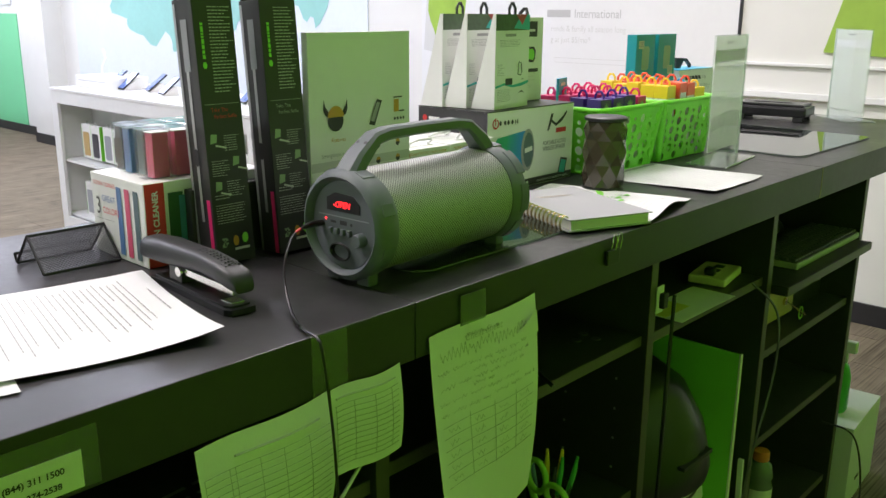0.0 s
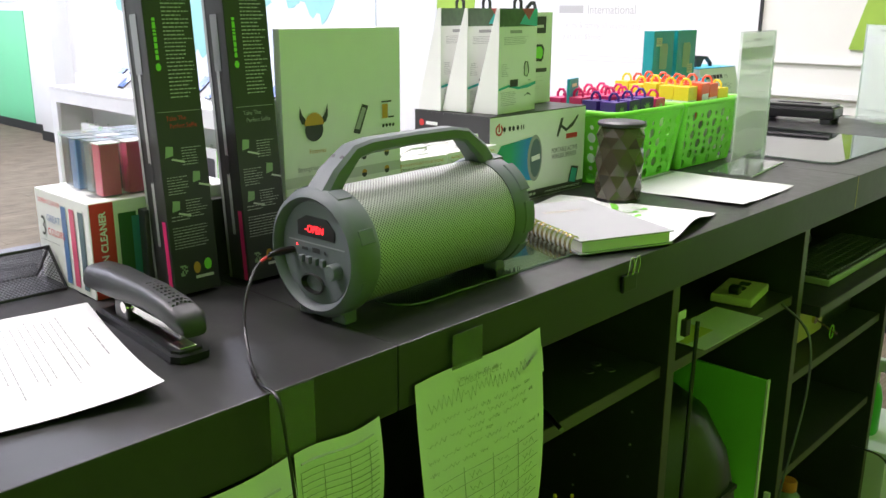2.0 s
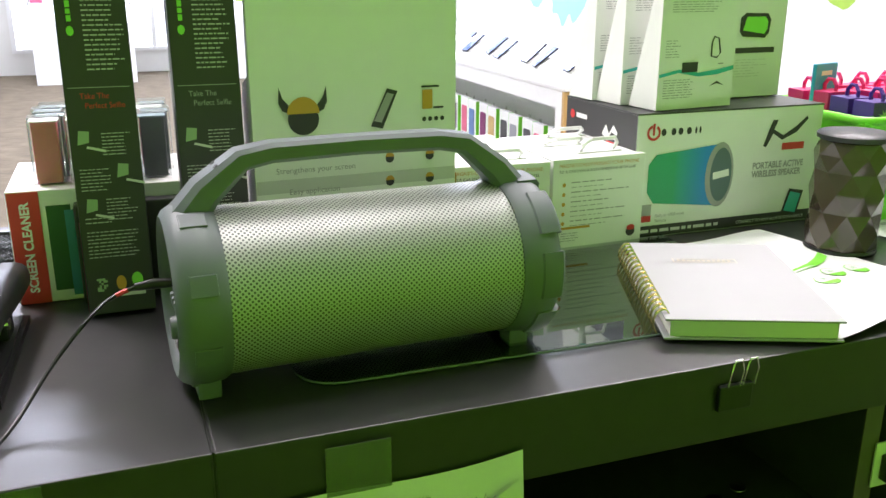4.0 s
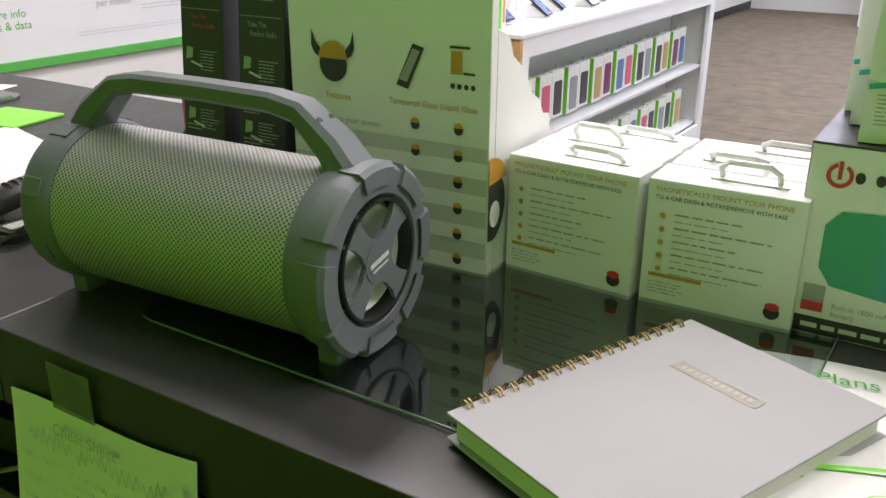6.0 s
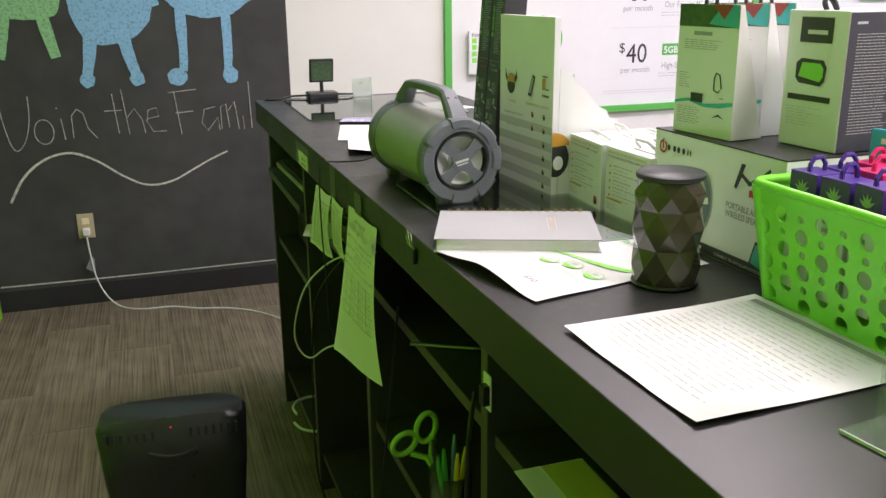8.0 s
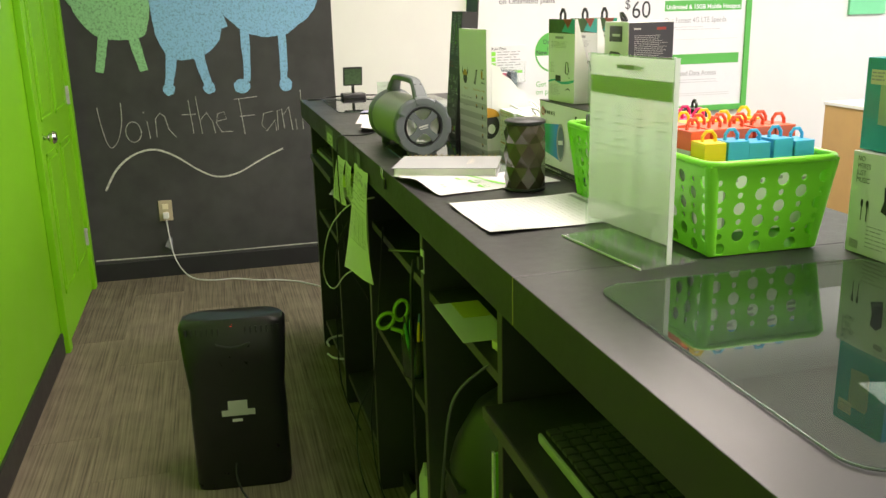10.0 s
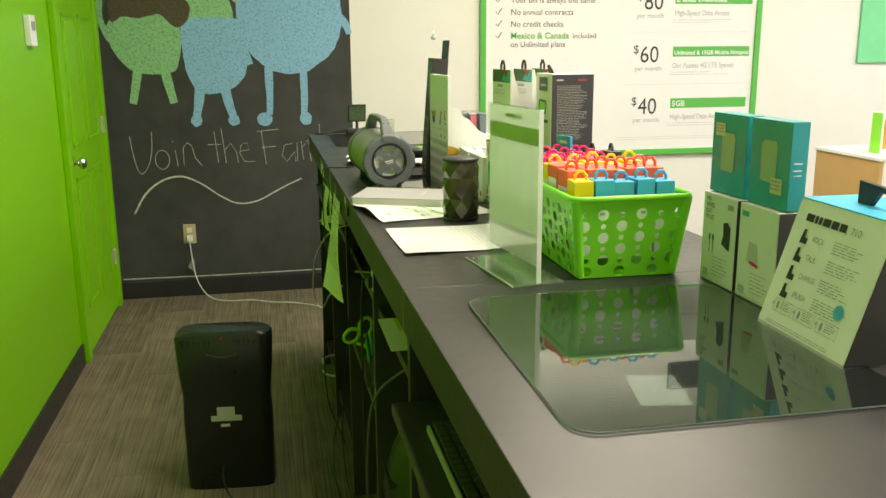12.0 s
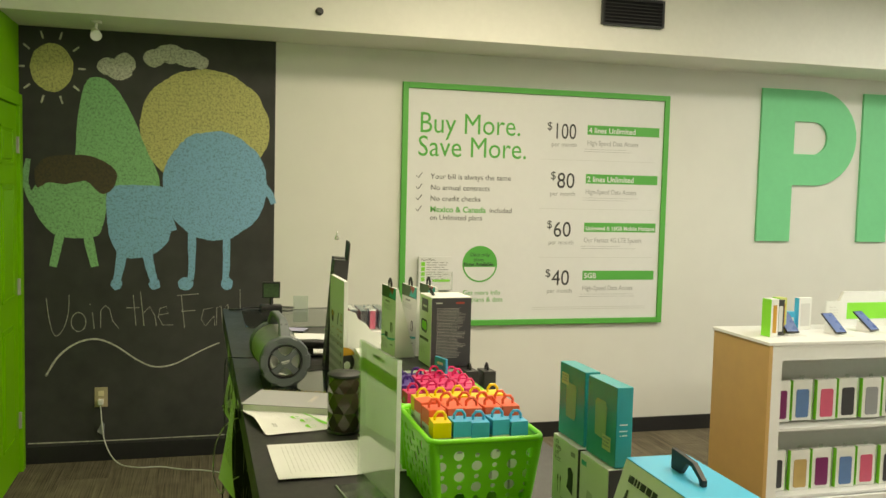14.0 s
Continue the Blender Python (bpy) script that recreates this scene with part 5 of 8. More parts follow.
# tall counter display with round printed marks
t = thing("counter_display", pose(-1.3025, 1.907, ZC, 0, 0, 3) @ Matrix.Diagonal((1, 1.01, 1.018, 1)), "tall pale cardboard phone glass display with step sides", "display box")
part("back_card", bx(-0.012, 0, -0.1035, 0.1035, 0.0008, 0.297, 0.001), "card_white", t)
side = [(0, 0.001), (0, 0.215), (-0.022, 0.207), (-0.03, 0.19), (-0.05, 0.178), (-0.075, 0.150), (-0.092, 0.142), (-0.10, 0.128), (-0.115, 0.125), (-0.118, 0.11), (-0.13, 0.10), (-0.13, 0.001)]
for y in (-0.1035, 0.1015):
    part("side_card", prism(bmesh.new(), [(x - 0.0125, z) for x, z in side], 0, 0.002, Matrix.Translation((0, y + 0.002, 0)) @ pose(0, 0, 0, 90)), "card_white", t)
part("front_card", bx(-0.143, -0.141, -0.10, 0.10, 0.001, 0.09), "card_white", t)
f = facing("+x", 0.0004, -0.1035, 0)
part("grey_step", flat(bmesh.new(), f, 0.001, 0.002, 0.206, 0.118, 0.0002), "card_grey", t)
for i in range(4):
    part("grey_step", flat(bmesh.new(), f, 0.001, 0.004 + i * 0.029, 0.206, 0.018 + i * 0.029, 0.0004), "card_white", t)


def mascot(u, v, r, par):
    part("printed_mark", shape(bmesh.new(), f, ellipse(u, v - r * 0.15, r * 0.72, r * 0.72, 22), 0.0007), "print_black", par)
    part("printed_mark", shape(bmesh.new(), f, [(u - r * 0.75, v + r * 0.1)] + [(u - r * 0.75 * math.cos(radians(a)), v + r * 0.1 + r * 0.75 * math.sin(radians(a))) for a in range(15, 180, 15)] + [(u + r * 0.75, v + r * 0.1)], 0.001), "print_gold", par)
    if r > 0.01:
        for s_ in (-1, 1):
            part("printed_mark", shape(bmesh.new(), f, [(u + s_ * r * 0.66, v + r * 0.12), (u + s_ * r * 0.95, v + r * 0.25), (u + s_ * r * 1.12, v + r * 0.6), (u + s_ * r * 1.08, v + r * 1.3), (u + s_ * r * 0.92, v + r * 0.8), (u + s_ * r * 0.66, v + r * 0.5)], 0.0008), "print_black", par)


mascot(0.049, 0.178, 0.021, t)
letters("lettering", "Features", f, 0.04, 0.145, 0.008, "print_gold", t)
letters("lettering", "Tempered Glass", f, 0.108, 0.147, 0.0075, "print_gold", t)
letters("lettering", "Liquid Glass", f, 0.16, 0.147, 0.0075, "print_gold", t)
letters("lettering", "Strengthens your screen", f, 0.02, 0.124, 0.008, "print_grey", t)
letters("lettering", "Easy application", f, 0.032, 0.103, 0.008, "print_grey", t)
part("phone_picture", shape(bmesh.new(), f, [(0.116, 0.164), (0.128, 0.161), (0.144, 0.197), (0.133, 0.2)], 0.0008), "print_black", t)
part("phone_picture", shape(bmesh.new(), f, [(0.119, 0.169), (0.127, 0.167), (0.14, 0.194), (0.133, 0.196)], 0.001), "print_grey", t)
part("pack_picture", flat(bmesh.new(), f, 0.17, 0.178, 0.181, 0.197, 0.0008), "print_gold", t)
part("pack_picture", flat(bmesh.new(), f, 0.182, 0.178, 0.193, 0.18, 0.0008), "print_black", t)
part("pack_picture", flat(bmesh.new(), f, 0.169, 0.199, 0.188, 0.201, 0.0008), "print_black", t)
b = bmesh.new()
for i in range(4):
    shape(b, f, ellipse(0.172 + i * 0.0065, 0.168, 0.0022, 0.0024, 10), 0.0008)
part("icons", b, "print_black", t)
for i in range(6):
    mascot(0.178, 0.132 - i * 0.0235, 0.0062, t)
for i in range(2):
    mascot(0.135, 0.132 - i * 0.0235, 0.0062, t)
g = facing("+y", 0, 0.1039, 0)
part("round_print", shape(bmesh.new(), g, [(0.0, 0.035)] + [(0.001 + 0.032 * math.sin(radians(a)), 0.066 - 0.034 * math.cos(radians(a))) for a in range(20, 175, 12)] + [(0.0, 0.10)], 0.0004), "print_black", t)
part("round_print", shape(bmesh.new(), g, [(0.0, 0.086)] + [(0.033 * math.cos(radians(a)), 0.088 + 0.022 * math.sin(radians(a))) for a in range(0, 90, 12)] + [(0.0, 0.11)], 0.0008), "print_gold", t)
part("round_print", shape(bmesh.new(), g, ellipse(0.012, 0.058, 0.010, 0.012, 20), 0.0008), "card_white", t)
for i in range(3):
    k = thing("screen_protector_pack", pose(-1.347 - i * 0.025, 1.907, ZC + 0.001, 0, 0, 3), "white screen protector pack standing in the display", "product pack", "screen protector packs")
    part("carton", bx(-0.008, 0.008, -0.085, 0.085, 0, 0.135 - i * 0.012, 0.001), "card_white", k)

# car mount cartons
for col, y0 in enumerate((2.076, 2.2035)):
    for row in range(3):
        t = carton("car_mount_box", "white phone mount carton with plastic hang tab", "product box", pose(-1.363 - row * 0.051 - col * 0.004, y0, ZC, 0, 0, (-3, 2)[col]), 0.0495, 0.1235, 0.11, group="car mount boxes")
        m = pose(-0.004, (0.012, -0.01, 0.02)[row], 0.1125, 0, 0, 90) @ pose(0, 0, 0, (58, 40, 66)[(row + col) % 3])
        hang_loop(t, m, 0.045, 0.02, 0.0024, "plastic_white")
        part("tab_foot", bx(-0.003, 0.003, -0.03 + (0.012, -0.01, 0.02)[row], 0.03 + (0.012, -0.01, 0.02)[row], 0.1102, 0.1115), "plastic_white", t)
        if row == 0:
            f = facing("+x", 0.0251, -0.061, 0) @ Matrix.Diagonal((1.05, 1, 1, 1))
            letters("lettering", "MAGNETICALLY MOUNT YOUR PHONE", f, 0.006, 0.1005, 0.0058, "print_gold", t, squeeze=0.98)
            letters("lettering", "TO A CAR DASH & ROTATE/REMOVE WITH EASE", f, 0.006, 0.094, 0.0048, "print_black", t, squeeze=0.93)
            b = bmesh.new()
            for i in range(5):
                lines(b, f, 0.022, 0.079 - i * 0.0115, 0.10, 0.083 - i * 0.0115, 1, 0.32, i, 0.4, words=8)
                lines(b, f, 0.022, 0.0745 - i * 0.0115, 0.075, 0.077 - i * 0.0115, 1, 0.3, i + 9, 0.5, words=6)
            lines(b, f, 0.006, 0.01, 0.035, 0.022, 4, 0.25, 7, 0.3, words=4)
            part("print", b, "print_grey", t)
            b = bmesh.new()
            for i in range(5):
                shape(b, f, ellipse(0.013, 0.080 - i * 0.0115, 0.0022, 0.0025, 8))
            flat(b, f, 0.006, 0.0265, 0.048, 0.0295)
            part("print", b, "print_gold", t)
            part("printed_mark", shape(bmesh.new(), f, ellipse(0.102, 0.016, 0.006, 0.006, 16)), "print_black", t)
            part("printed_mark", shape(bmesh.new(), f, ellipse(0.102, 0.021, 0.0055, 0.0035, 12), 0.001), "print_red", t)

# loudspeaker carton
t = carton("speaker_carton", "pale speaker carton with a blue drum picture and black top", "product box", pose(-1.444, 2.396, ZC, 0, 0, 0.8), 0.175, 0.276, 0.154)
part("black_top", bx(-0.0877, 0.0877, -0.1382, 0.1382, 0.1525, 0.1544), "card_black", t)
g = facing("-y", -0.0875, -0.1383, 0)
part("black_side", flat(bmesh.new(), g, 0.001, 0.085, 0.174, 0.1525, 0.0002), "card_black", t)
part("brand_mark", shape(bmesh.new(), g, ellipse(0.018, 0.133, 0.006, 0.006, 18)), "print_red", t)
part("brand_mark", flat(bmesh.new(), g, 0.028, 0.130, 0.056, 0.136), "card_white", t)
part("script_mark", shape(bmesh.new(), g, [(0.095, 0.118), (0.104, 0.132), (0.112, 0.121), (0.122, 0.133), (0.132, 0.125), (0.13, 0.121), (0.118, 0.124), (0.11, 0.115)]), "card_white", t)
part("script_mark", flat(bmesh.new(), g, 0.106, 0.105, 0.134, 0.112), "print_red", t)
f = facing("+x", 0.0877, -0.138, 0)
part("black_foot", flat(bmesh.new(), f, 0.001, 0.002, 0.275, 0.016, 0.0003), "card_black", t)
part("print", lines(bmesh.new(), f, 0.012, 0.006, 0.13, 0.011, 1, 0.8, 3, 0.1, 0.0008, 9), "print_light", t)
letters("lettering", "CONNECT TO ANY BLUETOOTH DEVICE", f, 0.155, 0.006, 0.0058, "card_white", t, w=0.0008)
b = bmesh.new()
ring = ellipse(0.022, 0.131, 0.0095, 0.0095, 24)
for i in range(24):
    if 4 <= i <= 6:
        continue
    p, q = ring[i], ring[(i + 1) % 24]
    cx, cy = 0.022, 0.131
    shape(b, f, [p, q, (cx + (q[0] - cx) * 0.68, cy + (q[1] - cy) * 0.68), (cx + (p[0] - cx) * 0.68, cy + (p[1] - cy) * 0.68)])
flat(b, f, 0.0205, 0.128, 0.0235, 0.142)
part("brand_mark", b, "print_red", t)
b = bmesh.new()
for u in (0.036, 0.05, 0.060, 0.072, 0.082, 0.088):
    shape(b, f, ellipse(u, 0.131, 0.0035 if u < 0.08 else 0.0015, 0.0045, 12))
part("brand_mark", b, "print_black", t)
b = bmesh.new()
uvs = b.loops.layers.uv.new("UVMap")
o = [(0.018, 0.058), (0.028, 0.044), (0.118, 0.034), (0.13, 0.072), (0.122, 0.112), (0.028, 0.104), (0.018, 0.092)]
shape(b, f, o, 0.0006)
part("drum_picture", b, "drum_print", t)
part("drum_picture", shape(bmesh.new(), f, ellipse(0.122, 0.073, 0.021, 0.041, 30), 0.0009), "print_grey", t)
part("drum_picture", shape(bmesh.new(), f, ellipse(0.124, 0.073, 0.016, 0.034, 30), 0.0012), "slate", t)
part("drum_picture", flat(bmesh.new(), f @ Matrix.Translation((0.124, 0.073, 0)) @ Matrix.Rotation(radians(8), 4, "Z"), -0.012, -0.004, 0.012, 0.005, 0.0015), "card_white", t)
part("script_mark", shape(bmesh.new(), f, [(0.185, 0.105), (0.197, 0.137), (0.205, 0.137), (0.2, 0.125), (0.215, 0.117), (0.235, 0.128), (0.25, 0.14), (0.252, 0.136), (0.236, 0.12), (0.214, 0.111), (0.199, 0.12), (0.19, 0.103)]), "print_black", t)
part("script_mark", flat(bmesh.new(), f, 0.215, 0.098, 0.25, 0.107), "print_red", t)
letters("lettering", "PORTABLE ACTIVE", f, 0.172, 0.076, 0.0115, "print_grey", t, bold=0.0003, squeeze=0.83)
letters("lettering", "WIRELESS SPEAKER", f, 0.172, 0.065, 0.0115, "print_grey", t, bold=0.0003, squeeze=0.79)
letters("lettering", "Built-in 1800 mAh", f, 0.032, 0.026, 0.0058, "print_grey", t)
letters("lettering", "Battery", f, 0.032, 0.0195, 0.0058, "print_grey", t)
part("badge", flat(bmesh.new(), f, 0.010, 0.029, 0.026, 0.043), "print_grey", t)
part("badge", flat(bmesh.new(), f, 0.010, 0.021, 0.026, 0.029, 0.0008), "print_red", t)
part("phone_picture", shape(bmesh.new(), f, [(0.225, 0.014), (0.25, 0.009), (0.258, 0.042), (0.235, 0.046)], 0.0009), "print_black", t)
part("phone_picture", shape(bmesh.new(), f, [(0.229, 0.017), (0.248, 0.013), (0.254, 0.038), (0.237, 0.042)], 0.0012), "print_teal", t)


# wedge-shaped speaker cartons on top of it
def wedge(x, y, turn):
    t = thing("wedge_carton", pose(x, y, ZC + 0.155, 0, 0, turn), "white wedge-shaped speaker carton with black hang loop", "product box", "wedge cartons")
    prof = [(0, 0.0006), (0.0, 0.172), (-0.006, 0.172), (-0.052, 0.0006)]
    b = prism(bmesh.new(), prof, -0.058, 0.058, pose(0, 0, 0, 90))
    part("carton", b, "card_white", t)
    f = facing("+x", 0.0003, -0.058, 0)
    part("photo_band", flat(bmesh.new(), f, 0.0008, 0.143, 0.115, 0.172, 0.0002), "photo_dark", t)
    part("photo_patch", shape(bmesh.new(), f, [(0.06, 0.147), (0.115, 0.143), (0.115, 0.172), (0.085, 0.172)], 0.0005), "print_teal", t)
    part("photo_patch", shape(bmesh.new(), f, [(0.066, 0.172), (0.088, 0.153), (0.105, 0.172)], 0.0008), "brick_red", t)
    part("title_mark", flat(bmesh.new(), f, 0.032, 0.132, 0.068, 0.137), "print_grey", t)
    part("caption_mark", flat(bmesh.new(), f, 0.09, 0.052, 0.098, 0.0535), "print_grey", t)
    b = bmesh.new()
    lines(b, f, 0.014, 0.112, 0.09, 0.126, 5, 0.28, 3, 0.2, words=9)
    lines(b, f, 0.008, 0.06, 0.03, 0.082, 7, 0.25, 5, 0.4, words=3)
    lines(b, f, 0.008, 0.012, 0.06, 0.036, 8, 0.28, 6, 0.3, words=6)
    part("print", b, "print_grey", t)
    part("wave_print", shape(bmesh.new(), f, [(0.001, 0.043), (0.03, 0.048), (0.06, 0.043), (0.09, 0.046), (0.115, 0.05), (0.115, 0.045), (0.09, 0.040), (0.06, 0.0385), (0.03, 0.044), (0.001, 0.039)], 0.0006), "print_teal", t)
    part("device_picture", flat(bmesh.new(), f, 0.034, 0.044, 0.058, 0.056, 0.0009), "print_black", t)
    b = bmesh.new()
    tube(b, [f @ Vector((u, v, 0.0004)) for u, v in ((0.078, 0.062), (0.087, 0.06), (0.092, 0.066), (0.088, 0.083), (0.081, 0.085), (0.078, 0.078))], 0.0009, 5, True)
    part("carabiner_picture", b, "print_black", t)
    part("mark", shape(bmesh.new(), f, [(0.078, 0.026), (0.09, 0.032), (0.102, 0.026), (0.09, 0.029)], 0.0009), "print_black", t)
    hang_loop(t, pose(-0.003, 0.0, 0.170, 0, 0, 90), 0.02, 0.022, 0.0028)


wedge(-1.370, 2.345, 6)
wedge(-1.426, 2.330, 6)
wedge(-1.476, 2.318, 6)
t = carton("round_speaker_box", "white and dark grey speaker carton with green device picture", "product box", pose(-1.482, 2.474, ZC + 0.155, 0, 0, 3), 0.1, 0.096, 0.166)
f = facing("+x", 0.0502, -0.048, 0)
part("black_label", flat(bmesh.new(), f, 0.022, 0.128, 0.074, 0.158), "card_black", t)
part("brand_mark", flat(bmesh.new(), f, 0.034, 0.138, 0.066, 0.143, 0.0008), "print_light", t)
part("device_picture", shape(bmesh.new(), f, [(0.02, 0.085), (0.026, 0.079), (0.062, 0.077), (0.068, 0.083), (0.07, 0.1), (0.064, 0.108), (0.028, 0.109), (0.02, 0.103)]), "card_black", t)
part("device_picture", shape(bmesh.new(), f, [(0.025, 0.087), (0.06, 0.082), (0.065, 0.088), (0.065, 0.098), (0.06, 0.104), (0.03, 0.104)], 0.0008), "print_lime", t)
part("black_strip", flat(bmesh.new(), f, 0.01, 0.058, 0.08, 0.065), "card_black", t)
part("print", lines(bmesh.new(), f, 0.01, 0.025, 0.075, 0.05, 7, 0.3, 4, 0.5, words=6), "print_light", t)
f = facing("+y", 0.05, 0.0482, 0) @ Matrix.Diagonal((1.14, 1, 1, 1))
part("dark_side", flat(bmesh.new(), f, 0.001, 0.001, 0.087, 0.164, 0.0002), "dark_slate", t)
tagged(part("print", lines(bmesh.new(), f, 0.012, 0.02, 0.076, 0.14, 34, 0.26, 6, 0.3, words=14), "print_mid", t), kind="stuff")
part("brand_mark", flat(bmesh.new(), f, 0.01, 0.151, 0.024, 0.154, 0.0008), "card_grey", t)
part("red_mark", flat(bmesh.new(), f, 0.054, 0.150, 0.072, 0.155, 0.0008), "brick_red", t)
hang_loop(t, pose(0.03, 0.0, 0.164, 25, 0, 80), 0.02, 0.02, 0.0035)

# faceted tumbler-shaped speaker
t = thing("faceted_speaker", pose(-1.242, 2.476, ZC) @ Matrix.Diagonal((1.03, 1.03, 1.07, 1)), "smoky dark faceted cylinder speaker with round top", "loudspeaker")
b = bmesh.new()
rows, seg = [(0.0385, 0.006), (0.0405, 0.024), (0.0385, 0.046), (0.0415, 0.068), (0.0385, 0.090), (0.041, 0.108), (0.0365, 0.123)], 9
rg = [[b.verts.new((r * math.cos(6.28319 * (k + 0.5 * (j % 2)) / seg), r * math.sin(6.28319 * (k + 0.5 * (j % 2)) / seg), z)) for k in range(seg)] for j, (r, z) in enumerate(rows)]
for j in range(len(rows) - 1):
    for k in range(seg):
        a0, a1, b0, b1 = rg[j][k], rg[j][(k + 1) % seg], rg[j + 1][k], rg[j + 1][(k + 1) % seg]
        if j % 2 == 0:
            b.faces.new((a0, a1, b0))
            b.faces.new((a1, b1, b0))
        else:
            b.faces.new((a0, a1, b1))
            b.faces.new((a0, b1, b0))
b.faces.new(rg[0][::-1])
b.faces.new(rg[-1])
part("faceted_body", b, "smoky", t, "smoky translucent-looking facets")
part("top_rim", lathe(bmesh.new(), [(0.0365, 0.1235), (0.0395, 0.1245), (0.040, 0.129), (0.0375, 0.131), (0.0, 0.1305)], 36), "rubber_soft", t, smooth=40)
part("foot_ring", lathe(bmesh.new(), [(0, 0.0008), (0.038, 0.0008), (0.0395, 0.003), (0.0385, 0.0058), (0, 0.0058)], 36), "plastic_black", t, smooth=40)


# acrylic sign stands
def sign_stand(m, w, h, label, seed):
    t = thing("sign_stand", m, label, "sign stand", "acrylic sign stands")
    part("upright", bx(-0.0035, -0.0015, -w / 2, w / 2, 0.004, h, 0.0004), "clear", t)
    part("upright", bx(0.0015, 0.0035, -w / 2, w / 2, 0.004, h, 0.0004), "clear", t)
    part("foot", bx(-0.048, 0.045, -w / 2, w / 2, 0.0008, 0.0036, 0.0004), "clear", t)
    part("bright_edge", bx(0.045, 0.0465, -w / 2, w / 2, 0.0008, 0.0036), "glass_edge_pale", t)
    part("bright_edge", bx(-0.004, 0.004, w / 2, w / 2 + 0.0012, 0.004, h), "glass_edge_pale", t)
    part("insert", bx(-0.0006, 0.0006, -w / 2 + 0.004, w / 2 - 0.004, 0.03, h - 0.003), "paper_insert", t)
    for ax, q in (("+x", 1), ("-x", -1)):
        f = facing(ax, 0.0008 * q, -q * w / 2, 0)
        part("header", flat(bmesh.new(), f, 0.006, h - 0.058, w - 0.006, h - 0.032), "card_grey", t)
        b = bmesh.new()
        for r_ in range(14):
            for c_, (u0, u1) in enumerate(((0.06, 0.24), (0.34, 0.52), (0.6, 0.74), (0.82, 0.92))):
                e_ = u0 + (u1 - u0) * (0.45 + 0.55 * abs(noise.noise((r_ * 1.7, c_ * 2.3, seed))) * 1.6)
                v_ = h - 0.075 - r_ * (h - 0.12) / 14
                flat(b, f, w * u0, v_ - 0.0012, w * min(e_, u1), v_, 0.0005)
        tagged(part("print", b, "print_mid", t), kind="stuff")
        part("title", flat(bmesh.new(), f, w * 0.35, h - 0.02, w * 0.55, h - 0.014), "print_grey", t)


sign_stand(pose(-1.2285, 2.955, ZC, 0, 0, 7.7), 0.216, 0.285, "clear acrylic sign stand holding a printed price list", 4)
sign_stand(pose(-1.325, 4.025, ZC, 0, 0, 50), 0.2, 0.285, "small clear sign stand with a printed sheet", 7)
t = thing("card_terminal", pose(-1.49, 3.85, ZC, 0, 0, 8) @ Matrix.Diagonal((1, 1, 1.35, 1)), "flat black card reader dock on the counter", "card terminal")
part("base", bx(-0.115, 0.115, -0.06, 0.06, 0.012, 0.035, 0.006), "plastic_black", t)
part("deck", bx(-0.105, 0.105, -0.052, 0.052, 0.035, 0.041, 0.002), "plastic_black", t)
for x in (-0.09, 0.09):
    for y in (-0.045, 0.045):
        part("foot", bx(x - 0.015, x + 0.015, y - 0.01, y + 0.01, 0.0008, 0.0125, 0.002), "rubber_dark", t)
part("slot", bx(-0.06, 0.06, -0.01, 0.01, 0.041, 0.0425), "print_black", t)

# ---- baskets of small boxes ----


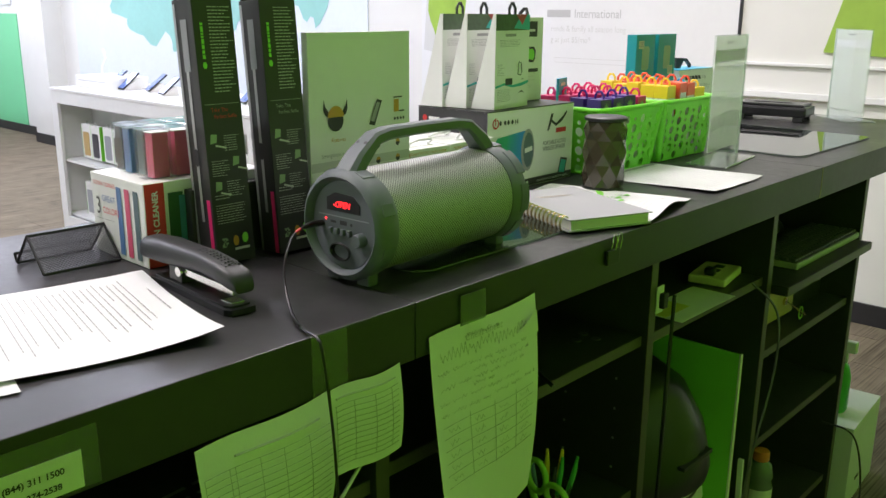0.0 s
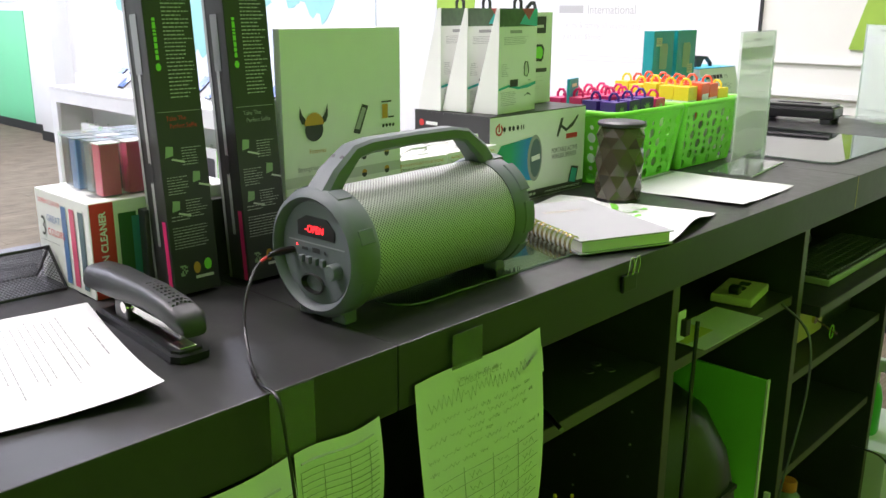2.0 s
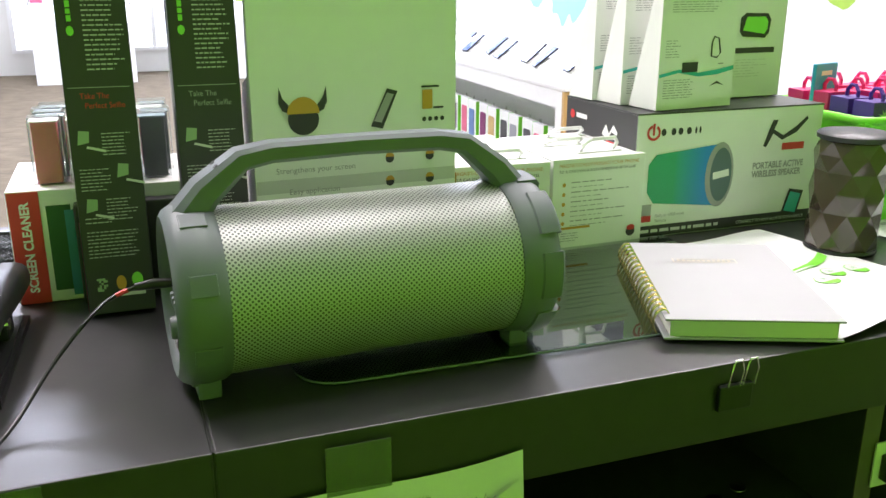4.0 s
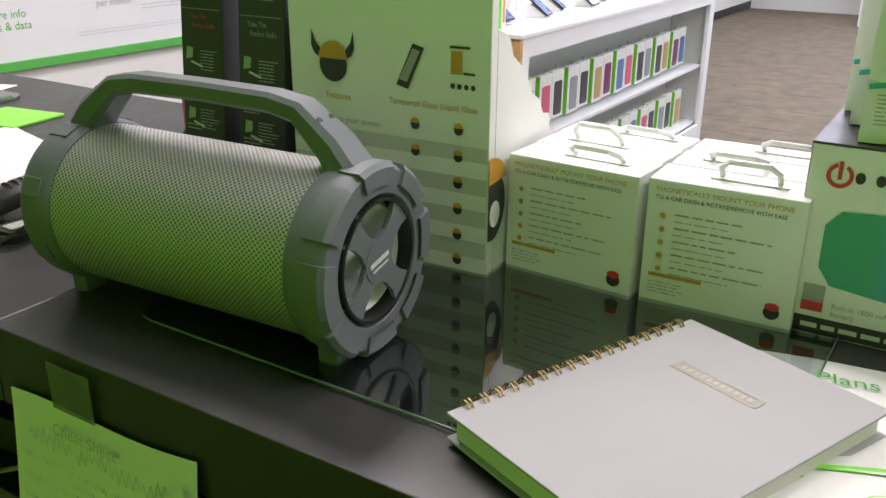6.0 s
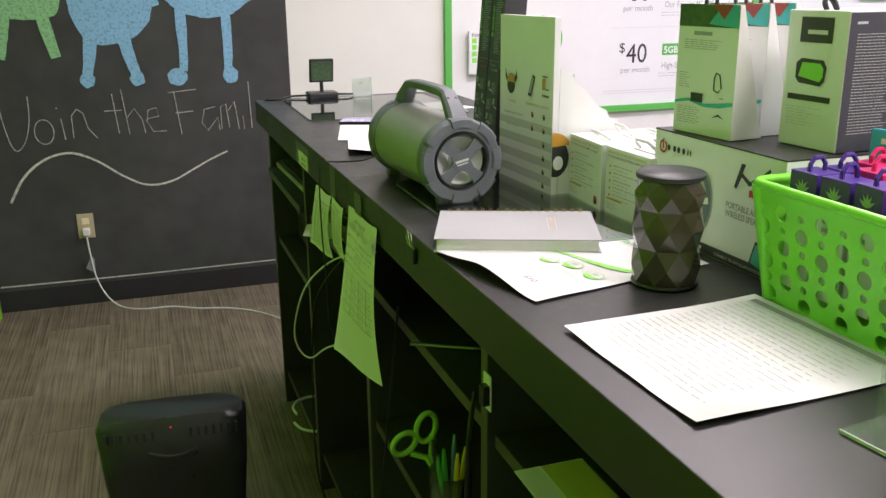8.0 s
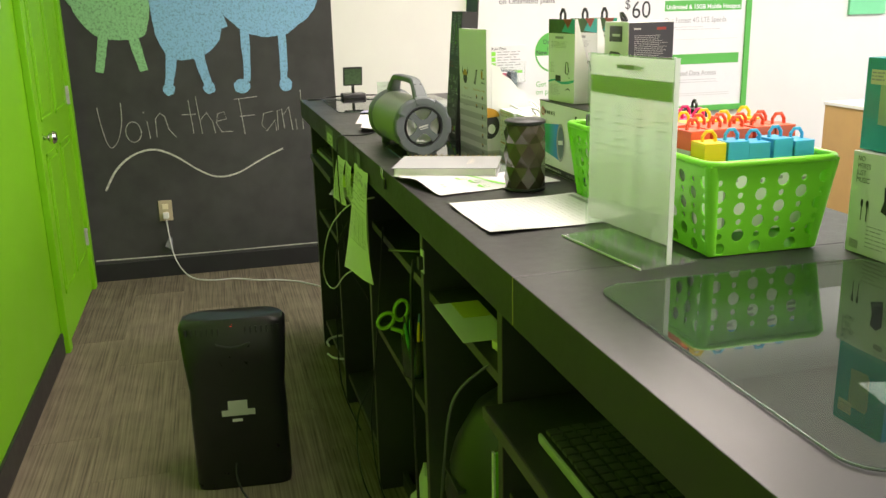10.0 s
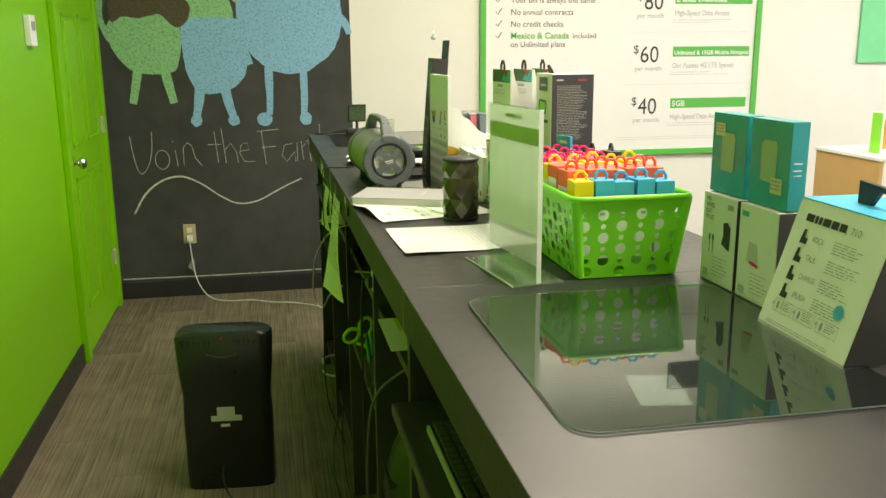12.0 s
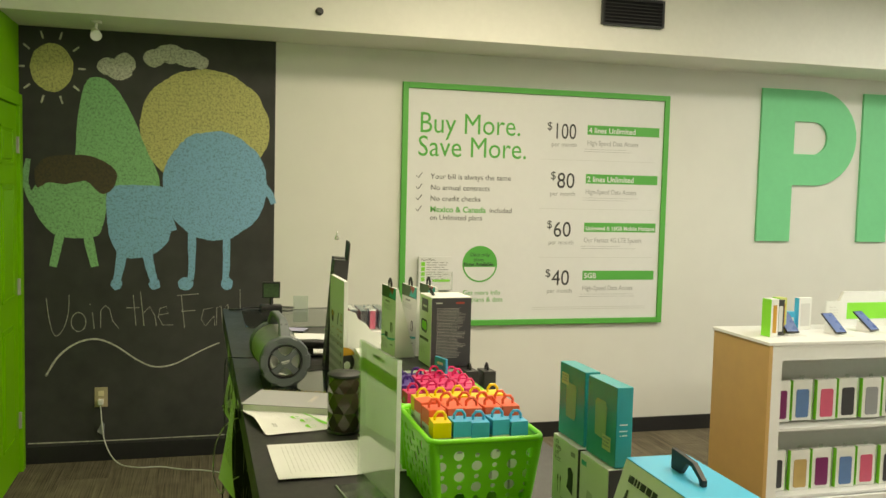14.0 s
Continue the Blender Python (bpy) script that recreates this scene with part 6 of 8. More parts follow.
def basket(x, y, L, Wd):
    """A tapering plastic basket whose walls are pierced by round holes."""
    t = thing("plastic_basket", pose(x, y, ZC), "lime green plastic basket with round holes, full of boxes", "basket", "baskets on the counter")
    H = 0.138
    flare = 0.018
    part("bottom", bx(-Wd / 2, Wd / 2, -L / 2, L / 2, 0.001, 0.005, 0.001), "basket_green", t)

    def wall(width, m):
        b = bmesh.new()
        rows = 6
        cols = max(5, int(width / 0.0262))
        # cells with round openings
        for j in range(rows):
            for i in range(cols):
                v0, v1 = 0.002 + (H - 0.018) * j / rows, 0.002 + (H - 0.018) * (j + 1) / rows
                k0, k1 = 1 + 2 * flare / width * v0 / H, 1 + 2 * flare / width * v1 / H
                ul, ur = -width / 2 + width * i / cols, -width / 2 + width * (i + 1) / cols
                sq = [(ul * k0, v0), (ur * k0, v0), (ur * k1, v1), (ul * k1, v1)]
                cx, cy = sum(p[0] for p in sq) / 4, sum(p[1] for p in sq) / 4
                big = (i + j) % 2 == 0
                r = (0.0097 if big else 0.0047) if j > 0 or big else 0.0
                n = 12
                outer = []
                for s_ in range(4):
                    p, q = sq[s_], sq[(s_ + 1) % 4]
                    for e in range(3):
                        outer.append((p[0] + (q[0] - p[0]) * e / 3, p[1] + (q[1] - p[1]) * e / 3))
                vo = [b.verts.new((u, 0, v)) for u, v in outer]
                if r == 0:
                    b.faces.new(vo)
                    continue
                vi = [b.verts.new((cx + r * math.cos(radians(-135 + 360 * e / n)), 0, cy + r * math.sin(radians(-135 + 360 * e / n)))) for e in range(n)]
                vb = [b.verts.new((vv.co.x, 0.0022, vv.co.z)) for vv in vi]
                for e in range(n):
                    b.faces.new((vo[e], vo[(e + 1) % n], vi[(e + 1) % n], vi[e]))
                    b.faces.new((vi[e], vi[(e + 1) % n], vb[(e + 1) % n], vb[e]))
        # plain strip under the rim
        k0, k1 = 1 + 2 * flare / width * (H - 0.016) / H, 1 + 2 * flare / width
        b.faces.new([b.verts.new(c) for c in ((-width / 2 * k0, 0, H - 0.016), (width / 2 * k0, 0, H - 0.016), (width / 2 * k1, 0, H), (-width / 2 * k1, 0, H))])
        bmesh.ops.transform(b, matrix=m, verts=b.verts)
        part("side", b, "basket_green", t, "side with round holes")

    lean = math.degrees(math.atan2(flare, H))
    wall(Wd, pose(0, L / 2, 0, lean, 0, 180))
    wall(Wd, pose(0, -L / 2, 0, lean, 0, 0))
    wall(L, pose(Wd / 2, 0, 0, 0, 0, 90) @ pose(0, 0, 0, lean))
    wall(L, pose(-Wd / 2, 0, 0, 0, 0, -90) @ pose(0, 0, 0, lean))
    b = bmesh.new()
    a, c, r = Wd / 2 + flare, L / 2 + flare, 0.02
    o = []
    for cx, cy, a0 in ((a - r, c - r, 0), (-a + r, c - r, 90), (-a + r, -c + r, 180), (a - r, -c + r, 270)):
        o += [(cx + r * math.cos(radians(a0 + s_)), cy + r * math.sin(radians(a0 + s_)), H) for s_ in range(0, 91, 18)]
    tube(b, o, 0.0055, 8, True)
    part("rim", b, "basket_green", t, smooth=60)
    for sx, sy in ((1, 1), (1, -1), (-1, 1), (-1, -1)):
        part("corner_post", tube(bmesh.new(), [(sx * (Wd / 2 - 0.004), sy * (L / 2 - 0.004), 0.004), (sx * (a - 0.008), sy * (c - 0.008), H - 0.002)], [0.008, 0.0105], 10), "basket_green", t, smooth=60)
    return t


basket(-1.405, 2.675, 0.218, 0.172)
basket(-1.405, 2.932, 0.218, 0.172)


def little_box(x, y, z, material, w=0.034, d=0.04, h=0.075, turn=0.0, patch=None):
    t = thing("earbud_box", pose(x, y, z, 0, 0, turn), "small bright accessory box with a loop tab in the basket", "product box", "small boxes in the baskets")
    part("carton", bx(-w / 2, w / 2, -d / 2, d / 2, -0.058, h * 0.62, 0.0008), "card_white", t)
    part("coloured_top", bx(-w / 2 - 0.0003, w / 2 + 0.0003, -d / 2 - 0.0003, d / 2 + 0.0003, h * 0.62, h, 0.0008), material, t)
    hang_loop(t, pose(0, 0, h - 0.001, 0, 0, 0), 0.02, 0.016, 0.0027, material)
    b = bmesh.new()
    for f in (facing("+x", w / 2 + 0.0004, -d / 2, 0), facing("+y", w / 2, d / 2 + 0.0004, 0)):
        lines(b, f, 0.008, 0.012, 0.026, 0.04, 3, 0.5, int(x * 999), 0.5)
    part("print", b, "print_grey", t)
    if patch:
        b = bmesh.new()
        f = facing("+x", w / 2 + 0.0006, -d / 2, 0)
        for i in range(5):
            a = radians(30 + 30 * i)
            shape(b, f, [(d / 2, h - 0.022), (d / 2 + 0.006 * math.cos(a - 0.3), h - 0.022 + 0.008 * math.sin(a - 0.3)), (d / 2 + 0.013 * math.cos(a), h - 0.022 + 0.015 * math.sin(a)), (d / 2 + 0.006 * math.cos(a + 0.3), h - 0.022 + 0.008 * math.sin(a + 0.3))])
        part("leaf_print", b, patch, t)


rnd = random.Random(3)
# purple and pink boxes in one basket
for i in range(4):
    for j in range(4):
        m_ = "purple" if (i == 0 and j < 3) or (i, j) == (1, 0) else "pink"
        little_box(-1.342 - i * 0.041, 2.603 + j * 0.047, ZC + 0.08 + 0.008 * rnd.random(), m_, turn=rnd.uniform(-6, 6), patch="sage" if i == 0 else None)
t = carton("blue_hang_card", "sky blue hanging card standing in the basket", "product box", pose(-1.44, 2.605, ZC + 0.115, 0, 0, 15), 0.006, 0.05, 0.08, "sky_blue")
part("slot", bx(0.0031, 0.0036, -0.012, 0.012, 0.064, 0.07), "card_white", t)
# yellow, red and blue boxes in the other
for j in range(4):
    for i in range(5):
        m_ = ("yellow", "orange_red", "orange_red", "sky_blue")[j]
        if i == 0 and j == 1:
            continue
        if j == 3 and i == 0:
            m_ = "yellow"
        z = ZC + 0.094 - (0.012 if j == 3 else 0) + 0.006 * rnd.random()
        little_box(-1.334 - i * 0.036, 2.86 + j * 0.046, z, m_, 0.033, 0.041, 0.075, rnd.uniform(-5, 5))
t = carton("flash_card_box", "red and white upright accessory box in the basket", "product box", pose(-1.332, 2.907, ZC + 0.095, 0, 3, 6), 0.03, 0.042, 0.082, "orange_red")
part("white_label", flat(bmesh.new(), facing("+x", 0.0153, -0.021, 0), 0.004, 0.01, 0.038, 0.06), "card_white", t)
for i in range(2):
    t = carton("black_accessory_box", "small black accessory box with hang loop behind the baskets", "product box", pose(-1.522 - i * 0.04, 2.555 + i * 0.008, ZC, 0, 0, 4), 0.03, 0.045, 0.155, "card_black", "black accessory boxes")
    hang_loop(t, pose(0, 0, 0.154, 0, 0, 90), 0.014, 0.016, 0.003)
    part("foot_print", flat(bmesh.new(), facing("+y", 0.015, 0.0228, 0), 0.001, 0.001, 0.029, 0.04), "print_light", t)

# earphone boxes, teal over white
for i in range(2):
    y = 3.116 + i * 0.108
    t = carton("earphone_carton", "white wireless earphone carton standing upright", "product box", pose(-1.548 - i * 0.002, y - 0.002 + i * 0.004, ZC, 0, 0, 1), 0.040, 0.1015, 0.147, "card_white", "earphone cartons")
    part("black_end", flat(bmesh.new(), facing("+y", 0.02, 0.0511, 0), 0.001, 0.002, 0.039, 0.146), "card_black", t)
    f = facing("+x", 0.0203, -0.0505, 0) @ Matrix.Diagonal((0.87, 1, 1, 1))
    if i == 0:
        for k, body in enumerate(("NO", "WIRES", "JUST", "MUSIC")):
            letters("lettering", body, f, 0.012, 0.134 - k * 0.010, 0.0105, "print_black", t)
        b = bmesh.new()
        for u in (0.03, 0.042):
            shape(b, f, ellipse(u, 0.075, 0.003, 0.006, 10))
            flat(b, f, u - 0.001, 0.05, u + 0.001, 0.072)
        part("earphone_picture", b, "print_black", t)
        part("case_picture", shape(bmesh.new(), f, [(0.072, 0.07), (0.10, 0.062), (0.102, 0.1), (0.09, 0.108), (0.076, 0.104), (0.078, 0.085)]), "print_black", t)
    else:
        part("case_picture", shape(bmesh.new(), f, [(0.03, 0.06), (0.065, 0.056), (0.058, 0.09), (0.036, 0.092)]), "card_grey", t)
        part("case_picture", shape(bmesh.new(), f, [(0.04, 0.058), (0.066, 0.055), (0.068, 0.06), (0.04, 0.063)], 0.0009), "pink", t)
    part("brand_mark", flat(bmesh.new(), f, 0.088 if i == 0 else 0.008, 0.128, 0.108 if i == 0 else 0.03, 0.136), "print_grey" if i == 0 else "print_teal", t)
    b = bmesh.new()
    for k in range(9):
        flat(b, f, 0.01 + k * 0.0022, 0.008, 0.0112 + k * 0.0022, 0.02)
    lines(b, f, 0.045, 0.01, 0.1, 0.045, 6, 0.2, k, 0.4, words=5)
    part("print", b, "print_grey", t)
    t = carton("teal_earphone_box", "glossy teal earphone box stacked on a white carton", "product box", pose(-1.552 - i * 0.002, y - 0.004 + i * 0.007, ZC + 0.148, 0, 0, 2), 0.028, 0.1, 0.128, "teal_box", "teal earphone boxes")
    f = facing("+x", 0.0143, -0.05, 0) @ Matrix.Diagonal((0.87, 1, 1, 1))
    part("case_print", shape(bmesh.new(), f, [(0.035, 0.038), (0.072, 0.036), (0.078, 0.042), (0.08, 0.09), (0.074, 0.098), (0.04, 0.098), (0.034, 0.092)]), "pale_print", t)
    part("price_sticker", flat(bmesh.new(), f, (0.012, 0.066)[i], (0.092, 0.022)[i], (0.044, 0.098)[i], (0.112, 0.045)[i], 0.0008), "sticker", t)
    part("print", lines(bmesh.new(), f, (0.014, 0.068)[i], (0.095, 0.025)[i], (0.042, 0.096)[i], (0.109, 0.042)[i], 3, 0.5, 3, 0.2, 0.0011, 3), "print_grey", t)
    if i:
        letters("lettering", "i11", facing("+y", 0.014, 0.0502, 0), 0.019, 0.05, 0.02, "card_white", t, turn=90)

# rugged speaker wedge box
t = thing("rugged_speaker_box", pose(-1.488, 3.407, ZC, 0, 0, -1), "pale slanted speaker carton with sky blue top and black side", "product box")
prof = [(0, 0.0006), (-0.055, 0.175), (-0.155, 0.175), (-0.155, 0.0006)]
part("carton", prism(bmesh.new(), prof, -0.098, 0.098, pose(0, 0, 0, 90)), "card_white", t)
part("black_side", prism(bmesh.new(), [(x * 0.985 - 0.001, z * 0.985 + 0.001) for x, z in prof], -0.0995, -0.098, pose(0, 0, 0, 90)), "card_black", t)
part("blue_top", bx(-0.155, -0.055, -0.098, 0.098, 0.1752, 0.1768), "sky_blue", t)
f = Matrix.Translation((0.0004, -0.098, 0)) @ Matrix.Rotation(-math.atan2(0.055, 0.175), 4, "Y") @ facing("+x", 0, 0, 0)
part("title_mark", lines(bmesh.new(), f, 0.025, 0.155, 0.115, 0.166, 1, 0.95, 2, 0.0, 0.0006, 7), "print_black", t)
letters("lettering", "710", f, 0.122, 0.155, 0.014, "print_grey", t)
for i, body in enumerate(("ROCK", "TALK", "CHARGE", "SPLASH")):
    v = 0.125 - i * 0.026
    part("icon", shape(bmesh.new(), f, [(0.028, v), (0.044, v), (0.044, v + 0.008), (0.037, v + 0.009), (0.036, v + 0.02), (0.03, v + 0.019)]), "print_black", t)
    letters("lettering", body, f, 0.054, v + 0.006, 0.0115, "print_grey", t, squeeze=0.8)
    part("print", lines(bmesh.new(), f, 0.1, v - 0.002, 0.17, v + 0.016, 5, 0.3, i, 0.4, words=5), "print_grey", t)
part("print", lines(bmesh.new(), f, 0.02, 0.006, 0.17, 0.012, 2, 0.3, 8, 0.3, words=12), "print_grey", t)
for i in range(3):
    u = 0.024 + i * 0.05
    b = bmesh.new()
    for q in ((0, 0, 0.042, 0.0006), (0, 0.017, 0.042, 0.0176), (0, 0, 0.0006, 0.0176), (0.0414, 0, 0.042, 0.0176), (-0.005, 0.009, 0.001, 0.0102), (-0.0026, 0.0066, -0.0014, 0.0126)):
        flat(b, f, u + q[0], 0.026 + q[1], u + q[2], 0.026 + q[3])
    shape(b, f, ellipse(u + 0.009, 0.0348, 0.003, 0.006, 12))
    part("boxed_note", b, "print_grey", t)
    part("print", lines(bmesh.new(), f, u + 0.016, 0.029, u + 0.039, 0.041, 4, 0.4, i + 20, 0.3, words=4), "print_grey", t)
part("badge", shape(bmesh.new(), f, ellipse(0.155, 0.06, 0.01, 0.01, 20)), "sky_blue", t)
b = prism(bmesh.new(), [(-0.04, 0.1768), (-0.04, 0.207), (0.02, 0.203), (0.047, 0.186), (0.047, 0.1768), (0.04, 0.1768), (0.036, 0.185), (0.016, 0.196), (0.002, 0.197), (-0.014, 0.1768)], -0.105, -0.098, Matrix(((0, 0, 1, 0), (1, 0, 0, 0), (0, 1, 0, 0), (0, 0, 0, 1))))
part("carry_strap", b, "rubber_dark", t)
g = facing("+y", 0, 0.0998, 0)
part("brand_mark", flat(bmesh.new(), g, 0.09, 0.145, 0.13, 0.152), "print_light", t)
letters("lettering", "710", g, 0.088, 0.118, 0.026, "sky_blue", t)

# small things at the counter's far end
t = thing("payment_screen", pose(-1.213, 0.455, ZC) @ Matrix.Diagonal((1.1, 1.1, 1.1, 1)), "small tilting payment screen on a cabled black base", "payment screen")
part("base", bx(-0.045, 0.045, -0.03, 0.03, 0.0008, 0.022, 0.006), "plastic_black", t)
part("stalk", tube(bmesh.new(), [(0, 0, 0.02), (0, 0, 0.05)], 0.006, 8), "plastic_black", t)
b = bx(-0.036, 0.036, -0.005, 0.005, 0, 0.07, 0.003)
bmesh.ops.transform(b, matrix=pose(0, 0, 0.05, -12), verts=b.verts)
part("screen_body", b, "plastic_black", t)
b = bx(-0.031, 0.031, 0.0052, 0.0058, 0.006, 0.064)
bmesh.ops.transform(b, matrix=pose(0, 0, 0.05, -12), verts=b.verts)
part("screen", b, "photo_dark", t)
part("cord", tube(bmesh.new(), smooth_line([(0.04, 0, 0.012), (0.09, -0.01, 0.01), (0.13, 0.02, 0.006), (0.17, 0.0, 0.004)]), 0.003, 6), "plastic_black", t, smooth=60)
part("cord", tube(bmesh.new(), smooth_line([(-0.04, 0, 0.012), (-0.08, 0.01, 0.012), (-0.11, -0.03, 0.006)]), 0.003, 6), "plastic_black", t, smooth=60)
sign_stand(pose(-1.345, 0.47, ZC, 0, 0, 90), 0.065, 0.065, "tiny clear stand with a green card", 3)

# ---- on and under the counter's front ----


def hanging_sheet(name, label, y0, y1, z0, z1, bulge, sag, material="paper", curl=0.0):
    """A sheet taped to the fascia, hanging and bowing out into the aisle."""
    t = thing(name, at_counter(-0.9985, 0, 0), label, "paper")
    b = bmesh.new()
    n, m = 12, 18
    g = []
    for i in range(n + 1):
        row = []
        for j in range(m + 1):
            u, v = i / n, j / m
            x = bulge * math.sin(math.pi * min(v * 0.9, 1)) * (0.6 + 0.4 * u) + curl * v * v * (u - 0.9) + 0.002
            row.append(b.verts.new((x, y0 + (y1 - y0) * u, z1 - (z1 - z0) * v - sag * (1 - u) * (1 - 0.3 * v) + 0.004 * math.sin(u * 5 + 1))))
        g.append(row)
    for i in range(n):
        for j in range(m):
            b.faces.new((g[i][j], g[i + 1][j], g[i + 1][j + 1], g[i][j + 1]))
    part("sheet", b, material, t, smooth=80)

    def at(u, v, off=0.0009):
        i, j = min(int(u * n), n - 1), min(int(v * m), m - 1)
        fu, fv = u * n - i, v * m - j
        p = G[i][j] * (1 - fu) * (1 - fv) + G[i + 1][j] * fu * (1 - fv) + G[i + 1][j + 1] * fu * fv + G[i][j + 1] * (1 - fu) * fv
        return p + Vector((off, 0, 0))

    G = [[Vector((bulge * math.sin(math.pi * min(j / m * 0.9, 1)) * (0.6 + 0.4 * i / n) + curl * (j / m) ** 2 * (i / n - 0.9) + 0.002, y0 + (y1 - y0) * i / n, z1 - (z1 - z0) * j / m - sag * (1 - i / n) * (1 - 0.3 * j / m) + 0.004 * math.sin(i / n * 5 + 1))) for j in range(m + 1)] for i in range(n + 1)]
    return t, at


t, at = hanging_sheet("handwritten_sheet", "handwritten cheat sheet taped to the counter edge", 1.745, 1.957, 0.745, 1.040, 0.012, 0.012, curl=-0.045)
rnd = random.Random(11)


def scribble(u0, u1, v, amp, n, r=0.00035):
    b = bmesh.new()
    tube(b, [at(u0 + (u1 - u0) * i / n, v + amp * (rnd.random() - 0.5) + (amp * 0.7 if i % 2 else -amp * 0.7)) for i in range(n + 1)], r, 3)
    return b


part("handwriting", scribble(0.08, 0.92, 0.115, 0.03, 46, 0.0004), "print_mid", t)
part("folded_corner", shape(bmesh.new(), facing("+x", 0.0105, 1.914, 0.985), [(0, 0.01), (0.042, 0.0), (0.036, 0.034)]), "paper", t)
for k, (u0, u1, v) in enumerate(((0.3, 0.62, 0.06), (0.05, 0.88, 0.185), (0.35, 0.9, 0.22), (0.05, 0.85, 0.255), (0.35, 0.55, 0.285), (0.05, 0.8, 0.32), (0.05, 0.5, 0.37), (0.55, 0.95, 0.36))):
    u = u0
    while u < u1:
        w = 0.06 + 0.09 * rnd.random()
        part("handwriting", scribble(u, min(u + w, u1), v, 0.009, 8), "print_mid", t)
        u += w + 0.03
for v in (0.42, 0.47, 0.525, 0.58, 0.635, 0.69):
    part("ruled_line", tube(bmesh.new(), [at(0.06 + 0.88 * i / 10, v) for i in range(11)], 0.0004, 3), "print_grey", t)
    for u in (0.1, 0.34, 0.58, 0.8):
        if v > 0.42:
            part("handwriting", scribble(u, u + 0.1, v - 0.025, 0.012, 5), "print_mid", t)
for u in (0.3, 0.54, 0.76):
    part("ruled_line", tube(bmesh.new(), [at(u, 0.4 + 0.3 * i / 8) for i in range(9)], 0.0004, 3), "print_grey", t)
letters("heading", "Cheat Sheet", facing("+x", 0.0085, 1.803, 1.012), 0, 0, 0.015, "print_mid", t, lean=0.2)
t, at = hanging_sheet("schedule_sheet", "printed schedule grid taped under the counter edge", 1.589, 1.695, 0.908, 1.016, 0.006, 0.006)
for v in [0.2 + 0.062 * i for i in range(12)]:
    part("ruled_line", tube(bmesh.new(), [at(0.04 + 0.9 * i / 8, v) for i in range(9)], 0.0004, 3), "print_grey", t)
for u in (0.05, 0.3, 0.6, 0.84):
    part("ruled_line", tube(bmesh.new(), [at(u, 0.2 + 0.68 * i / 6) for i in range(7)], 0.0004, 3), "print_grey", t)
part("heading", tube(bmesh.new(), [at(0.06 + 0.84 * i / 6, 0.12) for i in range(7)], 0.0013, 4), "print_mid", t)
t, at = hanging_sheet("schedule_sheet", "printed schedule grid taped under the counter edge", 1.420, 1.585, 0.878, 1.016, 0.012, 0.014, curl=-0.02)
for v in [0.24 + 0.052 * i for i in range(14)]:
    part("ruled_line", tube(bmesh.new(), [at(0.03 + 0.94 * i / 8, v) for i in range(9)], 0.0004, 3), "print_grey", t)
for u in (0.03, 0.2, 0.24, 0.42, 0.6, 0.8):
    part("ruled_line", tube(bmesh.new(), [at(u, 0.24 + 0.68 * i / 6) for i in range(7)], 0.0004, 3), "print_grey", t)
part("heading", tube(bmesh.new(), [at(0.25 + 0.65 * i / 6, 0.16) for i in range(7)], 0.0015, 4), "print_mid", t)
for y0, y1, z0, z1 in ((1.801, 1.85, 1.031, 1.071), (1.567, 1.617, 1.006, 1.079), (1.16, 1.33, 1.012, 1.068)):
    t = thing("tape_strip", at_counter(-0.9995, 0, 0), "strip of clear tape on the counter edge", "tape", "tape strips")
    part("film", bx(0.0002 if y0 != 1.801 else 0.004, 0.0005 if y0 != 1.801 else 0.0043, y0, y1, z0, z1), "tape", t)
t = thing("phone_number_label", at_counter(-0.9985, 0, 0), "white label with two printed phone numbers", "label")
part("label", bx(0, 0.0006, 1.20, 1.314, 1.014, 1.049), "paper", t)
f = facing("+x", 0.0008, 1.302, 0.989)
letters("lettering", "1 (844) 311 1500", f, -0.062, 0.044, 0.0083, "print_black", t, bold=0.0002)
letters("lettering", ": 1 (800) 274-2538", f, -0.066, 0.031, 0.0078, "print_black", t, bold=0.0002)
t = thing("binder_clip", at_counter(-1.0, 2.155, ZC), "black binder clip with silver handles on the counter edge", "clip")
part("jaw", bx(0.0005, 0.006, -0.017, 0.017, -0.042, -0.018, 0.002), "plastic_black", t)
for y in (-0.003, 0.012):
    b = bmesh.new()
    tube(b, [(0.005, y - 0.006, -0.02), (0.008, y - 0.006, -0.004), (0.008, y - 0.003, 0.006), (0.008, y + 0.003, 0.006), (0.008, y + 0.006, -0.004), (0.005, y + 0.006, -0.02)], 0.0009, 6)
    part("handle", b, "chrome", t)


def keyboard(x, y, z, turn):
    t = thing("keyboard", pose(x, y, z, 0, 0, turn), "black computer keyboard on the pull-out tray", "keyboard", "keyboards")
    part("case", bx(-0.068, 0.068, -0.215, 0.215, 0.0006, 0.016, 0.004), "key_frame", t)
    part("deck", bx(-0.064, 0.064, -0.211, 0.211, 0.016, 0.0175), "plastic_black", t)
    key = mesh_of(bx(-0.0082, 0.0082, -0.0082, 0.0082, 0, 0.006, 0.0012), "key_black")
    for r in range(6):
        for c in range(21):
            if r == 0 and 5 < c < 11:
                continue
            o = new("key", key)
            o.parent = t
            o.matrix_basis = pose(-0.052 + r * 0.0205, -0.2 + c * 0.02 + (r % 3) * 0.002 - 0.002, 0.0177)
    part("space_bar", bx(0.044, 0.060, -0.095, 0.015, 0.0177, 0.0235, 0.001), "plastic_black", t)


